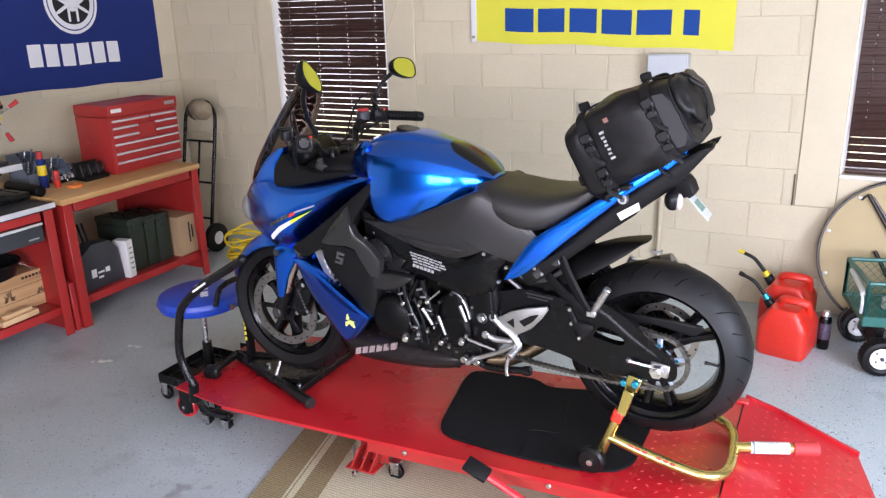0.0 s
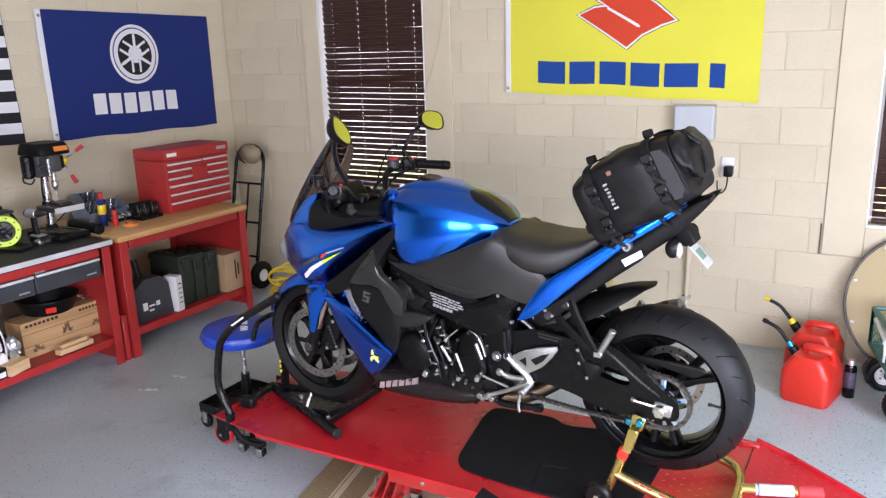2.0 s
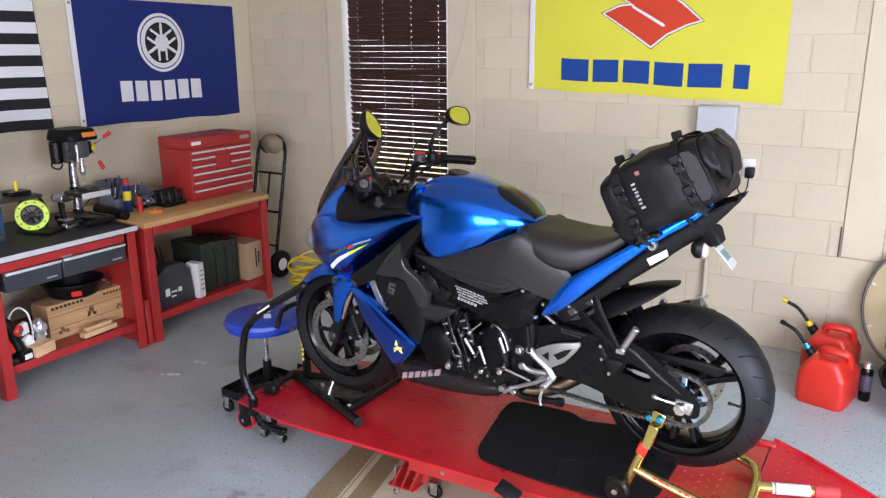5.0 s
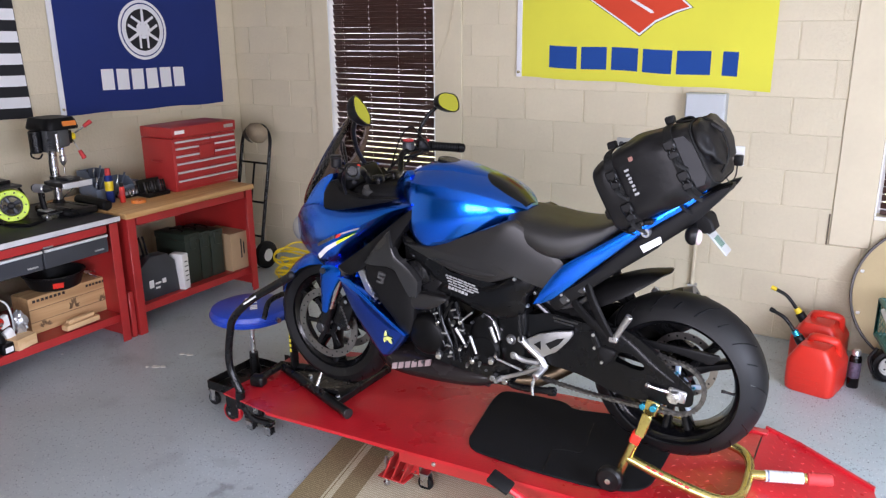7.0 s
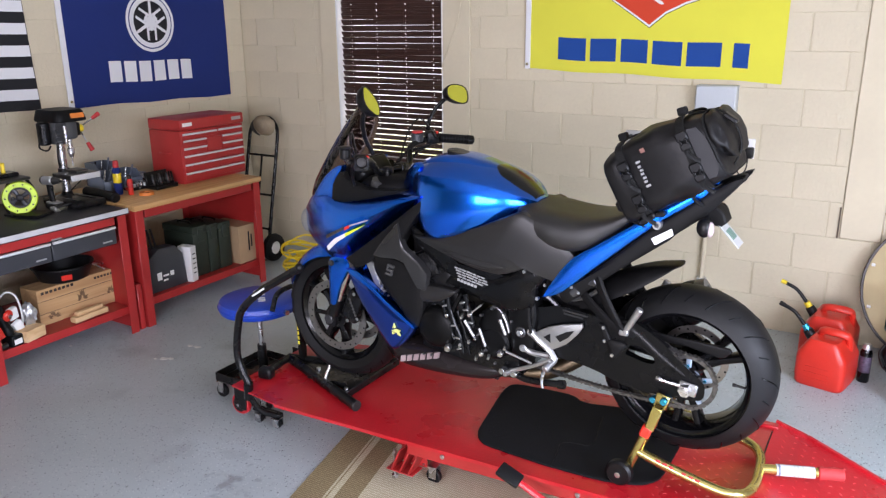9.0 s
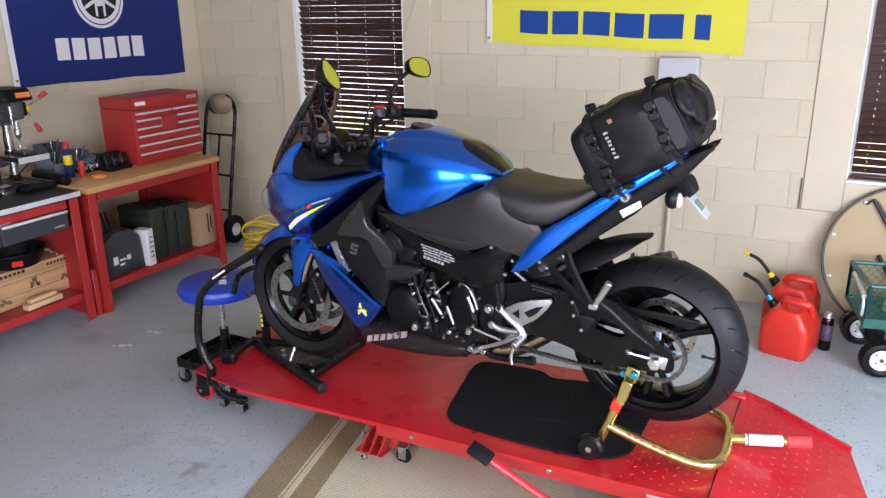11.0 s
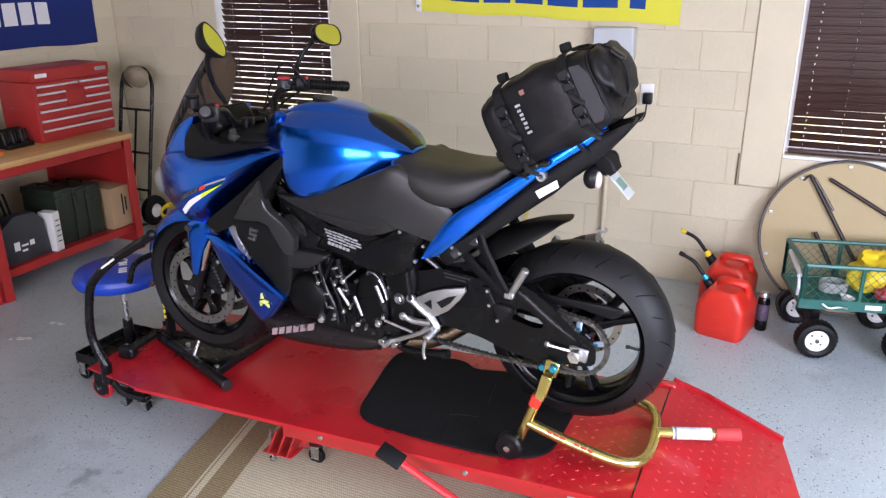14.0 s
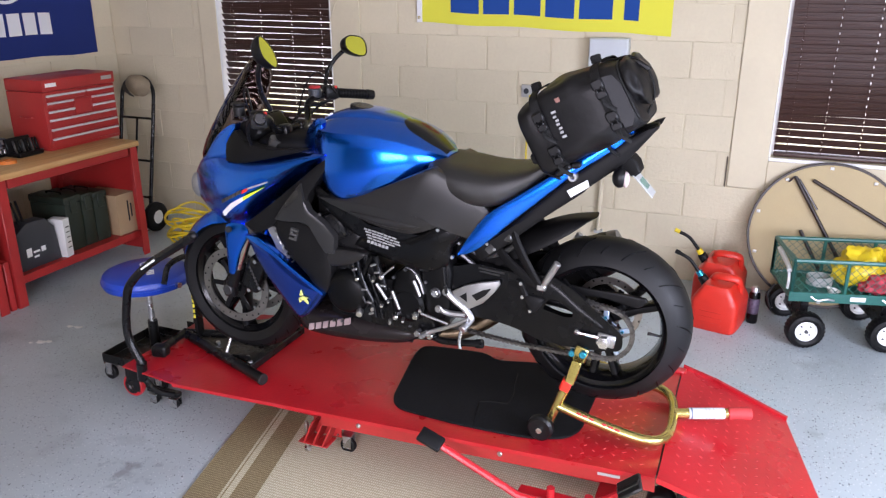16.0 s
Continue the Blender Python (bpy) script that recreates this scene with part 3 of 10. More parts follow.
def window(name, w, seed):
    """Frame, sill, pane and a wooden slat blind that hangs in the opening."""
    x0, x1, z0, z1 = w
    t = thing(name, "white framed garage window in the block wall", "window", ((x0 + x1) / 2, 0.1, z0), kind="structure")
    b = B()
    f = 0.035
    bar(b, x0, x0 + f, 0.07, 0.15, z0, z1, 0.003)
    bar(b, x1 - f, x1, 0.07, 0.15, z0, z1, 0.003)
    bar(b, x0 + f, x1 - f, 0.071, 0.149, z0, z0 + f, 0.003)
    bar(b, x0 + f, x1 - f, 0.071, 0.149, z1 - f, z1, 0.003)
    bar(b, x0 + f, x1 - f, 0.08, 0.14, (z0 + z1) / 2 - 0.02, (z0 + z1) / 2 + 0.02, 0.003)
    part("window_frame", b, "white", t)
    b = B()
    bar(b, x0, x0 + 0.008, -0.012, 0.069, z0, z1)
    bar(b, x1 - 0.008, x1, -0.012, 0.069, z0, z1)
    part("jamb_lining", b, "white", t)
    b = B()
    bar(b, x0, x1, -0.02, 0.068, z0 - 0.022, z0 - 0.001, 0.004)
    part("window_sill", b, "white", t)
    b = B()
    bar(b, x0 + f, x1 - f, 0.108, 0.112, z0 + f, z1 - f)
    p = part("pane", b, "glass", t)
    p.visible_shadow = False
    bl = thing("window_blind", "dark brown wooden slat blind, lower slats letting daylight through", "blind", ((x0 + x1) / 2, 0.03, z0))
    pitch, wid = 0.0415, 0.049
    xa, xb = x0 + 0.022, x1 - 0.012
    b = B()
    bar(b, xa, xb, 0.005, 0.062, z1 - 0.06, z1 - 0.004, 0.004)
    part("head_rail", b, "blind", bl)
    b = B()
    bar(b, xa, xb, 0.012, 0.058, z0 + 0.004, z0 + 0.026, 0.006, 2)
    part("bottom_rail", b, "blind", bl)
    n = int((z1 - 0.08 - z0 - 0.05) / pitch)
    me = None
    rnd = random.Random(seed)
    for i in range(n):
        z = z0 + 0.052 + i * pitch
        if name == "window_1":
            tilt = 53.5 + rnd.uniform(-3, 3) + (10 if z > 1.80 else 0) + (9 if i in (12, 17, 18) else 0)
        else:
            tilt = 52 + 24 * min(1.0, i / 9) ** 1.3 + rnd.uniform(-1, 1)
        if me is None:
            s = B()
            # two long edges, and a middle strip with slots where the cords pass
            ln, slot = xb - xa, 0.0045
            for y_ in (-1, 1):
                box(s, (0, y_ * (wid / 2 - 0.009), 0), (ln, 0.018, 0.003), bevel=0.001)
            cuts = [-ln / 2] + [(k - 0.5) * ln + e for k in (0.1, 0.36, 0.64, 0.9) for e in (-slot / 2, slot / 2)] + [ln / 2]
            for u, v in zip(cuts[0::2], cuts[1::2]):
                box(s, ((u + v) / 2, 0, 0), (v - u, wid - 0.036, 0.0029))
            me = finish(s, M["blind"], "slat")
        o = new("slat", me)
        o.parent = bl
        o.matrix_local = WM[bl].inverted() @ pose((xa + xb) / 2, 0.034, z, -tilt, rnd.uniform(-0.25, 0.25) * (2.0 if name == "window_1" else 1.0), 0)
    for k in (0.1, 0.36, 0.64, 0.9):
        b = B()
        for y in (0.008, 0.060):
            cyl(b, (xa + (xb - xa) * k, y, z0 + 0.02), (xa + (xb - xa) * k, y, z1 - 0.03), 0.0011, seg=6)
        part("ladder_cord", b, "cord", bl)
    return t


window("window_1", W1, 3)
window("window_2", W2, 5)

# bright daylight outside, far behind the glass: pale sky over sunlit greenery
def daylight(name):
    m, n, l, bs = nodes_of(name)
    n.remove(bs)
    tc, sep = n.new("ShaderNodeTexCoord"), n.new("ShaderNodeSeparateXYZ")
    l.new(tc.outputs["Object"], sep.inputs[0])
    tx = n.new("ShaderNodeTexNoise")
    tx.inputs["Scale"].default_value, tx.inputs["Detail"].default_value = 0.9, 6
    l.new(tc.outputs["Object"], tx.inputs["Vector"])
    ad = n.new("ShaderNodeMath")
    ad.operation, ad.inputs[1].default_value = "MULTIPLY_ADD", 3.0
    l.new(tx.outputs["Fac"], ad.inputs[0])
    l.new(sep.outputs[2], ad.inputs[2])
    mr = n.new("ShaderNodeMapRange")
    mr.inputs[1].default_value, mr.inputs[2].default_value = -3.0, 2.5
    l.new(ad.outputs[0], mr.inputs[0])
    cr = n.new("ShaderNodeValToRGB")
    cr.color_ramp.elements[0].position, cr.color_ramp.elements[0].color = 0.25, (0.42, 0.48, 0.10, 1)
    cr.color_ramp.elements[1].position, cr.color_ramp.elements[1].color = 0.62, (0.95, 0.97, 1.0, 1)
    e = cr.color_ramp.elements.new(0.42)
    e.color = (0.80, 0.82, 0.50, 1)
    l.new(mr.outputs[0], cr.inputs[0])
    em = n.new("ShaderNodeEmission")
    em.inputs[1].default_value = 2.2
    l.new(cr.outputs[0], em.inputs[0])
    l.new(em.outputs[0], n["Material Output"].inputs[0])
    return m


b = B()
bar(b, -34, 30, 16.0, 16.2, -14, 8)
structure("backdrop", b, daylight("daylight_distance"), "bright daylit sky and greenery far outside the windows", "backdrop")


# ---- things fixed to the north wall ----
def panel_box():
    t = thing("electrical_panel", "grey metal electrical box fixed to the block wall", "electrical box", (1.17, -0.04, 1.235))
    b = B()
    bar(b, 1.06, 1.285, -0.085, -0.001, 1.235, 1.435, 0.006, 2)
    part("body", b, "box_grey", t)
    b = B()
    bar(b, 1.066, 1.279, -0.094, -0.086, 1.241, 1.429, 0.003)
    part("door", b, "box_grey", t)
    b = B()
    cyl(b, (1.175, -0.03, 0.0), (1.175, -0.03, 1.236), 0.0135, seg=14)
    part("conduit", b, "plaster", t, "painted conduit pipe down to the floor")
    for z in (0.25, 0.75):
        b = B()
        bar(b, 1.15, 1.2, -0.047, -0.001, z, z + 0.018, 0.002)
        part("strap", b, "galv", t)


def outlet(x, z, plate_mat, label, plug):
    """A cover plate with two sockets: upright with a plug in it, or lying on its side."""
    t = thing("wall_outlet", label, "outlet", (x, -0.01, z))
    b = B()
    box(b, (x, -0.008, z + 0.058), (0.073, 0.016, 0.116) if plug else (0.118, 0.020, 0.076), bevel=0.004, seg=2)
    part("cover_plate", b, plate_mat, t)
    for d in (-0.022, 0.022):
        cx, cz, y = (x, z + 0.058 + d, -0.016) if plug else (x + d * 1.2, z + 0.058, -0.018)
        b = B()
        cyl(b, (cx, y, cz), (cx, y - 0.003, cz), 0.017, seg=16)
        part("socket", b, "white" if plug else "drawer", t)
    if plug:
        b = B()
        box(b, (x + 0.012, -0.045, z + 0.040), (0.05, 0.05, 0.062), bevel=0.008, seg=2)
        tube(b, [(x + 0.01, -0.05, z + 0.02), (x + 0.006, -0.055, z - 0.05), (x - 0.02, -0.045, z - 0.09), (x - 0.045, -0.04, z - 0.07), (x - 0.05, -0.035, z - 0.02)], 0.004, seg=8)
        part("plug", b, "black", t, "black charger plug with its cable")


panel_box()
outlet(1.366, 1.020, "white", "white wall outlet with a black plug and cable", True)
outlet(0.700, 1.045, "galv", "grey metal wall outlet with a yellow cord", False)
b = B()
tube(b, [(0.70, -0.025, 1.08), (0.705, -0.05, 1.0), (0.69, -0.035, 0.75), (0.70, -0.03, 0.4), (0.69, -0.04, 0.12), (0.66, -0.08, 0.012), (0.5, -0.12, 0.010)], 0.0055, seg=8)
solo("extension_cord", b, "yellow", "yellow extension cord hanging down the block wall", "cord")
b = B()
tube(b, [(-0.50, -0.022, 2.5), (-0.505, -0.022, 2.18), (-0.55, -0.022, 1.86), (-0.62, -0.022, 1.66), (-0.69, -0.018, 1.5), (-0.70, 0.0, 1.42)], 0.003, seg=6)
solo("blind_pull_cord", b, "plaster", "thin beige cord running down beside the window blind", "cord")


def yellow_flag():
    x0, x1, z0, z1 = -0.055, 1.505, 1.462, 2.385
    t = thing("wall_flag", "yellow cloth flag with a red angular emblem and blue lettering blocks", "flag", ((x0 + x1) / 2, -0.02, z0))
    b = B()
    on = cloth(b, (x0 + 0.03, -0.002, z0 + 0.036), (x1 - x0 - 0.03, 0, -0.048), (0, 0, z1 - z0), 60, 30, 0.006, (0, -1, 0), seed=1.3)
    part("sheet", b, "yflag", t, angle=80)
    b = B()
    bar(b, x0 - 0.004, x0 + 0.032, -0.019, -0.010, z0 + 0.036, z1 + 0.036, 0.002)
    part("header_band", b, "flag_white", t, "white canvas edge band with brass eyelets")
    for z in (z0 + 0.066, z1 + 0.006):
        b = B()
        lathe(b, [(0.004, 0), (0.009, 0), (0.009, -0.003), (0.004, -0.003)], (x0 + 0.012, -0.019, z), (0, 1, 0), 14, True)
        part("eyelet", b, "zinc", t)
    wx = lambda x: (x - x0 - 0.03) / (x1 - x0 - 0.03)
    wz = lambda z: (z - z0) / (z1 - z0)
    # six plain blue blocks where the word stands
    n = 6
    xs = [0.17, 0.383, 0.578, 0.772, 0.975, 1.235]
    ws = [0.185, 0.165, 0.165, 0.175, 0.195, 0.085]
    for i in range(n):
        b = B()
        a0, a1 = wx(xs[i]), wx(xs[i] + ws[i])
        b0, b1 = wz(1.532), wz(1.668)
        print_on(b, on, rect(a0, b0, a1, b1))
        part("letter_block", b, "flag_blue", t)
    # angular red emblem with a pale edge and a thin dark outline; its two halves mirror each other through the middle
    cx, cz = 0.740, 2.015
    half = [(-0.285, 0.103), (-0.173, 0.013), (-0.105, -0.030), (-0.140, -0.027), (-0.200, -0.033), (-0.295, -0.072), (0.003, -0.259), (0.093, -0.182), (0.206, -0.126)]
    ring = half + [(-p, -q) for p, q in half]

    def grown(d):
        out = []
        for i, (p, q) in enumerate(ring):
            p0, p1 = Vector(ring[i - 1]), Vector(ring[(i + 1) % len(ring)])
            e0, e1 = (Vector((p, q)) - p0).normalized(), (p1 - Vector((p, q))).normalized()
            n0, n1 = Vector((e0.y, -e0.x)), Vector((e1.y, -e1.x))
            k = -1 if turn < 0 else 1
            m = n0 + n1
            m = m.normalized() * d / max(0.62, m.normalized().dot(n0)) if m.length > 0.05 else n0 * d
            out.append((p + k * m.x, q + k * m.y))
        return out
    turn = sum(ring[i - 1][0] * ring[i][1] - ring[i][0] * ring[i - 1][1] for i in range(len(ring)))
    for d, mat, nm, up in ((0.015, "flag_black", "emblem_outline", 0.0015), (0.011, "flag_white", "emblem_edge", 0.0028), (0.0, "flag_red", "emblem", 0.0041)):
        b = B()
        print_on(b, on, [(wx(cx + p), wz(cz + q)) for p, q in grown(d)], up)
        part(nm, b, mat, t)
    for sg in (1, -1):
        b = B()
        print_on(b, on, [(wx(cx + sg * p), wz(cz + sg * q)) for p, q in ((-0.118, -0.026), (0.074, -0.126), (0.084, -0.140), (0.066, -0.142), (-0.122, -0.040))], 0.0054)
        part("emblem_notch", b, "flag_white", t)


def blue_flag():
    y0, y1, z0, z1 = -1.605, -0.185, 1.262, 2.098
    x = WX0 + 0.003
    t = thing("wall_flag", "navy blue cloth flag with white round emblem and lettering blocks", "flag", (x, (y0 + y1) / 2, z0))
    b = B()
    on = cloth(b, (x, y0 + 0.03, z0 + 0.01), (0, y1 - y0 - 0.03, -0.025), (0, 0, z1 - z0), 56, 30, 0.006, (1, 0, 0), seed=4.1)
    part("sheet", b, "bflag", t, angle=80)
    b = B()
    bar(b, x + 0.009, x + 0.018, y0 - 0.006, y0 + 0.033, z0 + 0.012, z1 + 0.01, 0.002)
    part("header_band", b, "flag_white", t, "white canvas edge band with brass eyelets")
    for z in (z0 + 0.05, z1 - 0.03):
        b = B()
        lathe(b, [(0.004, 0), (0.009, 0), (0.009, 0.003), (0.004, 0.003)], (x + 0.018, y0 + 0.014, z), (1, 0, 0), 14, True)
        part("eyelet", b, "zinc", t)
    wy = lambda y: (y - y0 - 0.03) / (y1 - y0 - 0.03)
    wz = lambda z: (z - z0) / (z1 - z0)
    for i in range(6):
        b = B()
        y = -1.275 + i * 0.1225
        h = 1.408
        print_on(b, on, rect(wy(y), wz(h), wy(y + 0.098), wz(h + 0.142)))
        part("letter_block", b, "flag_white", t)
    cy, cz, R = -0.895, 1.815, 0.205

    def circle(r, n=40, dy=0.0):
        return [(wy(cy + r * math.cos(2 * math.pi * i / n)), wz(cz + r * math.sin(2 * math.pi * i / n))) for i in range(n)]
    for r, mt, nm, lift in ((R, "flag_white", "emblem_ring", 0.0015), (R * 0.90, "bflag", "emblem_ring", 0.0023), (R * 0.86, "flag_white", "emblem_ring", 0.0031), (R * 0.70, "flag_black", "emblem_disc", 0.0039)):
        b = B()
        print_on(b, on, circle(r), lift, 0.05)
        part(nm, b, mt, t)
    for k in range(3):
        a = math.pi / 2 + k * 2 * math.pi / 3
        b = B()
        for off in (-0.032, 0.0, 0.032):
            r0, r1 = (-0.06, R * 0.84) if off == 0 else (-0.125, 0.055)
            w = 0.011 if off == 0 else 0.009
            q = [(r0, off - w), (r1 - 0.05, off - w), (r1, off), (r1 - 0.05, off + w), (r0, off + w)] if off == 0 else [(r0, off - w), (r1, off - w), (r1, off + w), (r0, off + w)]
            print_on(b, on, [(wy(cy + u * math.cos(a) - v * math.sin(a)), wz(cz + u * math.sin(a) + v * math.cos(a))) for u, v in q], 0.0047 + 0.0004 * k, 0.06)
        part("emblem_bar", b, "flag_white", t)


def striped_flag():
    y0, y1, z0, z1 = -3.25, -1.80, 1.285, 2.140
    x = WX0 + 0.003
    t = thing("wall_flag", "black and white striped cloth flag hung on the wall", "flag", (x, (y0 + y1) / 2, z0))
    b = B()
    on = cloth(b, (x, y0, z0), (0, y1 - y0, 0), (0, -0.03, z1 - z0), 50, 26, 0.006, (1, 0, 0), seed=7.7)
    part("sheet", b, "flag_black", t, angle=80)
    for i in range(1, 13, 2):
        b = B()
        print_on(b, on, rect(0.003, 1 - (i + 1) / 13, 0.997, 1 - i / 13), 0.0018)
        part("stripe", b, "flag_white", t)


yellow_flag()
blue_flag()
striped_flag()


# ---- the two workbenches along the west wall ----
BX0, BX1, BTOP = -2.46, -1.70, 0.77


def workbench(name_y0, y1, top_mat, label, drawers):
    y0 = name_y0
    t = thing("workbench", label, "workbench", ((BX0 + BX1) / 2, (y0 + y1) / 2, 0))
    b = B()
    bar(b, BX0, BX1 + 0.012, y0 - 0.01, y1 + 0.012, BTOP - 0.034, BTOP, 0.004, 2)
    top = part("worktop", b, top_mat, t, "oiled wooden top" if top_mat == "benchwood" else "black matted top")
    if top_mat == "benchblack":
        b = B()
        bar(b, BX1 + 0.012, BX1 + 0.018, y0 - 0.01, y1 + 0.012, BTOP - 0.027, BTOP + 0.002, 0.002)
        part("edge_strip", b, "alu_strip", top)
    b = B()
    bar(b, BX1 - 0.03, BX1 - 0.004, y0 + 0.07, y1 - 0.07, BTOP - 0.088 if not drawers else BTOP - 0.085, BTOP - 0.035, 0.004)
    part("front_rail", b, "red_worn_and_shaded", t)
    b = B()
    bar(b, BX0 + 0.004, BX0 + 0.03, y0 + 0.02, y1 - 0.02, BTOP - 0.105, BTOP - 0.035, 0.004)
    part("back_rail", b, "red_worn_and_shaded", t)
    for y, s in ((y0, 1), (y1, -1)):
        for x, sx in ((BX1, -1), (BX0, 1)):
            b = B()
            # folded sheet steel: a face and a return flange
            ya, yb = sorted((y, y + s * 0.056))
            xa, xb = sorted((x, x + sx * 0.006))
            bar(b, xa, xb, ya, yb, 0.0, BTOP - 0.036, 0.002)
            xa, xb = sorted((x + sx * 0.006, x + sx * 0.065))
            ya, yb = sorted((y, y + s * 0.006))
            bar(b, xa, xb, ya, yb, 0.0, BTOP - 0.036, 0.002)
            part("leg", b, "red_worn_and_shaded", t)
        b = B()
        ya, yb = sorted((y + s * 0.002, y + s * 0.005))
        bar(b, BX0 + 0.0655, BX1 - 0.0655, ya, yb, 0.03, BTOP - 0.036, 0.001)
        part("end_panel", b, "red_worn_and_shaded", t)
    b = B()
    bar(b, BX0 + 0.02, BX1 - 0.045, y0 + 0.012, y1 - 0.012, 0.150, 0.158, 0.002)
    bar(b, BX1 - 0.044, BX1 - 0.038, y0 + 0.012, y1 - 0.012, 0.118, 0.166, 0.002)
    part("lower_shelf", b, "red_worn_and_shaded", t)
    if drawers:
        mid = y0 + (y1 - y0) * 0.46
        for a, c in ((y0 + 0.085, mid - 0.004), (mid + 0.004, y1 - 0.075)):
            b = B()
            bar(b, BX0 + 0.15, BX1 - 0.004, a, c, BTOP - 0.195, BTOP - 0.090, 0.003)
            d = part("drawer", b, "drawer", t, "dark grey drawer with a silver pull strip")
            b = B()
            bar(b, BX1 - 0.006, BX1 + 0.014, a + 0.004, c - 0.004, BTOP - 0.103, BTOP - 0.088, 0.004, 2)
            part("handle", b, "alu_strip", d)
            b = B()
            bar(b, BX1 - 0.0035, BX1 - 0.002, c - 0.09, c - 0.03, BTOP - 0.175, BTOP - 0.166)
            part("badge", b, "silver", d)
        b = B()
        bar(b, BX1 - 0.02, BX1 + 0.004, (y0 + y1) / 2 - 0.03, (y0 + y1) / 2 + 0.03, BTOP - 0.083, BTOP - 0.074, 0.003)
        part("latch", b, "silver", t)
    return t


workbench(-2.81, -1.935, "benchblack", "red steel workbench with a black top and two grey drawers", True)
workbench(-1.868, -0.84, "benchwood", "red steel workbench with a wooden top and a lower shelf", False)
b = B()
bar(b, -2.36, -1.71, -1.915, -1.880, 0.0, 0.29, 0.004)
solo("steel_panel", b, "red_worn_and_shaded", "red sheet steel panel standing between the two workbenches", "panel")


def tool_chest():
    x0, x1, y0, y1, z0, z1 = -2.23, -1.92, -1.292, -0.730, BTOP, 1.195
    t = thing("tool_chest", "red steel tool chest with silver-edged drawers on the wooden bench", "tool chest", ((x0 + x1) / 2, (y0 + y1) / 2, z0))
    b = B()
    bar(b, x0, x1 - 0.012, y0, y1, z0, z1 - 0.075, 0.004, 2)
    part("body", b, "chest_red", t)
    b = B()
    bar(b, x0, x1, y0 - 0.003, y1 + 0.003, z1 - 0.072, z1, 0.008, 2)
    part("lid", b, "chest_red", t)
    for a, c in ((y0 + 0.02, y0 + 0.10), (y1 - 0.11, y1 - 0.025)):
        b = B()
        bar(b, x1 + 0.0005, x1 + 0.002, a, c, z1 - 0.045, z1 - 0.022)
        part("badge", b, "label_white" if a < -1.2 else "silver", t)
    W = y1 - y0
    rows = [(0.262, 0.292, ((0.03, 0.56), (0.575, 0.97))), (0.217, 0.253, ((0.03, 0.385), (0.635, 0.97))), (0.172, 0.208, ((0.03, 0.385), (0.635, 0.97))),
            (0.122, 0.164, ((0.03, 0.97),)), (0.072, 0.114, ((0.03, 0.97),)), (0.018, 0.064, ((0.03, 0.97),))]
    for za, zb, spans in rows:
        za, zb = za * 1.14, zb * 1.14
        for u, v in spans:
            b = B()
            bar(b, x1 - 0.1, x1 - 0.006, y0 + W * u, y0 + W * v, z0 + za, z0 + zb, 0.003)
            d = part("drawer", b, "chest_red", t)
            b = B()
            bar(b, x1 - 0.008, x1 + 0.006, y0 + W * u + 0.003, y0 + W * v - 0.003, z0 + zb - 0.012, z0 + zb + 0.001, 0.003, 2)
            part("pull_strip", b, "alu_strip", d, "silver drawer pull strip")
    b = B()
    bar(b, x1 - 0.05, x1 - 0.004, y0 + W * 0.395, y0 + W * 0.625, z0 + 0.196, z0 + 0.289, 0.003)
    part("centre_panel", b, "chest_red", t)
    b = B()
    tube(b, [(x0 + 0.10, y0 - 0.002, z0 + 0.2), (x0 + 0.11, y0 - 0.016, z0 + 0.2), (x0 + 0.15, y0 - 0.022, z0 + 0.2), (x0 + 0.19, y0 - 0.016, z0 + 0.2), (x0 + 0.2, y0 - 0.002, z0 + 0.2)], 0.005, seg=8)
    part("side_handle", b, "chest_red", t)


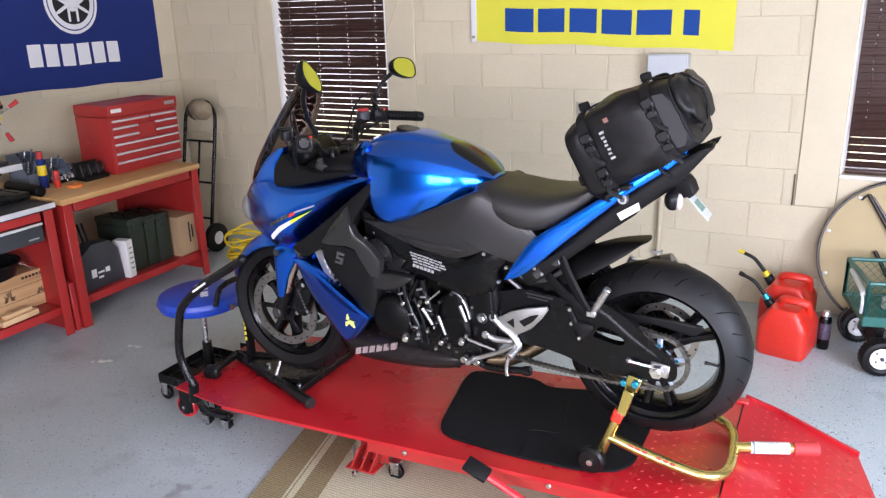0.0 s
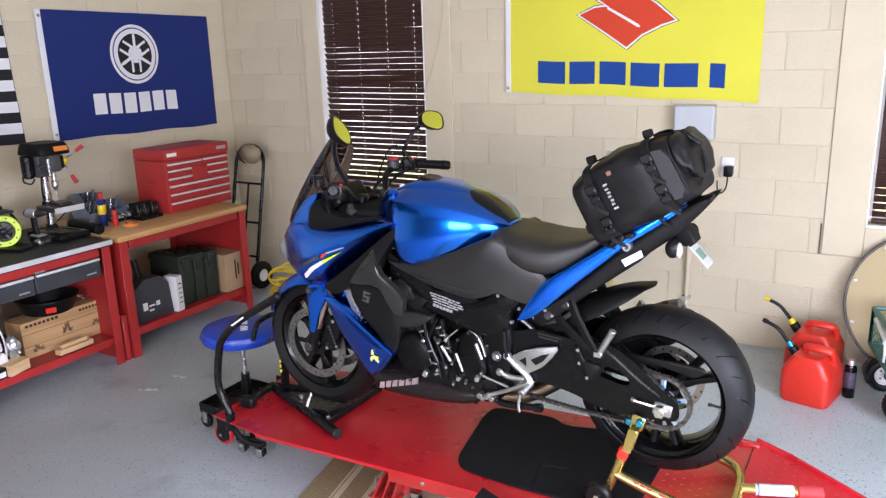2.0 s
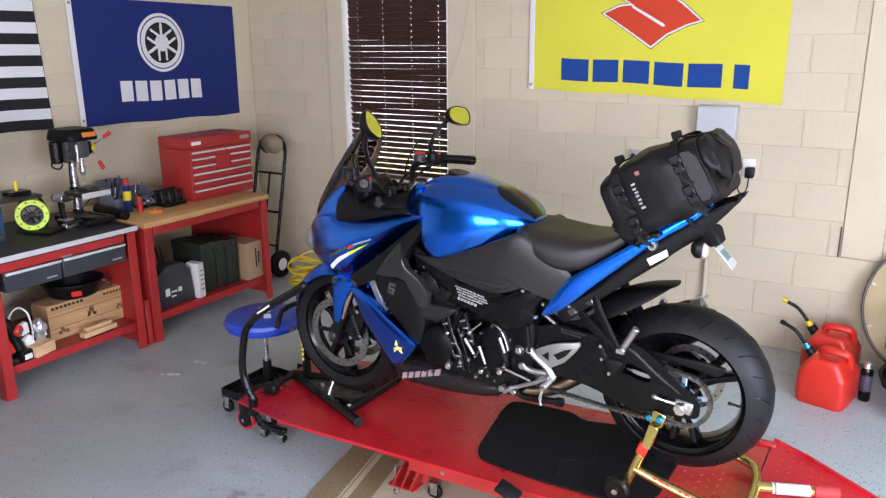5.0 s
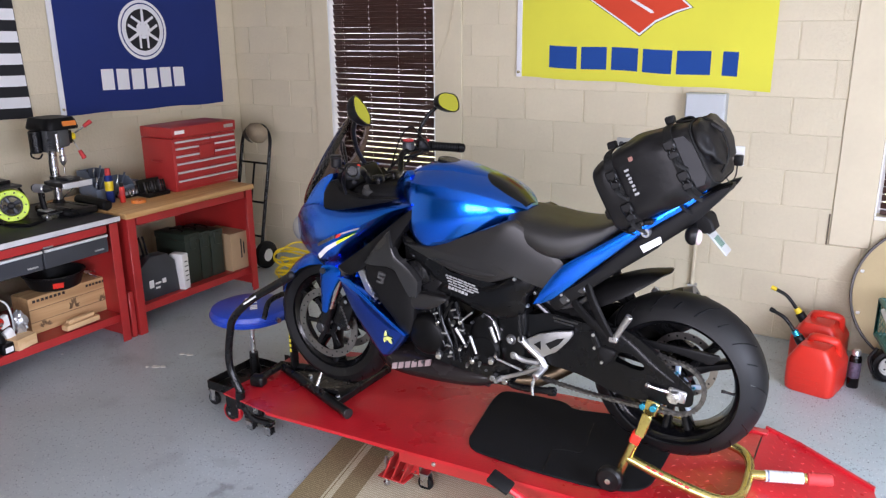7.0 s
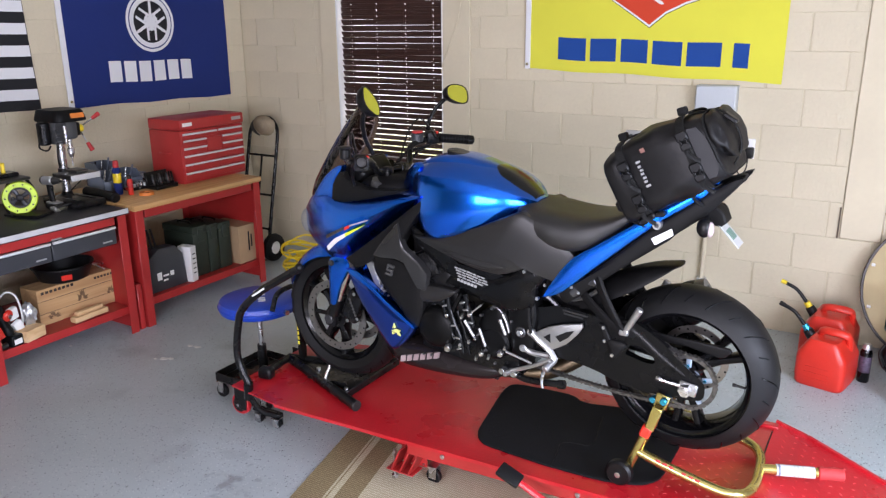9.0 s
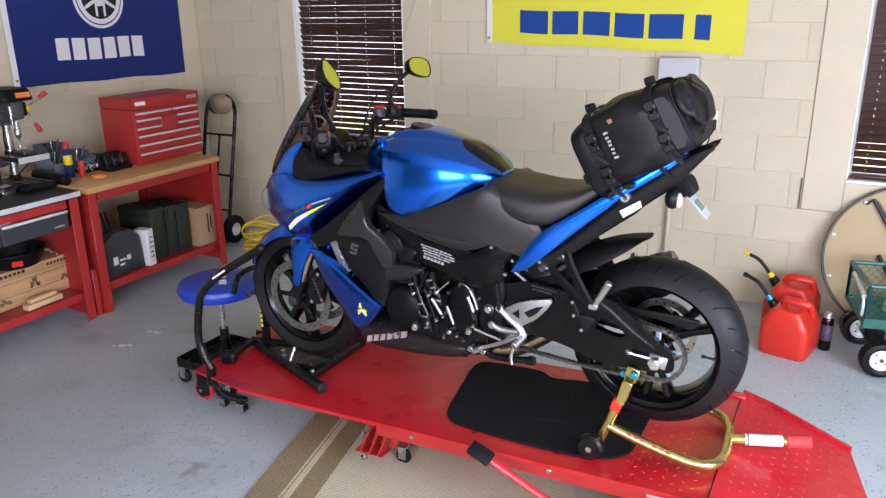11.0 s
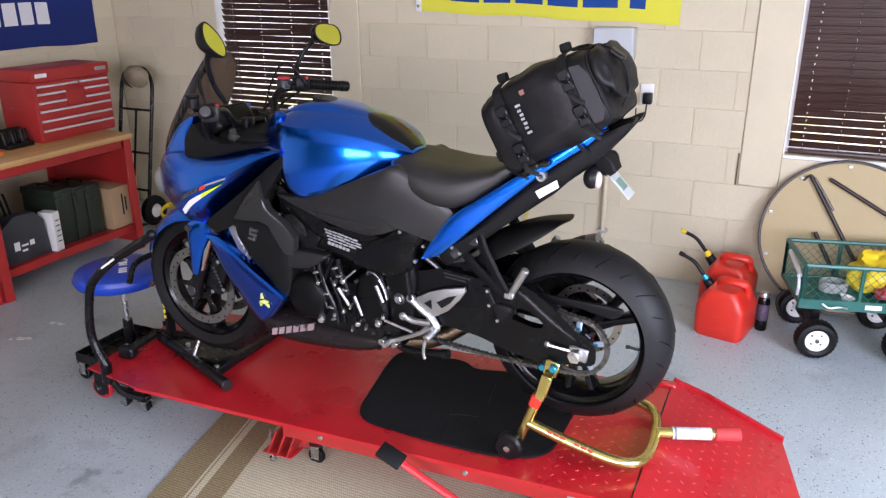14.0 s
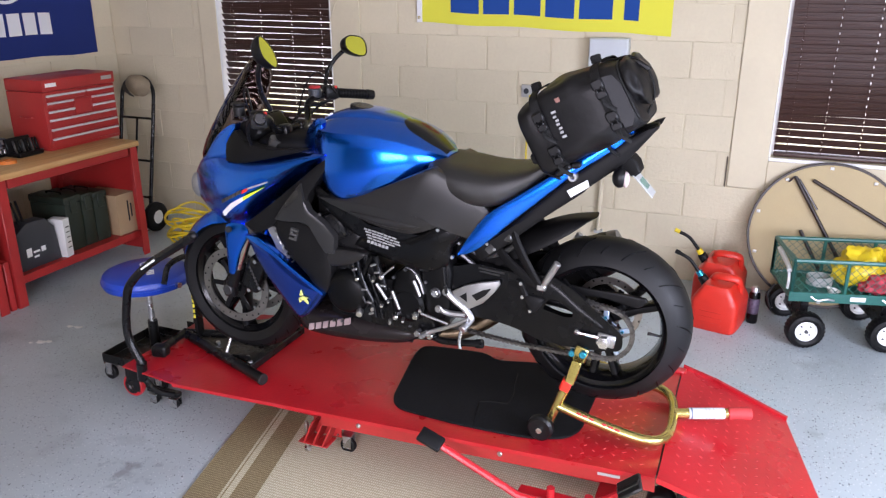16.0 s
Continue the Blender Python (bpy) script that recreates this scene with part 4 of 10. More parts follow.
def drill_press():
    x, y = -2.172, -1.975
    t = thing("drill_press", "black bench drill press with a steel column and red-tipped feed levers", "drill press", (x, y, BTOP))
    b = B()
    box(b, (x + 0.11, y - 0.03, BTOP + 0.020), (0.34, 0.19, 0.040), bevel=0.01, seg=2)
    for k in (-1, 1):
        box(b, (x + 0.16, y - 0.03 + k * 0.05, BTOP + 0.042), (0.16, 0.018, 0.006), bevel=0.002)
    part("base", b, "black_metal", t)
    b = B()
    cyl(b, (x, y, BTOP + 0.04), (x, y, 1.14), 0.024, seg=24)
    part("column", b, "steel", t, "bright steel column")
    b = B()
    cyl(b, (x, y, BTOP + 0.041), (x, y, BTOP + 0.062), 0.036, 0.028, seg=20)
    part("column_collar", b, "black_metal", t)
    b = B()
    box(b, (x + 0.10, y + 0.01, 0.942), (0.18, 0.188, 0.028), bevel=0.004)
    tb = part("table", b, "dark_metal", t, "square grey metal work table")
    b = B()
    box(b, (x + 0.193, y + 0.01, 0.938), (0.008, 0.190, 0.034), bevel=0.002)
    part("table_edge", b, "alu_strip", tb, "bright front edge")
    b = B()
    cyl(b, (x + 0.13, y + 0.05, 0.930), (x + 0.02, y + 0.015, 0.835), 0.0035, seg=8)
    part("lock_rod", b, "black_metal", tb)
    b = B()
    cyl(b, (x, y, 0.925), (x, y, 0.972), 0.032, seg=20)
    box(b, (x + 0.06, y, 0.935), (0.1, 0.05, 0.03), bevel=0.006)
    part("bracket", b, "black_metal", tb)
    b = B()
    box(b, (x + 0.10, y + 0.02, 0.964), (0.11, 0.08, 0.018), bevel=0.004)
    part("vice", b, "dark_metal", tb)
    b = B()
    box(b, (x + 0.045, y + 0.01, 1.205), (0.16, 0.080, 0.105), bevel=0.016, seg=2)
    cyl(b, (x, y, 1.12), (x, y, 1.26), 0.042, seg=20)
    for k in (-1, 1):
        cyl(b, (x + 0.05, y + 0.01, 1.17 + k * 0.02), (x + 0.05, y - 0.055, 1.17 + k * 0.02), 0.012, seg=12)
    part("head", b, "cast_grey", t)
    b = B()
    cyl(b, (x + 0.118, y - 0.032, 1.13), (x + 0.118, y - 0.032, 1.235), 0.0085, seg=12, bevel=0.002)
    part("depth_stop", b, "steel", t)
    b = B()
    box(b, (x + 0.06, y + 0.068, 1.205), (0.075, 0.032, 0.080), bevel=0.008, seg=2)
    part("switch_box", b, "black", t)
    b = B()
    loft(b, [super_ring((x + 0.02, y + 0.012, z), 0.125 * k, 0.106 * k, (1, 0, 0), (0, 1, 0), 24, 5) for z, k in ((1.256, 1.0), (1.268, 1.02), (1.312, 0.92), (1.324, 0.84))])
    cover = part("belt_cover", b, "black_matt", t)
    b = B()
    box(b, (x + 0.1425, y + 0.042, 1.290), (0.006, 0.085, 0.028), rot=(0, -14, 0))
    part("label", b, "label_orange", cover)
    b = B()
    cyl(b, (x - 0.045, y - 0.062, 1.115), (x - 0.045, y - 0.062, 1.25), 0.036, seg=20, bevel=0.008)
    part("motor", b, "black_metal", t)
    b = B()
    cyl(b, (x + 0.085, y + 0.01, 1.15), (x + 0.085, y + 0.01, 1.10), 0.014, seg=16)
    cyl(b, (x + 0.085, y + 0.01, 1.10), (x + 0.085, y + 0.01, 1.065), 0.020, seg=18, bevel=0.003)
    cyl(b, (x + 0.085, y + 0.01, 1.065), (x + 0.085, y + 0.01, 1.045), 0.018, 0.009, seg=18)
    cyl(b, (x + 0.085, y + 0.01, 1.045), (x + 0.085, y + 0.01, 0.99), 0.003, seg=10)
    part("chuck", b, "steel", t)
    hub = Vector((x + 0.075, y + 0.085, 1.205))
    b = B()
    cyl(b, hub - Vector((0, 0.04, 0)), hub + Vector((0, 0.02, 0)), 0.021, seg=18)
    part("feed_hub", b, "yellow", t)
    for k in range(3):
        d = Vector(((0.25, 0.75, 0.5), (0.2, 0.35, -0.9), (-0.8, 0.35, 0.45))[k]).normalized()
        b = B()
        cyl(b, hub, hub + d * 0.115, 0.0045, seg=8)
        lv = part("feed_lever", b, "steel", t)
        b = B()
        cyl(b, hub + d * 0.095, hub + d * 0.15, 0.011, 0.014, seg=12, bevel=0.003)
        part("knob", b, "red_grip", lv)
    b = B()
    tube(b, [(x - 0.05, y - 0.05, 1.15), (x - 0.04, y - 0.10, 1.13), (x - 0.03, y - 0.105, 1.10), (x - 0.02, y - 0.07, 1.085), (x - 0.02, y - 0.045, 1.11)], 0.005, seg=8)
    tube(b, [(x + 0.03, y - 0.03, 1.13), (x + 0.035, y - 0.045, 1.05), (x + 0.03, y - 0.04, 0.98)], 0.005, seg=8)
    part("power_cord", b, "black", t)


def band_saw():
    x, y = -2.17, -2.70
    t = thing("band_saw", "blue enamelled bench band saw with a cast table", "band saw", (x, y, BTOP))
    b = B()
    box(b, (x, y, BTOP + 0.10), (0.34, 0.36, 0.20), bevel=0.012, seg=2)
    low = part("lower_housing", b, "bandsaw", t)
    for i in range(6):
        b = B()
        box(b, (x + 0.1715, y + 0.04, BTOP + 0.045 + i * 0.018), (0.003, 0.12, 0.008))
        part("vent_slot", b, "label_white", low)
    b = B()
    cyl(b, (x + 0.17, y + 0.15, BTOP + 0.03), (x + 0.176, y + 0.15, BTOP + 0.03), 0.012, seg=14)
    part("knob", b, "zinc", low)
    b = B()
    box(b, (x + 0.174, y - 0.0, BTOP + 0.018), (0.003, 0.16, 0.022))
    part("label", b, "label_white", low)
    b = B()
    box(b, (x - 0.02, y - 0.13, 1.06), (0.10, 0.09, 0.32), bevel=0.015, seg=2)
    part("column", b, "bandsaw", t)
    b = B()
    loft(b, [super_ring((xx, y + 0.03, 1.245), 0.23 * k, 0.14 * k, (0, 1, 0), (0, 0, 1), 28, 3.2) for xx, k in ((x - 0.11, 0.95), (x - 0.10, 1.0), (x + 0.08, 1.0), (x + 0.10, 0.94))])
    part("upper_housing", b, "bandsaw", t)
    b = B()
    box(b, (x + 0.1015, y + 0.17, 1.20), (0.003, 0.05, 0.04))
    part("badge", b, "label_white", t)
    b = B()
    cyl(b, (x - 0.02, y + 0.225, 1.375), (x - 0.02, y + 0.225, 1.48), 0.042, seg=20, bevel=0.006)
    part("tension_motor", b, "black_matt", t)
    b = B()
    cyl(b, (x + 0.05, y + 0.20, 1.16), (x + 0.05, y + 0.20, 1.075), 0.010, seg=12)
    cyl(b, (x + 0.05, y + 0.20, 1.10), (x + 0.09, y + 0.22, 1.065), 0.007, seg=10)
    part("blade_guide", b, "steel", t)
    b = B()
    box(b, (x + 0.02, y + 0.10, 0.985), (0.32, 0.62, 0.016), bevel=0.004)
    tb = part("table", b, "dark_metal", t)
    b = B()
    box(b, (x + 0.06, y + 0.33, 1.004), (0.10, 0.12, 0.022), bevel=0.005)
    part("mitre_gauge", b, "black_metal", tb)
    b = B()
    cyl(b, (x + 0.06, y + 0.33, 1.014), (x + 0.06, y + 0.33, 1.07), 0.011, seg=12, bevel=0.003)
    part("pencil_stub", b, "yellow", tb)


def cord_reel():
    c = Vector((-2.085, -2.315, BTOP + 0.098))
    ax = Vector((0.85, -0.5, 0.12)).normalized()
    t = thing("cord_reel", "lime green and black extension cord reel", "cord reel", (c.x, c.y, BTOP))
    b = B()
    lathe(b, [(0.056, 0.020), (0.060, 0.030), (0.086, 0.031), (0.091, 0.024), (0.091, 0.014), (0.056, 0.012)], c, ax, 40, True)
    rim = part("rim", b, "lime", t)
    b = B()
    lathe(b, [(0.056, -0.030), (0.090, -0.030), (0.091, -0.016), (0.056, -0.014)], c, ax, 40, True)
    part("rear_flange", b, "black", t)
    b = B()
    for k in range(6):
        lathe(b, [(0.070 + 0.004 * (k % 2), -0.013 + 0.0045 * k), (0.074 + 0.004 * (k % 2), -0.011 + 0.0045 * k), (0.070 + 0.004 * (k % 2), -0.009 + 0.0045 * k)], c, ax, 30, True)
    lathe(b, [(0.05, -0.012), (0.068, -0.012), (0.068, 0.010), (0.05, 0.010)], c, ax, 30, True)
    part("wound_cord", b, "black", t)
    u, w = basis(ax)
    # cross-shaped hub with four openings
    b = B()
    lathe(b, [(0.047, 0.012), (0.057, 0.012), (0.057, 0.027), (0.047, 0.027)], c, ax, 36, True)
    lathe(b, [(0.0, 0.010), (0.020, 0.010), (0.020, 0.034), (0.014, 0.038), (0.0, 0.038)], c, ax, 20)
    hub = part("hub", b, "black", t)
    for i in range(4):
        a = i * math.pi / 2 + 0.5
        d = u * math.cos(a) + w * math.sin(a)
        b = B()
        cyl(b, c + d * 0.018 + ax * 0.022, c + d * 0.049 + ax * 0.022, 0.010, 0.014, seg=8)
        part("hub_arm", b, "drawer", hub)
    b = B()
    cyl(b, c + u * 0.034 + ax * 0.026, c + u * 0.034 + ax * 0.052, 0.010, seg=14, bevel=0.003)
    part("winding_knob", b, "black", hub)
    for i in range(10):
        a = i * math.pi / 5
        b = B()
        d = u * math.cos(a) + w * math.sin(a)
        cyl(b, c + d * 0.074 + ax * 0.030, c + d * 0.074 + ax * 0.0325, 0.0045, seg=10)
        part("rim_hole", b, "black", rim)
    b = B()
    box(b, (c.x - 0.01, c.y, BTOP + 0.005), (0.10, 0.15, 0.010), bevel=0.003)
    for q in (-1, 1):
        e_ = Vector((0, q * 0.075, 0))
        tube(b, [Vector((c.x, c.y, BTOP + 0.008)) - ax * 0.04 + e_, c - ax * 0.045 + e_ * 1.25, c - ax * 0.045 + e_ * 0.7 + Vector((0, 0, 0.09)), c - ax * 0.045 + Vector((0, 0, 0.108))], 0.008, seg=8)
    part("stand", b, "black", t)


def impact_driver():
    x, y = -2.07, -2.13
    t = thing("cordless_driver", "grey and black cordless impact driver standing on its battery", "power drill", (x, y, BTOP))
    b = B()
    box(b, (x + 0.008, y, BTOP + 0.016), (0.098, 0.062, 0.032), bevel=0.006, seg=2)
    bt = part("battery", b, "black", t)
    b = B()
    box(b, (x + 0.008, y, BTOP + 0.036), (0.090, 0.058, 0.010), bevel=0.004)
    part("battery_shoe", b, "silver", bt)
    b = B()
    tube(b, [(x - 0.004, y, BTOP + 0.038), (x - 0.016, y, BTOP + 0.085), (x - 0.020, y, BTOP + 0.145)], 0.0145, seg=12, flat=1.3)
    gr = part("grip", b, "black_matt", t)
    b = B()
    box(b, (x + 0.004, y, BTOP + 0.120), (0.012, 0.014, 0.030), bevel=0.004)
    part("trigger", b, "black_gloss", gr)
    b = B()
    cyl(b, (x - 0.055, y - 0.012, BTOP + 0.163), (x + 0.020, y + 0.006, BTOP + 0.163), 0.026, 0.025, seg=18, bevel=0.007)
    mh = part("motor_housing", b, "silver", t)
    b = B()
    cyl(b, (x - 0.064, y - 0.014, BTOP + 0.163), (x - 0.050, y - 0.011, BTOP + 0.163), 0.019, 0.0265, seg=18)
    part("rear_cap", b, "black", mh)
    b = B()
    cyl(b, (x + 0.020, y + 0.006, BTOP + 0.163), (x + 0.062, y + 0.016, BTOP + 0.163), 0.024, 0.012, seg=16)
    cyl(b, (x + 0.060, y + 0.0155, BTOP + 0.163), (x + 0.078, y + 0.020, BTOP + 0.163), 0.007, seg=12)
    part("chuck", b, "dark_metal", t)


def small_bench_things():
    b = B()
    cyl(b, (-2.20, -1.83, BTOP + 0.031), (-1.86, -1.865, BTOP + 0.031), 0.031, seg=20, bevel=0.01)
    solo("rolled_mat", b, "black_matt", "black rolled rubber mat lying across the benches", "mat")
    b = B()
    box(b, (-2.0, -2.30, BTOP + 0.008), (0.16, 0.14, 0.016), rot=(0, 0, 20), bevel=0.004)
    solo("rubber_pad", b, "black_matt", "flat black rubber pad on the black bench", "pad")
    t = thing("vise_clamp", "small steel bench clamp with a black handle", "clamp", (-1.98, -2.16, BTOP))
    b = B()
    box(b, (-1.98, -2.16, BTOP + 0.015), (0.05, 0.08, 0.03), bevel=0.006)
    cyl(b, (-1.98, -2.21, BTOP + 0.025), (-1.98, -2.11, BTOP + 0.025), 0.008, seg=10)
    part("jaw", b, "steel", t)
    b = B()
    cyl(b, (-1.955, -2.19, BTOP + 0.03), (-1.92, -2.12, BTOP + 0.045), 0.008, seg=10)
    part("handle", b, "black", t)
    # open-fronted parts bins
    for i, (x, y, s) in enumerate(((-2.24, -1.66, 0.13), (-2.22, -1.52, 0.13), (-2.40, -1.56, 0.14))):
        t = thing("parts_bin", "blue-grey plastic parts bin with small tools in it", "bin", (x, y, BTOP), group="parts bins on the bench")
        b = B()
        w = 0.004
        h = s * (0.9 if i < 2 else 1.1)
        bar(b, x - 0.08, x + 0.08, y - s / 2, y + s / 2, BTOP, BTOP + w)
        bar(b, x - 0.08, x - 0.08 + w, y - s / 2, y + s / 2, BTOP + w, BTOP + h)
        bar(b, x + 0.08 - w, x + 0.08, y - s / 2, y + s / 2, BTOP + w, BTOP + h * 0.6)
        for yy in (y - s / 2, y + s / 2 - w):
            plate(b, [(x - 0.08 + w, BTOP + w), (x + 0.08 - w, BTOP + w), (x + 0.08 - w, BTOP + h * 0.6), (x + 0.03, BTOP + h), (x - 0.08 + w, BTOP + h)], yy, yy + w)
        part("tray", b, "binblue", t)
        for k in range(3):
            b = B()
            yy = y - s / 2 + 0.03 + k * 0.03
            cyl(b, (x - 0.02, yy, BTOP + 0.02), (x - 0.05 + 0.03 * k, yy + 0.03, BTOP + h + 0.012 * k), 0.006, seg=8)
            part("tool_handle", b, ("black", "steel", "binblue")[k], t)
    # spray cans
    for x, y, h, k, body, cap, lab in ((-2.06, -1.70, 0.215, 0.82, "yellow", "red_grip", "navy spray can with a yellow band and red cap"), (-1.99, -1.665, 0.125, 0.55, "red_plastic", "black", "slim red aerosol tube with a black cap")):
        t = thing("spray_can", lab, "spray can", (x, y, BTOP))
        b = B()
        lathe(b, [(0.0, 0.0), (0.028 * k, 0.0), (0.030 * k, 0.004), (0.030 * k, h * 0.72), (0.022 * k, h * 0.80)], (x, y, BTOP), (0, 0, 1), 20)
        can = part("can", b, "bflag" if body == "yellow" else body, t)
        b = B()
        lathe(b, [(0.0302 * k, h * 0.35), (0.0312 * k, h * 0.36), (0.0312 * k, h * 0.62), (0.0302 * k, h * 0.63)], (x, y, BTOP), (0, 0, 1), 20)
        part("label_band", b, body if body == "yellow" else "red_grip", can)
        b = B()
        lathe(b, [(0.0, h), (0.018 * k, h), (0.021 * k, h - 0.01), (0.022 * k, h * 0.80)], (x, y, BTOP), (0, 0, 1), 16)
        part("cap", b, cap, t)
    # bit holder with a fan of drivers
    t = thing("bit_rack", "black rack of screwdriver bits and hex keys with red tops", "tool rack", (-2.0, -1.42, BTOP))
    b = B()
    box(b, (-2.0, -1.42, BTOP + 0.012), (0.12, 0.17, 0.024), bevel=0.004)
    box(b, (-2.045, -1.42, BTOP + 0.06), (0.02, 0.17, 0.09), rot=(0, -14, 0), bevel=0.004)
    part("rack", b, "black", t)
    for i in range(9):
        b = B()
        y = -1.495 + i * 0.019
        box(b, (-1.985, y, BTOP + 0.06), (0.012, 0.009, 0.075), rot=(0, -14, 0), bevel=0.002)
        part("bit_holder", b, "black_gloss" if i % 3 else "dark_metal", t)
    # tray of sockets, and a clear box of screws behind it
    t = thing("socket_tray", "black tray of small steel sockets on the wooden bench", "socket set", (-2.10, -1.545, BTOP))
    b = B()
    box(b, (-2.10, -1.545, BTOP + 0.010), (0.075, 0.13, 0.020), bevel=0.003)
    part("tray", b, "black", t)
    for i in range(3):
        for k in range(5):
            r, h = 0.0075 + 0.0012 * i, 0.022 + 0.004 * ((i + k) % 3)
            p = Vector((-2.125 + 0.025 * i, -1.597 + 0.026 * k, BTOP + 0.019))
            b = B()
            lathe(b, [(0.0, 0.0), (r, 0.0), (r, h), (r * 0.6, h), (r * 0.6, h * 0.6), (0.0, h * 0.6)], p, (0, 0, 1), 12)
            part("socket", b, "steel", t)
    t = thing("screw_box", "pale translucent box of screws on the wooden bench", "box", (-2.30, -1.40, BTOP))
    b = B()
    box(b, (-2.30, -1.40, BTOP + 0.030), (0.10, 0.12, 0.060), bevel=0.005, seg=2)
    part("box", b, "box_grey", t)
    b = B()
    box(b, (-2.30, -1.40, BTOP + 0.064), (0.104, 0.124, 0.008), bevel=0.003)
    part("lid", b, "binblue", t)
    rnd = random.Random(11)
    for i in range(13):
        t = thing("hand_tool", "small hand tool with a coloured grip lying on the wooden bench", "hand tool", (-2.2, -1.5, BTOP), group="hand tools on the bench")
        x, y, a = rnd.uniform(-2.30, -2.08), rnd.uniform(-1.62, -1.36), rnd.uniform(-60, 60)
        d = Vector((math.cos(radians(a)), math.sin(radians(a)), 0.0))
        p = Vector((x, y, BTOP + 0.012 + 0.016 * (i % 3)))
        b = B()
        cyl(b, p, p + d * 0.07, 0.011, 0.009, seg=10, bevel=0.003)
        part("grip", b, ("red_grip", "black", "silver", "red_plastic", "black", "binblue")[i % 6], t)
        b = B()
        cyl(b, p + d * 0.07, p + d * 0.13, 0.004, seg=8)
        part("shaft", b, "steel", t)
    b = B()
    lathe(b, [(0.022, 0), (0.045, 0), (0.045, 0.018), (0.022, 0.018)], (-1.90, -1.62, BTOP), (0, 0, 1), 24, True)
    solo("tape_roll", b, "label_orange", "orange roll of tape lying on the wooden bench", "tape")


def ammo_can(x, y, w, h, dep):
    t = thing("ammo_can", "dark olive steel ammunition can with a latched lid", "ammo can", (x, y, 0.158), group="ammo cans on the shelf")
    b = B()
    box(b, (x, y, 0.158 + h * 0.43), (dep, w, h * 0.86), bevel=0.005, seg=2)
    part("body", b, "olive", t)
    b = B()
    box(b, (x, y, 0.158 + h * 0.93), (dep + 0.008, w + 0.008, h * 0.13), bevel=0.006, seg=2)
    lid = part("lid", b, "olive", t)
    b = B()
    tube(b, [(x - 0.06, y, 0.158 + h), (x - 0.05, y, 0.158 + h + 0.012), (x + 0.05, y, 0.158 + h + 0.012), (x + 0.06, y, 0.158 + h)], 0.005, seg=8)
    part("handle", b, "black_metal", lid)
    b = B()
    box(b, (x + dep / 2 + 0.006, y, 0.158 + h * 0.82), (0.010, 0.05, 0.09), bevel=0.003)
    part("latch", b, "olive", t)


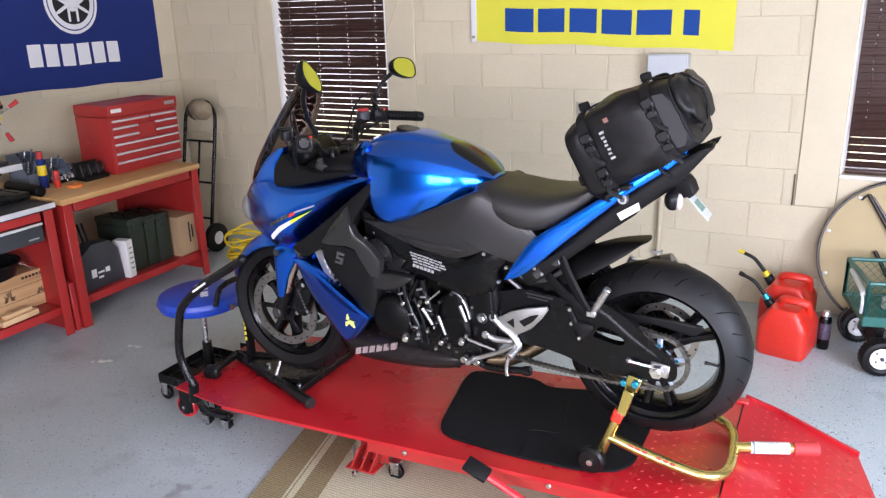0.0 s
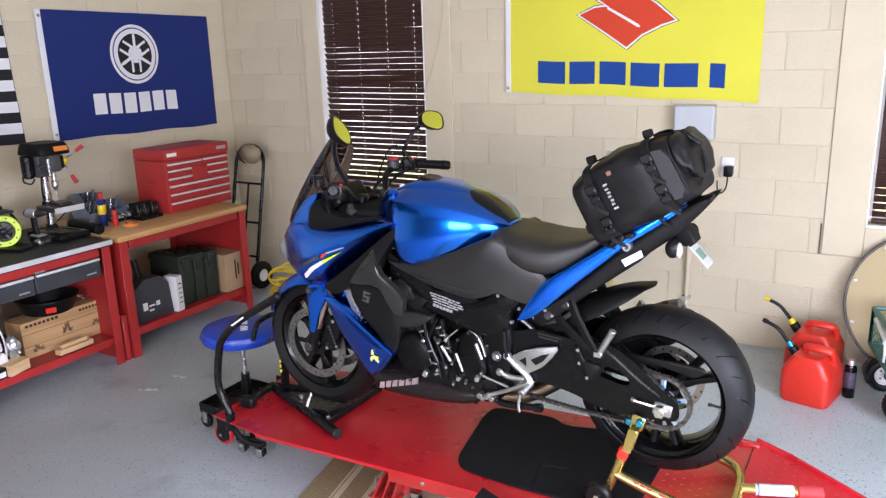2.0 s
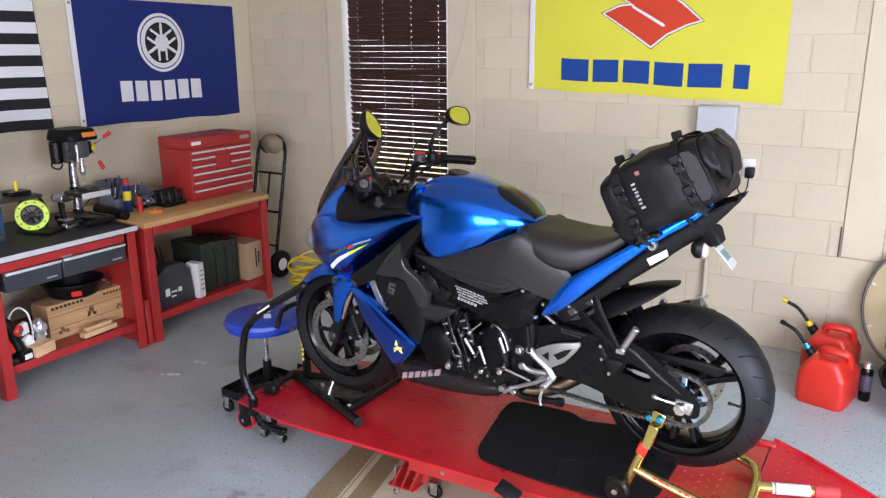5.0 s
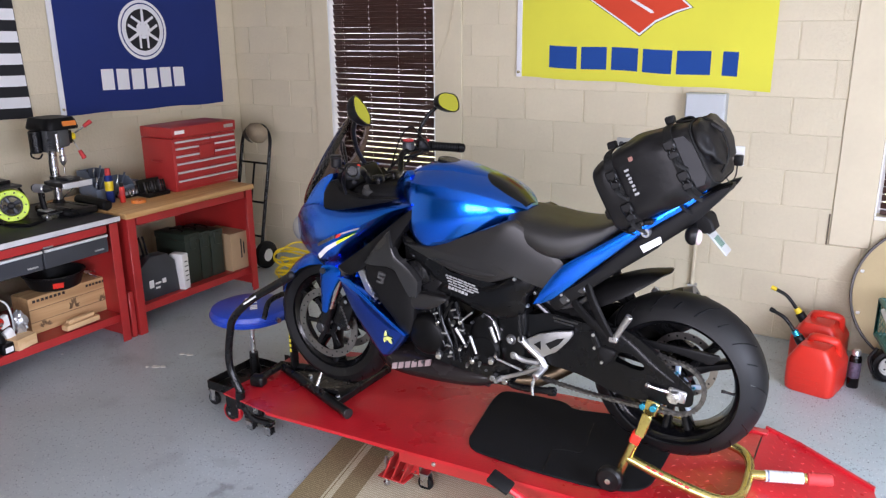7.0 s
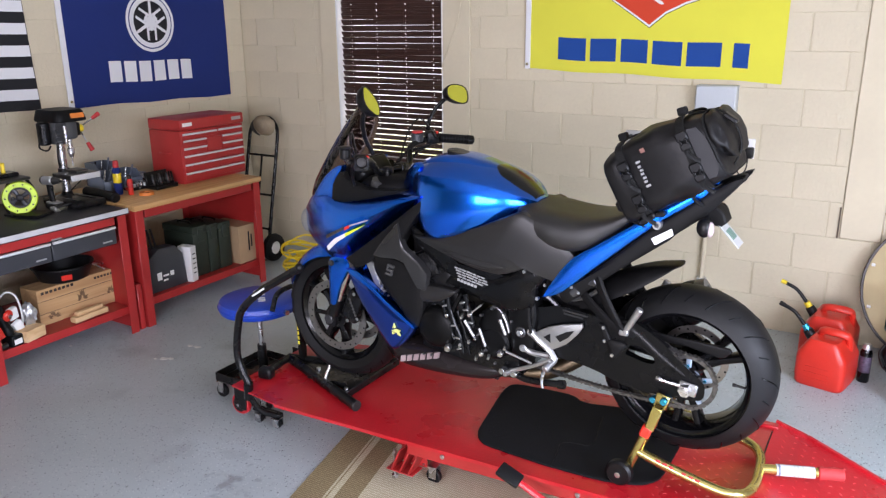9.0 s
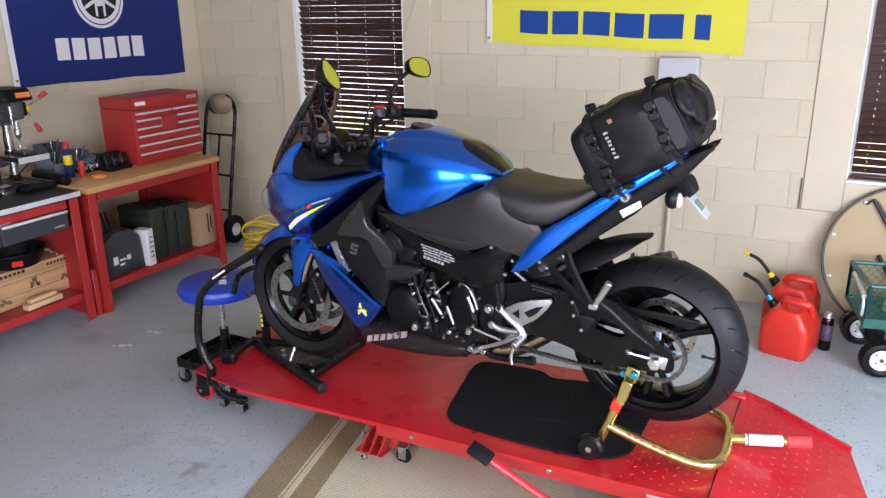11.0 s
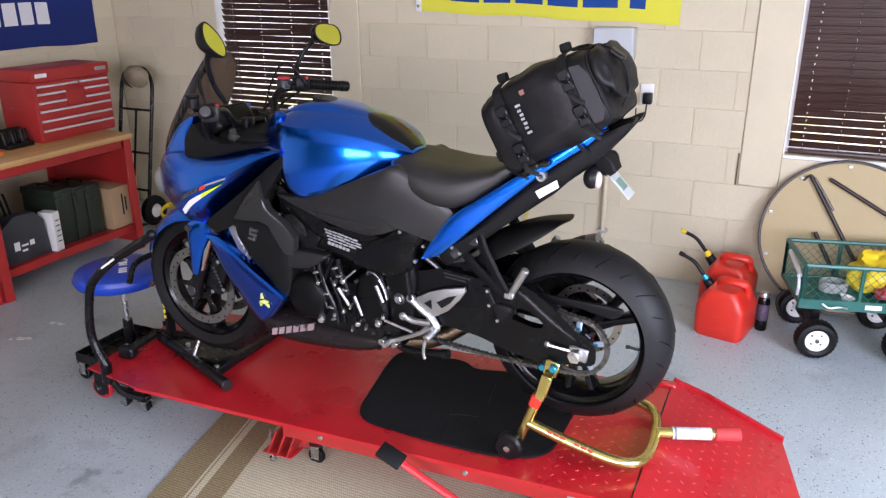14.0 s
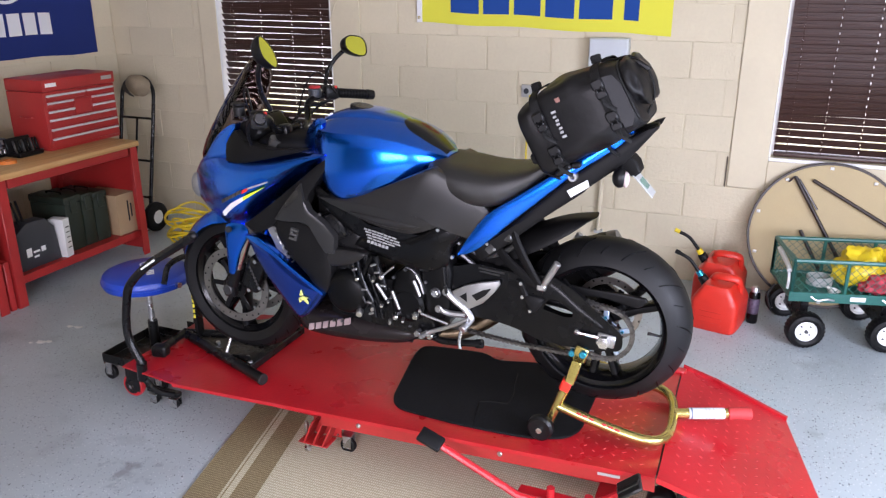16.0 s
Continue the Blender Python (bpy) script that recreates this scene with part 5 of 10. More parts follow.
def shelf_things():
    z = 0.158
    for y, w, h in ((-1.300, 0.120, 0.345), (-1.188, 0.085, 0.335), (-1.085, 0.105, 0.325)):
        ammo_can(-1.97 + (0.03 if w > 0.15 else 0), y, w, h, 0.29)
    t = thing("carton", "brown cardboard carton with a printed end on the shelf", "box", (-1.93, -0.865, z))
    b = B()
    box(b, (-1.93, -0.915, z + 0.135), (0.30, 0.17, 0.27), bevel=0.002)
    part("box", b, "cardboard", t)
    b = B()
    for k in range(2):
        box(b, (-1.7795, -0.905 + 0.025 * k, z + 0.15), (0.001, 0.012, 0.14 - 0.05 * k))
    pieces("print_bar", b, "flag_black", t)
    # folded dark case with a white mark
    t = thing("tool_case", "dark grey plastic tool case with a white mark", "case", (-1.86, -1.60, z))
    b = B()
    plate(b, [(-1.755, z), (-1.455, z), (-1.475, z + 0.21), (-1.53, z + 0.27), (-1.66, z + 0.275), (-1.745, z + 0.22)], -1.90, -1.80, 0.006, "yz", 2)
    part("shell", b, "drawer", t)
    b = B()
    for k, (ya, yb, za, zb) in enumerate(((-1.69, -1.655, 0.075, 0.125), (-1.645, -1.60, 0.09, 0.102), (-1.645, -1.61, 0.06, 0.072), (-1.59, -1.56, 0.085, 0.115))):
        bar(b, -1.7995, -1.7985, ya, yb, z + za, z + zb)
    pieces("print_bar", b, "label_white", t)
    b = B()
    tube(b, [(-1.86, -1.66, z + 0.26), (-1.862, -1.665, z + 0.30), (-1.87, -1.68, z + 0.40)], 0.007, seg=8)
    tube(b, [(-1.86, -1.63, z + 0.26), (-1.862, -1.635, z + 0.30), (-1.87, -1.65, z + 0.40)], 0.007, seg=8)
    part("handle", b, "black", t)
    t = thing("small_carton", "white printed cardboard carton leaning on the shelf", "box", (-1.80, -1.43, z))
    b = B()
    box(b, (-1.82, -1.425, z + 0.12), (0.10, 0.058, 0.24), rot=(0, 0, 12), bevel=0.002)
    part("box", b, "label_white", t)
    b = B()
    for k in range(5):
        box(b, (-1.7685, -1.414, z + 0.06 + 0.032 * k), (0.001, 0.03, 0.006), rot=(0, 0, 12))
    pieces("print_bar", b, "grey_plastic", t)
    # crate with printed side
    t = thing("wooden_crate", "printed pine crate on the bench's lower shelf", "crate", (-2.03, -2.165, z))
    b = B()
    bar(b, -2.06, -1.90, -2.42, -1.88, z, z + 0.212, 0.003)
    part("box", b, "crate", t)
    for zz in (0.068, 0.142):
        b = B()
        bar(b, -1.8996, -1.8984, -2.42, -1.88, z + zz, z + zz + 0.002)
        part("joint_line", b, "table_edge", t)
    b = B()
    for k in range(8):
        bar(b, -1.8994, -1.898, -2.395 + k * 0.026, -2.378 + k * 0.026, z + 0.182, z + 0.198)
    for k in range(6):
        bar(b, -1.8994, -1.898, -2.06 + k * 0.022, -2.046 + k * 0.022, z + 0.180, z + 0.194)
    pieces("print_bar", b, "table_edge", t)
    rnd = random.Random(4)
    b = B()
    for cy, cz, s in ((-2.15, 0.125, 0.085), (-2.34, 0.060, 0.060), (-1.96, 0.095, 0.055)):
        for k in range(15):
            a = math.pi * (0.02 + 0.068 * k)
            r = s * rnd.uniform(0.35, 1.0)
            cy_, cz_ = cy + math.cos(a) * r * 0.55, z + cz + math.sin(a) * r * 0.55 - s / 2
            plate(b, [(cy_ - math.cos(a) * r * 0.3, cz_ - math.sin(a) * r * 0.3), (cy_ - math.sin(a) * s * 0.07, cz_ + math.cos(a) * s * 0.07), (cy_ + math.cos(a) * r * 0.3, cz_ + math.sin(a) * r * 0.3), (cy_ + math.sin(a) * s * 0.07, cz_ - math.cos(a) * s * 0.07)], -1.8993, -1.8983, 0, "yz")
    pieces("stamp", b, "crate_print", t, "dark printed plant motif")
    t = thing("drain_pan", "black plastic oil drain pan standing on the crate", "pan", (-2.0, -2.16, z + 0.212))
    b = B()
    c = (-1.985, -2.19, z + 0.2125)
    lathe(b, [(0.0, 0.0), (0.115, 0.0), (0.135, 0.01), (0.165, 0.085), (0.172, 0.088), (0.172, 0.094), (0.160, 0.092), (0.128, 0.016), (0.11, 0.008), (0.0, 0.008)], c, (0, 0, 1), 36)
    part("basin", b, "black", t)
    b = B()
    box(b, (-1.846, -2.26, z + 0.257), (0.002, 0.055, 0.035), rot=(0, 20, -28))
    part("label", b, "red_plastic", t)
    b = B()
    cyl(b, (-1.95, -2.02, z + 0.26), (-1.98, -1.90, z + 0.225), 0.006, seg=8)
    cyl(b, (-1.93, -2.04, z + 0.27), (-1.90, -1.98, z + 0.222), 0.005, seg=8)
    part("wrench", b, "steel", t)
    # offcuts of pine on the front of the shelf
    for p, s, r in (((-1.79, -2.19, z + 0.022), (0.05, 0.22, 0.03), 3), ((-1.80, -2.185, z + 0.048), (0.03, 0.17, 0.02), 4), ((-1.79, -2.55, z + 0.038), (0.09, 0.13, 0.062), 14)):
        b = B()
        box(b, p, s, rot=(0, 0, r), bevel=0.002)
        solo("pine_offcut", b, "raw_wood", "pale raw pine offcut lying on the shelf", "wood offcut", "pine offcuts")
    # red and black cordless grinder, hammer, charger and a wrapped part
    t = thing("cordless_grinder", "red and black cordless grinder standing on the shelf", "power tool", (-1.83, -2.68, z))
    b = B()
    tube(b, [(-1.82, -2.735, z + 0.235), (-1.805, -2.700, z + 0.215), (-1.80, -2.675, z + 0.13), (-1.795, -2.655, z + 0.055)], [0.036, 0.032, 0.027, 0.026, 0.029], seg=14, n=5)
    part("body", b, "black", t)
    b = B()
    tube(b, [(-1.815, -2.735, z + 0.150), (-1.812, -2.712, z + 0.105), (-1.808, -2.690, z + 0.060)], 0.026, seg=12)
    part("side_shell", b, "red_plastic", t)
    b = B()
    cyl(b, (-1.790, -2.660, z + 0.175), (-1.772, -2.652, z + 0.170), 0.032, 0.030, seg=18, bevel=0.004)
    hd = part("gear_head", b, "red_plastic", t)
    b = B()
    cyl(b, (-1.773, -2.652, z + 0.170), (-1.766, -2.650, z + 0.168), 0.012, seg=14)
    part("spindle", b, "steel", hd)
    b = B()
    box(b, (-1.79, -2.648, z + 0.034), (0.085, 0.072, 0.062), rot=(0, 0, 8), bevel=0.010, seg=2)
    bt = part("battery", b, "black", t)
    b = B()
    box(b, (-1.7455, -2.642, z + 0.030), (0.002, 0.045, 0.028), rot=(0, 0, 8))
    part("label", b, "label_white", bt)
    t = thing("hammer", "wooden-handled hammer leaning on the shelf", "hammer", (-1.77, -2.75, z))
    b = B()
    cyl(b, (-1.765, -2.730, z + 0.02), (-1.785, -2.765, z + 0.245), 0.013, 0.011, seg=10, bevel=0.003)
    part("handle", b, "raw_wood", t)
    b = B()
    cyl(b, (-1.755, -2.755, z + 0.02), (-1.775, -2.690, z + 0.018), 0.017, seg=10, bevel=0.003)
    part("head", b, "dark_metal", t)
    t = thing("charger", "white charger with a looped white cable", "charger", (-1.85, -2.60, z))
    b = B()
    tube(b, [(-1.86, -2.665, z + 0.15), (-1.87, -2.645, z + 0.235), (-1.87, -2.60, z + 0.268), (-1.865, -2.555, z + 0.235), (-1.85, -2.545, z + 0.15), (-1.835, -2.560, z + 0.07), (-1.83, -2.59, z + 0.02), (-1.84, -2.62, z + 0.006)], 0.0055, seg=8)
    part("cable", b, "label_white", t)
    for dy, dz, a in ((-0.018, 0.165, 12), (0.0, 0.085, 24)):
        b = B()
        box(b, (-1.815, -2.595 + dy, z + dz), (0.030, 0.052, 0.068), rot=(a, 8, 10), bevel=0.006, seg=2)
        part("plug_block", b, "label_white", t)
    b = B()
    box(b, (-1.86, -2.60, z + 0.045), (0.07, 0.09, 0.09), bevel=0.008)
    part("base", b, "black", t)
    b = B()
    rnd = random.Random(8)
    ball(b, (0, 0, 0), 1.0, 3)
    for v in b.verts:
        k = 1 + 0.45 * noise.noise(v.co * 2.6) + 0.25 * noise.noise(v.co * 6)
        v.co = Vector((-1.83 + v.co.x * 0.035 * k, -2.515 + v.co.y * 0.034 * k, z + 0.125 + max(-0.9, v.co.z) * 0.062 * k))
    solo("wrapped_part", b, "silver", "small metal part wrapped in crumpled clear film", "wrapped part", angle=20)


def hand_truck():
    t = thing("hand_truck", "black tubular hand truck leaning in the corner", "hand truck", (-2.02, -0.42, 0))
    F = lambda x, z: (x, -0.46 + 0.24 * z / 1.1, z)
    xl, xr = -2.345, -2.050
    b = B()
    tube(b, [F(xl, 0.06), F(xl, 0.5), F(xl, 0.86), F(xl + 0.01, 1.0), F(xl + 0.07, 1.075), F((xl + xr) / 2, 1.09), F(xr - 0.07, 1.075), F(xr - 0.01, 1.0), F(xr, 0.86), F(xr, 0.5), F(xr, 0.06)], 0.0135, seg=10)
    part("frame", b, "black_metal", t)
    for z in (0.24, 0.5, 0.80):
        b = B()
        tube(b, [F(xl, z), F(xr, z)], 0.009, seg=8, n=1)
        part("crossbar", b, "black_metal", t)
    b = B()
    tube(b, [F((xl + xr) / 2, 0.1), F((xl + xr) / 2, 0.80)], 0.008, seg=8, n=1)
    part("centre_bar", b, "black_metal", t)
    b = B()
    bar(b, xl - 0.03, xr + 0.03, -0.70, -0.49, 0.012, 0.018, 0.002)
    part("toe_plate", b, "black_metal", t)
    for x in (xl - 0.05, xr + 0.055):
        b = B()
        lathe(b, [(0.05, -0.028), (0.085, -0.03), (0.105, -0.02), (0.11, 0), (0.105, 0.02), (0.085, 0.03), (0.05, 0.028)], (x, -0.44, 0.11), (1, 0, 0), 28, True)
        w = part("wheel", b, "rubber", t)
        b = B()
        lathe(b, [(0.0, -0.02), (0.05, -0.022), (0.052, 0), (0.05, 0.022), (0.0, 0.02)], (x, -0.44, 0.11), (1, 0, 0), 20)
        part("hub", b, "white", w)
    b = B()
    cyl(b, (xl - 0.06, -0.44, 0.11), (xr + 0.06, -0.44, 0.11), 0.009, seg=10)
    part("axle", b, "steel", t)


def work_cap():
    t = thing("work_cap", "faded tan cloth cap hung over the hand truck's top loop", "cap", (-2.15, -0.25, 1.0))
    b = B()
    rings = []
    for k in range(9):
        u = k / 8
        r = 0.098 * math.cos(u * 1.45) ** 0.6
        ring = []
        for i in range(26):
            a = 2 * math.pi * i / 26
            p = Vector((-2.145 + 0.012 * u + r * math.cos(a) * 1.1, -0.285 - 0.075 * u, 1.035 + 0.02 * u + r * math.sin(a) * 0.8))
            ring.append(p + Vector((0, 1, 1)) * 0.008 * noise.noise(p * 22))
        rings.append(ring)
    smooth_loft(b, rings, 2)
    part("crown", b, surface("tan_cap_cloth", (0.26, 0.21, 0.14), 0.9, var=0.3, scale=9, bump=0.4, bscale=200, spec=0.2), t, angle=70)
    b = B()
    arc = []
    for i in range(13):
        a = math.pi * (0.75 + 0.6 * i / 12)
        arc.append((-2.145 + 0.108 * math.cos(a), 1.035 + 0.082 * math.sin(a)))
    out = [(x - 0.035 * math.sin(math.pi * i / 12), z - 0.008) for i, (x, z) in enumerate(arc)]
    plate(b, arc + out[::-1], -0.30, -0.292, 0.002)
    part("brim", b, surface("dark_cap_brim", (0.07, 0.065, 0.055), 0.9, var=0.3), t)


def yellow_cord():
    rnd = random.Random(21)
    t = thing("coiled_cord", "coiled bright yellow extension cord on the floor", "cord", (-1.60, -0.50, 0))
    for k in range(11):
        b = B()
        cx, cy, r = -1.60 + rnd.uniform(-0.07, 0.07), -0.50 + rnd.uniform(-0.06, 0.06), rnd.uniform(0.09, 0.16)
        pts = [(cx + r * math.cos(a) * 1.1, cy + r * 0.85 * math.sin(a), 0.008 + 0.020 * k + 0.02 * math.sin(a * 2 + k)) for a in [2 * math.pi * i / 12 for i in range(13)]]
        tube(b, pts, 0.0075, seg=6, n=3)
        part("cord_turn", b, "yellow", t)


def paint_flakes():
    rnd = random.Random(17)
    for x, y, r in ((-1.247, -2.132, 0.022), (-1.215, -2.115, 0.016), (-1.29, -2.16, 0.010), (-1.256, -1.938, 0.018), (-1.21, -1.93, 0.022), (-1.868, -2.286, 0.009)):
        b = B()
        pts = [(x + 1.5 * r * rnd.uniform(0.4, 1) * math.cos(a), y + r * rnd.uniform(0.4, 1) * math.sin(a)) for a in [2 * math.pi * i / 11 for i in range(11)]]
        plate(b, pts, 0.0, 0.0016, 0, "xy")
        solo("paint_flake", b, surface("dried_paint", (0.62, 0.62, 0.58), 0.6, var=0.2, scale=30) if "dried_paint" not in bpy.data.materials else bpy.data.materials["dried_paint"], "dried splash of pale paint stuck on the floor", "paint splash", "paint splashes on the floor")


tool_chest()
drill_press()
band_saw()
cord_reel()
impact_driver()
small_bench_things()
shelf_things()
hand_truck()
yellow_cord()
work_cap()
paint_flakes()


def equipment_dolly():
    t = thing("equipment_dolly", "black steel equipment dolly on chrome casters", "dolly", (-1.75, -3.12, 0))
    b = B()
    bar(b, -1.98, -1.56, -3.30, -2.97, 0.118, 0.225, 0.008)
    part("body", b, "black_metal", t)
    b = B()
    bar(b, -1.985, -1.555, -3.305, -2.965, 0.225, 0.240, 0.005)
    part("lid", b, "black", t)
    for x in (-1.93, -1.60):
        for y in (-3.25, -3.01):
            b = B()
            bar(b, x - 0.030, x + 0.030, y - 0.026, y + 0.026, 0.110, 0.118, 0.002)
            cyl(b, (x, y, 0.095), (x, y, 0.110), 0.022, seg=16)
            for s in (-1, 1):
                bar(b, x - 0.018, x + 0.022, y + s * 0.019 - 0.002, y + s * 0.019 + 0.002, 0.036, 0.096, 0.001)
            fk = part("caster_fork", b, "steel", t, "chrome caster fork")
            b = B()
            lathe(b, [(0.0, -0.014), (0.040, -0.014), (0.045, -0.009), (0.045, 0.009), (0.040, 0.014), (0.0, 0.014)], (x, y, 0.045), (0, 1, 0), 24)
            part("caster_wheel", b, "rubber", fk)


equipment_dolly()


# ---- things along the north wall, east of the lift ----
def fuel_can(x, y, rz, spout_mat, label, s=1.0):
    """A squared jerrycan with a faceted shoulder, handle and spout; local x is its width."""
    t = thing("fuel_can", label, "fuel can", (x, y, 0), rz, group="fuel cans by the wall")
    T = WM[t]
    W, D, Hh = 0.118 * s, 0.125 * s, 0.240 * s
    b = B()
    loft(b, [super_ring(T @ Vector((0, dy, z)), W * k, D * q, T.to_3x3() @ Vector((1, 0, 0)), T.to_3x3() @ Vector((0, 1, 0)), 32, 7) for z, k, q, dy in
             ((0.0, 0.90, 0.93, 0), (0.012, 0.97, 0.98, 0), (0.05, 1.0, 1.0, 0), (Hh * 0.60, 1.0, 1.0, 0), (Hh * 0.66, 0.98, 0.985, 0), (Hh * 0.88, 0.72, 0.93, 0), (Hh * 0.97, 0.60, 0.90, 0), (Hh, 0.54, 0.86, 0))])
    body = part("body", b, "red_plastic", t, angle=26)
    b = B()
    g = lambda x_, y_, z_: T @ Vector((x_, y_, z_))
    tube(b, [g(0.09 * s, 0.02, Hh * 0.70), g(0.088 * s, 0.0, Hh * 1.0), g(0.075 * s, -0.02, Hh * 1.10), g(0.02, -0.03, Hh * 1.13), g(-0.03, -0.02, Hh * 1.10), g(-0.045, 0, Hh * 0.98)], 0.016, seg=10, flat=1.3)
    part("handle", b, "red_plastic", t)
    b = B()
    cyl(b, g(-0.075 * s, -0.02, Hh * 0.90), g(-0.10 * s, -0.03, Hh * 1.06), 0.026, 0.024, seg=18, bevel=0.004)
    sp = part("collar", b, "black", t)
    b = B()
    cyl(b, g(-0.10 * s, -0.03, Hh * 1.06), g(-0.115 * s, -0.033, Hh * 1.15), 0.017, seg=14)
    part("collar_ring", b, spout_mat, sp)
    b = B()
    tube(b, [g(-0.112 * s, -0.033, Hh * 1.13), g(-0.15 * s, -0.04, Hh * 1.33), g(-0.175 * s, -0.045, Hh * 1.42), g(-0.22 * s, -0.05, Hh * 1.50)], 0.0095, seg=10)
    part("spout", b, "black", t)
    b = B()
    cyl(b, g(-0.212 * s, -0.049, Hh * 1.49), g(-0.238 * s, -0.053, Hh * 1.53), 0.012, seg=12, bevel=0.003)
    part("spout_cap", b, "yellow" if spout_mat == "yellow" else "black", sp)
    b = B()
    for k in range(3):
        box(b, g(-0.01, -D - 0.0005, Hh * (0.42 - 0.12 * k)), (0.11 * s, 0.003, 0.012), rot=(0, 0, rz))
    part("embossed_bar", b, "red_plastic", body)
    return t


fuel_can(1.950, -0.590, -12, "teal_anod", "red plastic fuel can with black spout and teal collar", 1.04)
fuel_can(1.930, -0.28, -6, "yellow", "red plastic fuel can with a yellow-tipped spout by the wall", 1.12)

t = thing("spray_can", "tall dark purple aerosol can on the floor", "spray can", (2.12, -0.50, 0))
b = B()
lathe(b, [(0.0, 0.0), (0.027, 0.0), (0.029, 0.004), (0.029, 0.16), (0.022, 0.178)], (2.12, -0.50, 0), (0, 0, 1), 22)
c = part("can", b, "black_gloss", t)
b = B()
lathe(b, [(0.0292, 0.055), (0.0296, 0.057), (0.0296, 0.14), (0.0292, 0.142)], (2.12, -0.50, 0), (0, 0, 1), 22)
part("label_band", b, surface("purple_print", (0.07, 0.05, 0.08), 0.4, var=0.8, scale=60), c)
b = B()
lathe(b, [(0.0, 0.205), (0.016, 0.205), (0.021, 0.198), (0.022, 0.178)], (2.12, -0.50, 0), (0, 0, 1), 18)
part("cap", b, "silver", t)


def folding_table():
    """A round folding table leaned on the wall, underside out, legs folded flat."""
    c, R = Vector((2.44, -0.13, 0.415)), 0.40
    ax = Vector((0, -1, 0.22)).normalized()
    t = thing("folding_table", "round tan folding table leaned on the wall with its legs folded", "table", (2.44, -0.2, 0))
    u, w = Vector((1, 0, 0)), Vector((1, 0, 0)).cross(ax) * -1
    P3 = lambda a, h, d=0.0: c + u * a + w * h + ax * d
    b = B()
    lathe(b, [(0.0, 0.0), (R - 0.012, 0.0), (R - 0.012, -0.016), (0.0, -0.016)], c, ax, 64)
    part("tabletop", b, "hardboard", t, "bare tan hardboard underside")
    b = B()
    lathe(b, [(R - 0.010, 0.007), (R - 0.001, 0.008), (R + 0.003, 0.0), (R - 0.001, -0.018), (R - 0.012, -0.018)], c, ax, 64, True)
    part("edge_band", b, "table_edge", t)
    for a0, h0, a1, h1 in ((-0.19, 0.31, 0.13, -0.20), (-0.10, 0.30, 0.36, 0.05), (-0.13, 0.02, 0.02, -0.24)):
        b = B()
        cyl(b, P3(a0, h0, 0.022), P3(a1, h1, 0.024), 0.0100, seg=12, bevel=0.003)
        part("leg", b, "table_edge", t)
    b = B()
    cyl(b, P3(-0.17, 0.30, 0.02), P3(-0.06, 0.14, 0.03), 0.006, seg=8)
    cyl(b, P3(0.36, 0.10, 0.02), P3(0.33, -0.05, 0.03), 0.006, seg=8)
    pieces("leg_brace", b, "dark_metal", t)
    for k in range(9):
        a = radians(20 + k * 36)
        b = B()
        box(b, P3(math.cos(a) * (R - 0.03), math.sin(a) * (R - 0.03), 0.005), (0.02, 0.012, 0.016), rot=(12, 0, 0), bevel=0.003)
        part("clip", b, "label_white", t)
    for a, h in ((-0.22, 0.28), (0.33, 0.02)):
        b = B()
        tube(b, [P3(a, h, 0.012), P3(a + 0.03, h + 0.03, 0.03), P3(a + 0.06, h, 0.012)], 0.005, seg=8)
        part("bracket", b, "dark_metal", t)


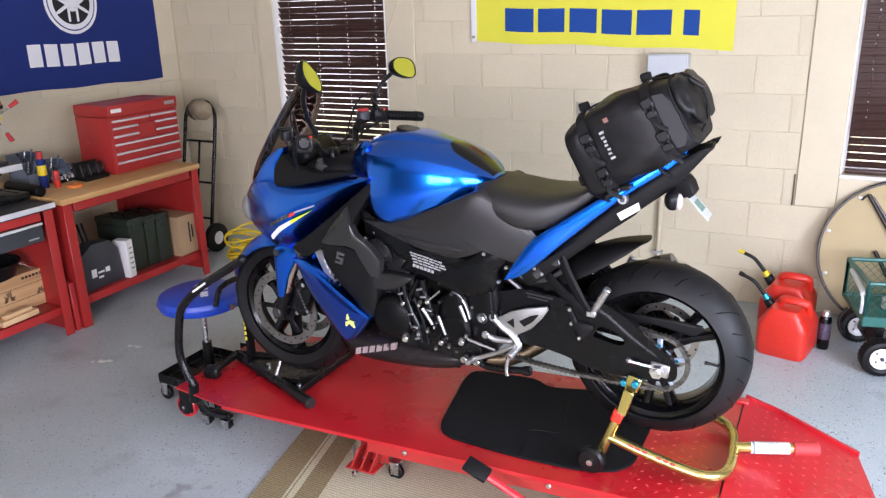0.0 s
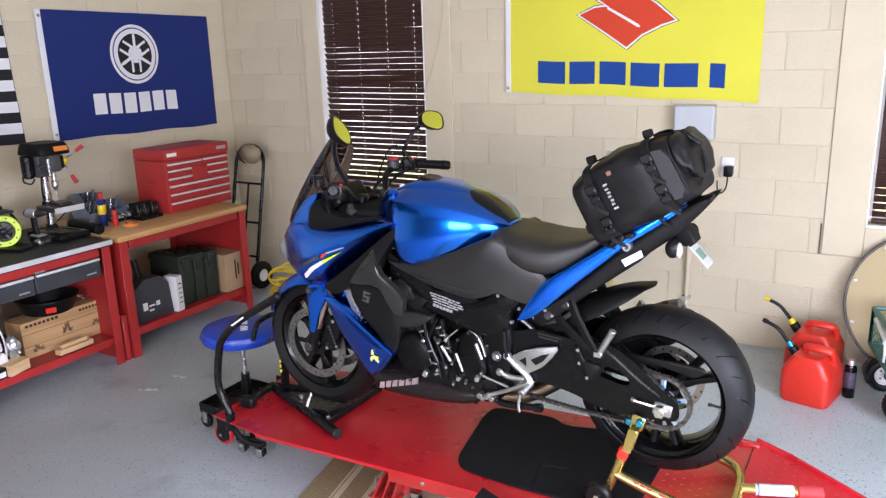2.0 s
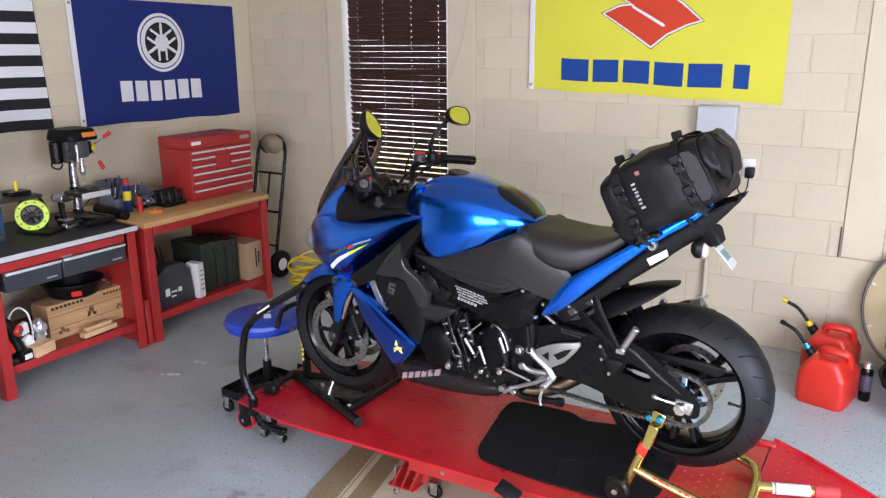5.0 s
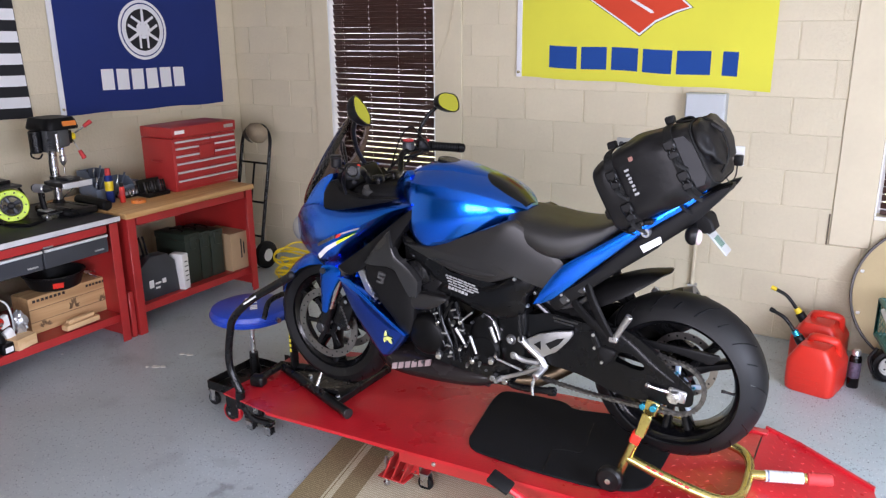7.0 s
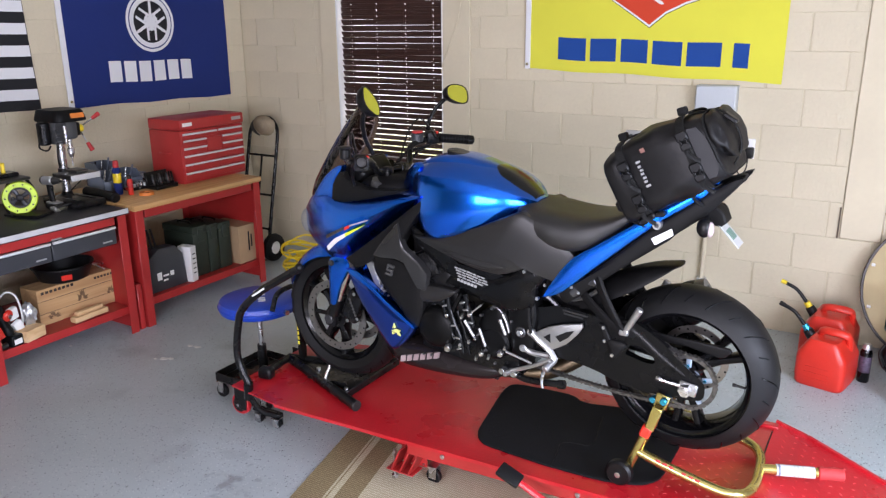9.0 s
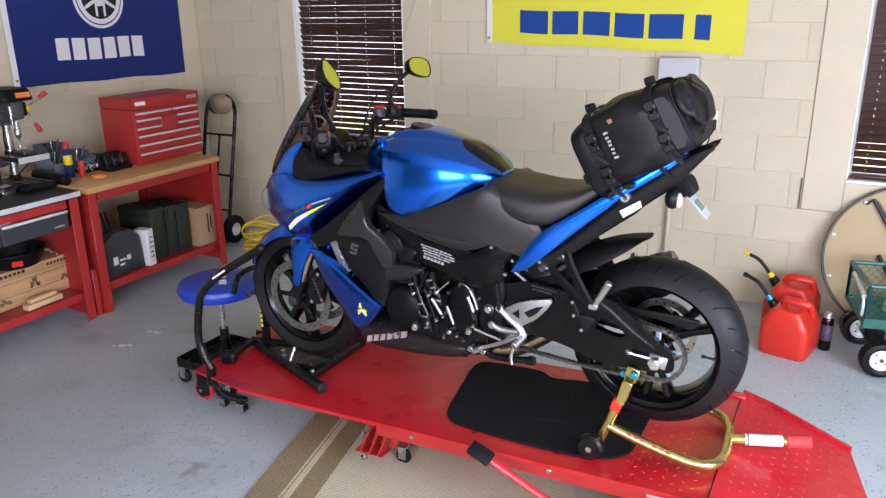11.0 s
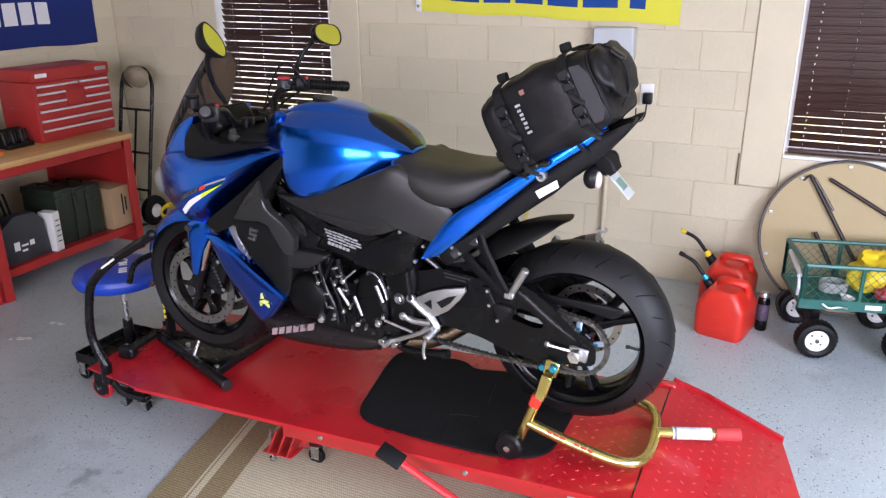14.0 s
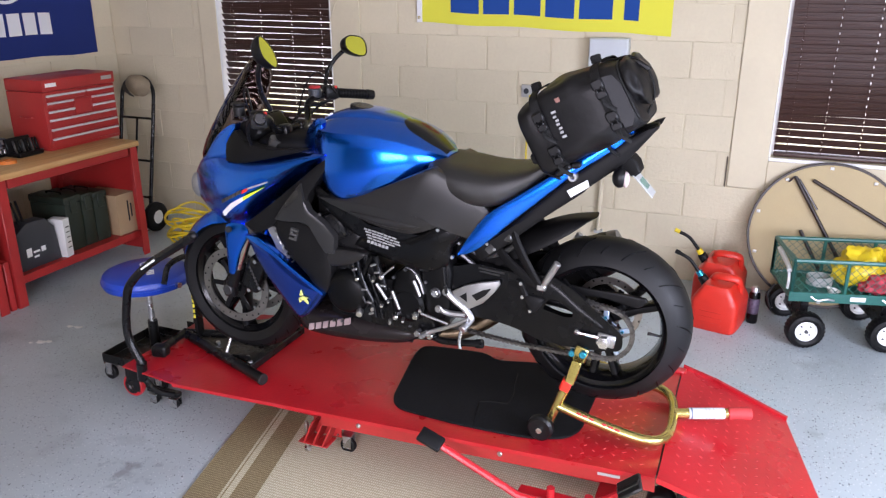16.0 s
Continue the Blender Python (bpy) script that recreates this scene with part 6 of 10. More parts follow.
def garden_cart():
    """A mesh-sided garden cart on four pneumatic wheels."""
    x0, x1, y0, y1, z0, z1 = 2.285, 3.03, -0.78, -0.42, 0.265, 0.455
    t = thing("garden_cart", "green steel mesh garden cart with white-hubbed rubber wheels", "cart", ((x0 + x1) / 2, (y0 + y1) / 2, 0))
    r = 0.011
    b = B()
    bar(b, x0, x1, y0, y1, z0 - 0.006, z0 + 0.002, 0.002)
    part("bed", b, "greenmetal", t)

    def wire_panel(p, du, dv, name):
        """A framed panel of crossed diagonal wires."""
        p, du, dv = Vector(p), Vector(du), Vector(dv)
        b = B()
        for a, c_ in ((p, p + du), (p + dv, p + du + dv)):
            cyl(b, a, c_, r, seg=8)
        n = max(1, round(du.length / 0.25))
        for i in range(n + 1):
            cyl(b, p + du * (i / n), p + du * (i / n) + dv, r * 0.85, seg=8)
        fr = part(name, b, "greenmetal", t)
        b = B()
        lu, lv = du.length, dv.length
        eu, ev = du.normalized(), dv.normalized()
        step, s = 0.040, -lv
        while s < lu:
            for sg in (1, -1):
                a0 = max(0, s)
                a1 = min(lu, s + lv)
                if a1 > a0:
                    v0, v1 = a0 - s, a1 - s
                    if sg < 0:
                        v0, v1 = lv - v0, lv - v1
                    cyl(b, p + eu * a0 + ev * v0, p + eu * a1 + ev * v1, 0.0014, seg=5)
            s += step
        m = part("wire_mesh", b, "greenmetal", fr)
        m["kind"] = "stuff"
    up = (0, 0, z1 - z0)
    wire_panel((x0, y0, z0), (x1 - x0, 0, 0), up, "side_panel")
    wire_panel((x0, y1, z0), (x1 - x0, 0, 0), up, "side_panel")
    wire_panel((x0, y0, z0), (0, y1 - y0, 0), up, "end_panel")
    wire_panel((x1, y0, z0), (0, y1 - y0, 0), up, "end_panel")
    b = B()
    bar(b, x0 - 0.012, x1 + 0.012, y0 - 0.012, y0 - 0.006, z0 - 0.02, z0 + 0.03, 0.003)
    part("side_rail", b, "greenmetal", t)
    for xx in (x0 + 0.14, x0 + 0.47):
        b = B()
        tube(b, [(xx - 0.05, y0 - 0.016, z0 + 0.012), (xx - 0.02, y0 - 0.026, z0 - 0.004), (xx + 0.02, y0 - 0.026, z0 + 0.004), (xx + 0.06, y0 - 0.016, z0 - 0.004)], 0.005, seg=8)
        part("latch", b, "silver", t)
    b = B()
    box(b, (x0 + 0.31, y0 - 0.0135, z0 + 0.006), (0.07, 0.002, 0.022))
    part("label", b, "label_white", t)
    for xx in (x0 + 0.09, x0 + 0.475):
        b = B()
        cyl(b, (xx, y0 - 0.0, 0.10), (xx, y1 + 0.02, 0.10), 0.010, seg=10)
        bar(b, xx - 0.02, xx + 0.02, y0 + 0.05, y1 - 0.05, 0.10, z0 - 0.006, 0.004)
        part("axle", b, "black_metal", t)
        for yy in (y0 - 0.005, y1 + 0.02):
            b = B()
            lathe(b, [(0.053, -0.03), (0.068, -0.038), (0.084, -0.034), (0.093, -0.014), (0.093, 0.014), (0.084, 0.034), (0.068, 0.038), (0.053, 0.03)], (xx, yy, 0.094), (0, 1, 0), 36, True)
            tyre = part("wheel", b, "rubber", t)
            for k in range(28):
                a = 2 * math.pi * k / 28
                b = B() if k == 0 else b
                box(b, (xx + math.cos(a) * 0.0918, yy, 0.094 + math.sin(a) * 0.0918), (0.0035, 0.046, 0.010), rot=(0, -math.degrees(a), 0), bevel=0.0015)
            part("tread", b, "rubber", tyre)
            b = B()
            lathe(b, [(0.0, -0.026), (0.018, -0.028), (0.022, -0.018), (0.042, -0.014), (0.050, -0.028), (0.056, -0.028), (0.056, 0.028), (0.0, 0.02)], (xx, yy, 0.094), (0, 1, 0), 32)
            hub = part("hub", b, "white", tyre)
            b = B()
            cyl(b, (xx, yy - 0.036, 0.094), (xx, yy - 0.026, 0.094), 0.009, seg=10)
            for k in range(4):
                a = math.pi / 4 + k * math.pi / 2
                cyl(b, (xx + 0.030 * math.cos(a), yy - 0.0195, 0.094 + 0.030 * math.sin(a)), (xx + 0.030 * math.cos(a), yy - 0.0145, 0.094 + 0.030 * math.sin(a)), 0.005, seg=8)
            part("hub_bolts", b, "dark_metal", hub)
    b = B()
    tube(b, [(x0 - 0.014, y1 - 0.13, z1 - 0.015), (x0 - 0.016, y0 + 0.05, z1 - 0.045), (x0 - 0.018, y0 + 0.015, z1 - 0.06)], 0.012, seg=8)
    tube(b, [(x0 - 0.018, y0 + 0.03, z1 - 0.045), (x0 - 0.020, y0 + 0.0, z1 - 0.10), (x0 - 0.018, y0 + 0.01, z1 - 0.15)], 0.007, seg=8)
    pieces("pull_handle", b, "alu_strip", t, "worn silver pull handle folded on the end panel")
    b = B()
    tube(b, [(x0 - 0.03, (y0 + y1) / 2, 0.12), (x0 - 0.05, (y0 + y1) / 2 + 0.02, 0.19), (x0 - 0.02, (y0 + y1) / 2 + 0.02, 0.25)], 0.009, seg=8)
    part("tow_bar", b, "black_metal", t)
    # what lies in the cart
    rnd = random.Random(5)

    def crumpled(name, mt, c, s, label, cat, seed):
        b = B()
        ball(b, (0, 0, 0), 1.0, 4)
        for v in b.verts:
            n1 = noise.noise(v.co * 1.7 + Vector((seed, 0, 0))) * 0.35 + noise.noise(v.co * 4.5 + Vector((0, seed, 0))) * 0.22 + abs(noise.noise(v.co * 8 + Vector((0, 0, seed)))) * 0.16
            v.co = Vector(c) + Vector((v.co.x * s[0], v.co.y * s[1], max(v.co.z, -0.6) * s[2])) * (1 + n1)
        lo = min(v.co.z for v in b.verts)
        bmesh.ops.translate(b, vec=(0, 0, z0 + 0.004 - lo), verts=b.verts)
        return solo(name, b, mt, label, cat, angle=60)
    inside = []
    inside.append(crumpled("plastic_bag", "yellow", (2.66, -0.60, 0.33), (0.11, 0.10, 0.12), "crumpled bright yellow plastic bag in the cart", "bag", 2.2))
    inside.append(crumpled("plastic_bag", "yellow", (2.84, -0.56, 0.33), (0.09, 0.08, 0.10), "crumpled bright yellow plastic bag in the cart", "bag", 5.2))
    inside.append(crumpled("red_net_bag", surface("red_white_print", (0.42, 0.03, 0.05), 0.6, var=0.9, scale=22, bump=0.3), (2.74, -0.70, 0.29), (0.10, 0.05, 0.055), "small red and white printed bag in the cart", "bag", 8.1))
    b = B()
    tube(b, [(2.47 + 0.06 * math.cos(a), -0.60 + 0.05 * math.sin(a), z0 + 0.010 + 0.008 * k) for k in range(6) for a in [2 * math.pi * i / 10 for i in range(10)]], 0.0045, seg=6, n=2)
    inside.append(solo("wire_coil", b, "galv", "coil of pale grey cable lying in the cart", "cable"))
    b = B()
    lathe(b, [(0.0, 0), (0.020, 0.0), (0.032, 0.018), (0.034, 0.018), (0.022, -0.004), (0.0, -0.004)], (2.50, -0.72, z0 + 0.008), (0.2, 0, 1), 24)
    inside.append(solo("white_bowl", b, "label_white", "small white plastic lid lying in the cart", "lid"))
    # the cart stands a little askew to the wall
    turn_ = Matrix.Translation((2.276, -0.735, 0)) @ Matrix.Rotation(radians(14), 4, "Z") @ Matrix.Translation((-x0, -y0, 0))
    for ob in [t] + inside:
        ob.matrix_world = turn_ @ (WM[ob] if ob in WM else ob.matrix_world)


folding_table()
garden_cart()
b = B()
tube(b, [(2.93, -0.11, 0.75), (2.96, -0.12, 0.58), (2.90, -0.13, 0.45), (2.97, -0.13, 0.3), (2.93, -0.14, 0.1), (2.90, -0.15, 0.019), (2.80, -0.15, 0.018)], 0.018, seg=10)
solo("black_hose", b, "black", "thick black hose hanging by the table", "hose")


# ---- the lift, and what stands on and by it ----
YC = -2.30                              # the motorcycle's middle plane
DZ = lambda x: 0.268 + 0.0365 * x       # the deck's upper face
TILT = -math.degrees(math.atan(0.0365))
DY0, DY1, DX0, DX1 = -2.592, -1.90, -0.27, 1.865


def deck_bar(b, x0, x1, y0, y1, lo, hi, bevel=0.0):
    """A bar that lies along the sloping deck, lo and hi over its face."""
    vs = [[bmv for bmv in ((x, y, DZ(x) + h) for x, y in ((x0, y0), (x1, y0), (x1, y1), (x0, y1)))] for h in (lo, hi)]
    k = bmesh.new()
    a, c = ([k.verts.new(p) for p in ring] for ring in vs)
    k.faces.new(a[::-1])
    k.faces.new(c)
    ring_faces(k, a, c)
    if bevel:
        bmesh.ops.bevel(k, geom=list(k.edges), offset=bevel, segments=1, profile=0.5, affect="EDGES", clamp_overlap=True)
    idx = {v: b.verts.new(v.co) for v in k.verts}
    for f in k.faces:
        b.faces.new([idx[v] for v in f.verts])
    k.free()
    return b


def caster(t, x, y, wheel_mat="rubber", r=0.032):
    b = B()
    bar(b, x - 0.022, x + 0.022, y - 0.022, y + 0.022, 2 * r + 0.012, 2 * r + 0.018, 0.002)
    for s in (-1, 1):
        bar(b, x - 0.014, x + 0.020, y + s * 0.017 - 0.002, y + s * 0.017 + 0.002, r - 0.006, 2 * r + 0.012)
    part("caster_fork", b, "steel", t)
    b = B()
    lathe(b, [(0.0, -0.012), (r - 0.004, -0.012), (r, -0.008), (r, 0.008), (r - 0.004, 0.012), (0.0, 0.012)], (x, y, r), (0, 1, 0), 22)
    part("caster_wheel", b, wheel_mat, t)


def lift():
    t = thing("motorcycle_lift", "red steel diamond-plate motorcycle lift table", "lift", (0.8, -2.25, 0))
    b = B()
    k = [(DX0, DY0 + 0.05), (DX0 + 0.30, DY0), (DX1, DY0), (DX1, DY1), (DX0 + 0.30, DY1), (DX0, DY1 - 0.05)]
    lo = [b.verts.new((x, y, DZ(x) - 0.006)) for x, y in k]
    hi = [b.verts.new((x, y, DZ(x))) for x, y in k]
    b.faces.new(lo[::-1])
    b.faces.new(hi)
    ring_faces(b, lo, hi)
    deck = part("deck", b, "red", t)
    # raised tread lines on the rear of the deck
    rnd = random.Random(9)
    b = B()
    for i in range(22):
        for j in range(14):
            x, y = 1.60 + i * 0.031, DY0 + 0.03 + j * 0.047 + (0.023 if i % 2 else 0)
            if x < DX1 - 0.02 and y < DY1 - 0.02:
                box(b, (x, y, DZ(x) + 0.0006), (0.0115, 0.0034, 0.0020), rot=(0, TILT, 42 if i % 2 else -42), bevel=0.0008)
    tr = part("tread", b, "red_tread", deck)
    tr["kind"] = "stuff"
    for y0, y1 in ((DY0 - 0.003, DY0), (DY1, DY1 + 0.003)):
        b = B()
        deck_bar(b, DX0 + 0.30, DX1, y0, y1, -0.014, -0.0005)
        part("folded_lip", b, "red", deck)
    # skirts under the lip: darker red holds the shade that falls there
    for y0, y1 in ((DY0 + 0.014, DY0 + 0.018), (DY1 - 0.018, DY1 - 0.014)):
        b = B()
        deck_bar(b, 0.69, DX1, y0, y1, -0.064, -0.0065)
        sk = part("side_skirt", b, "red_worn_and_shaded", t)
        if y0 < -2.5:
            for x in (0.845, 1.37):
                b = B()
                cyl(b, (x, y0, DZ(x) - 0.034), (x, y0 - 0.008, DZ(x) - 0.034), 0.009, seg=12, bevel=0.002)
                part("bolt", b, "steel", sk)
            b = B()
            deck_bar(b, 1.69, 1.76, y0 - 0.0015, y0 - 0.0005, -0.040, -0.030)
            part("label_bar", b, "galv", sk)
    for y in (DY0 + 0.30, DY1 - 0.22):
        b = B()
        bar(b, 0.2, 1.75, y, y + 0.04, 0.05, 0.11, 0.004)
        part("base_rail", b, "red", t)
        b = B()
        plate(b, [(0.35, 0.08), (0.42, 0.07), (1.55, 0.27), (1.5, 0.30)], y + 0.05, y + 0.062)
        part("scissor_arm", b, "red", t)
        b = B()
        plate(b, [(1.55, 0.08), (1.62, 0.08), (0.55, 0.27), (0.45, 0.26)], y + 0.07, y + 0.082)
        part("scissor_arm", b, "red", t)
    for x in (0.66, 1.70):
        b = B()
        bar(b, x - 0.03, x + 0.03, DY0 + (0.24 if x < 1 else 0.12), DY1 - 0.01, 0.085, 0.125, 0.004)
        part("cross_member", b, "red", t)
        for y in (DY0 + 0.20, DY1 - 0.14):
            caster(t, x + 0.03, y)
    # bracket under the deck, in the same darkened red as the skirt
    b = B()
    for k in range(3):
        box(b, (0.600 + k * 0.040, DY0 + 0.095, 0.150), (0.007, 0.075, 0.105), rot=(0, 24, 0), bevel=0.002)
    box(b, (0.640, DY0 + 0.136, 0.140), (0.12, 0.006, 0.070), bevel=0.002)
    box(b, (0.617, DY0 + 0.095, 0.100), (0.125, 0.075, 0.006), bevel=0.002)
    br = part("caster_bracket", b, "red_worn_and_shaded", t)
    b = B()
    for k in range(3):
        for q in (0.108, 0.165):
            cyl(b, (0.618 + k * 0.034, DY0 + 0.134, q + 0.01), (0.618 + k * 0.034, DY0 + 0.128, q + 0.01), 0.0045, seg=8)
    pieces("bracket_bolt", b, "steel", br)
    b = B()
    cyl(b, (0.575, DY0 + 0.09, 0.06), (0.575, DY0 + 0.09, 0.175), 0.0055, seg=10)
    cyl(b, (0.575, DY0 + 0.09, 0.150), (0.575, DY0 + 0.09, 0.162), 0.010, seg=6)
    cyl(b, (0.575, DY0 + 0.09, 0.050), (0.575, DY0 + 0.09, 0.062), 0.013, seg=12)
    part("levelling_bolt", b, "steel", br)
    # hinge line and the ramp
    b = B()
    cyl(b, (DX1 + 0.003, DY0 + 0.01, DZ(DX1) - 0.007), (DX1 + 0.003, DY1 - 0.01, DZ(DX1) - 0.007), 0.005, seg=10)
    part("hinge", b, "dark_metal", t)
    ze = 0.225
    zr = DZ(DX1)
    zp = lambda x: zr + (ze - zr) * (x - DX1 - 0.016) / 0.46
    ra = [(x, y, zp(x)) for x, y in ((DX1 + 0.006, DY0 - 0.01), (2.402, -2.62), (2.247, -1.945), (1.982, DY1 + 0.035), (DX1 + 0.006, DY1 + 0.045))]
    b = B()
    hi = [b.verts.new(p) for p in ra]
    lo = [b.verts.new((x, y, z - 0.005)) for x, y, z in ra]
    b.faces.new(hi)
    b.faces.new(lo[::-1])
    ring_faces(b, lo, hi)
    ramp = part("ramp", b, "red", t)
    slope = (ze - zr) / 0.46
    b = B()
    for i in range(13):
        for j in range(16):
            x, y = DX1 + 0.05 + i * 0.034, DY0 + 0.02 + j * 0.044 + (0.022 if i % 2 else 0)
            far = -1.86 if x < 2.0 else -1.87 - (x - 2.0) * 0.32
            near_ok = y > DY0 + 0.02
            end = 2.247 + (y + 1.945) * -0.23
            if y < far - 0.02 and x < end - 0.03 and near_ok:
                zz = zp(x)
                box(b, (x, y, zz + 0.0012), (0.0115, 0.0034, 0.0022), rot=(0, -math.degrees(math.atan(slope)), 42 if i % 2 else -42), bevel=0.0012)
    rt = part("tread", b, "red_tread", ramp)
    rt["kind"] = "stuff"
    for p, q in ((ra[2], ra[3]), (ra[3], ra[4]), (ra[0], ra[1])):
        b = B()
        p, q = Vector(p), Vector(q)
        d = (q - p).normalized()
        u = Vector((0, 0, 1))
        ring = lambda c: [c - u * 0.006, c - u * 0.006 + d.cross(u) * 0.014, c + u * 0.012 + d.cross(u) * 0.014, c + u * 0.012]
        loft(b, [ring(p), ring(q)])
        part("ramp_edge", b, "red", ramp)
    b = B()
    bar(b, 1.93, 1.95, DY0 + 0.05, DY0 + 0.30, 0.0, 0.26, 0.003)
    bar(b, 1.92, 2.02, DY0 + 0.05, DY0 + 0.30, 0.0, 0.006, 0.002)
    part("ramp_support", b, "black_metal", t)
    b = B()
    lathe(b, [(0.0, -0.03), (0.042, -0.03), (0.047, -0.02), (0.047, 0.02), (0.042, 0.03), (0.0, 0.03)], (1.885, -2.52, 0.20), (0, 1, 0), 26)
    w = part("rear_wheel", b, "rubber", t)
    b = B()
    lathe(b, [(0.0, -0.034), (0.018, -0.034), (0.02, -0.028), (0.0, -0.028)], (1.885, -2.52, 0.20), (0, 1, 0), 16)
    part("hub", b, "red", w)
    # pump with its two pedals
    for x in (1.56, 1.68):
        b = B()
        cyl(b, (x, -2.645, 0.02), (x, -2.645, 0.25), 0.013, seg=12)
        part("pump_post", b, "red", t)
    b = B()
    bar(b, 1.45, 1.70, -2.665, -2.60, 0.175, 0.205, 0.004)
    bar(b, 1.50, 1.72, -2.66, -2.56, 0.0, 0.03, 0.004)
    pieces("pump_bracket", b, "red", t)
    b = B()
    tube(b, [(1.56, -2.66, 0.20), (1.47, -2.665, 0.205), (1.42, -2.665, 0.225), (1.20, -2.665, 0.322)], 0.0125, seg=8, n=2)
    pd = part("pump_pedal", b, "red", t)
    b = B()
    box(b, (1.160, -2.665, 0.339), (0.084, 0.056, 0.016), rot=(18, 22, 0), bevel=0.005, seg=2)
    part("rubber_pad", b, "rubber", pd)
    b = B()
    tube(b, [(1.66, -2.655, 0.22), (1.73, -2.66, 0.262), (1.775, -2.66, 0.30)], 0.012, seg=8, n=2)
    pd = part("release_pedal", b, "red", t)
    b = B()
    box(b, (1.80, -2.66, 0.330), (0.085, 0.06, 0.014), rot=(25, -42, 0), bevel=0.004)
    for k in range(5):
        box(b, (1.797, -2.684 + k * 0.011, 0.341 - 0.001 * k), (0.075, 0.004, 0.006), rot=(25, -42, 0))
    part("ribbed_pad", b, "grey_plastic", pd)
    # curved push handle and wheels at the front corner
    b = B()
    tube(b, [(0.17, -2.545, 0.872), (0.06, -2.55, 0.805), (-0.05, -2.55, 0.735), (-0.155, -2.55, 0.640), (-0.186, -2.55, 0.560), (-0.205, -2.55, 0.46), (-0.200, -2.55, 0.390), (-0.160, -2.55, 0.310), (-0.155, -2.55, 0.295)], 0.0165, seg=12)
    h = part("push_handle", b, "black_metal", t, "black bent tube handle")
    b = B()
    tube(b, [(0.0, -2.5665, 0.768), (-0.07, -2.5665, 0.722)], 0.004, seg=8, n=1)
    part("label_strip", b, "label_white", h)
    b = B()
    ball(b, (0.175, -2.545, 0.878), 0.018, 2)
    part("knob", b, "black", h)
    b = B()
    cyl(b, (-0.17, -2.54, 0.22), (-0.155, -2.55, 0.30), 0.021, seg=10)
    part("socket", b, "black_metal", h)
    for x, y in ((-0.315, -2.45), (-0.315, -2.05)):
        b = B()
        lathe(b, [(0.0, -0.012), (0.047, -0.014), (0.052, -0.008), (0.052, 0.008), (0.047, 0.014), (0.0, 0.012)], (x, y, 0.118), (0, 1, 0), 26)
        w = part("front_wheel", b, "red", t)
        b = B()
        lathe(b, [(0.0, -0.018), (0.036, -0.018), (0.036, 0.018), (0.0, 0.018)], (x, y, 0.118), (0, 1, 0), 20)
        part("hub", b, "black", w)
        b = B()
        bolt_y = y - 0.019
        cyl(b, (x, bolt_y, 0.118), (x, bolt_y - 0.008, 0.118), 0.008, seg=8)
        part("hub_bolt", b, "steel", w)
        b = B()
        bar(b, x - 0.02, x + 0.05, y - 0.025, y - 0.019, 0.10, 0.25, 0.003)
        bar(b, x - 0.02, x + 0.05, y + 0.019, y + 0.025, 0.10, 0.25, 0.003)
        part("wheel_fork", b, "black_metal", t)
    b = B()
    tube(b, [(-0.225, -2.49, 0.20), (-0.19, -2.46, 0.12), (-0.15, -2.40, 0.075)], 0.014, seg=8)
    bar(b, -0.30, -0.13, -2.405, -2.375, 0.062, 0.085, 0.004)
    part("steering_bar", b, "black_metal", t)
    for x in (-0.275, -0.165):
        caster(t, x, -2.385, "rubber", 0.018)
    # fence-like stop at the deck's far rear corner
    b = B()
    bar(b, DX1 - 0.06, DX1 + 0.02, DY1 + 0.004, DY1 + 0.04, zr - 0.05, zr + 0.010, 0.004)
    part("corner_stop", b, "red", t)


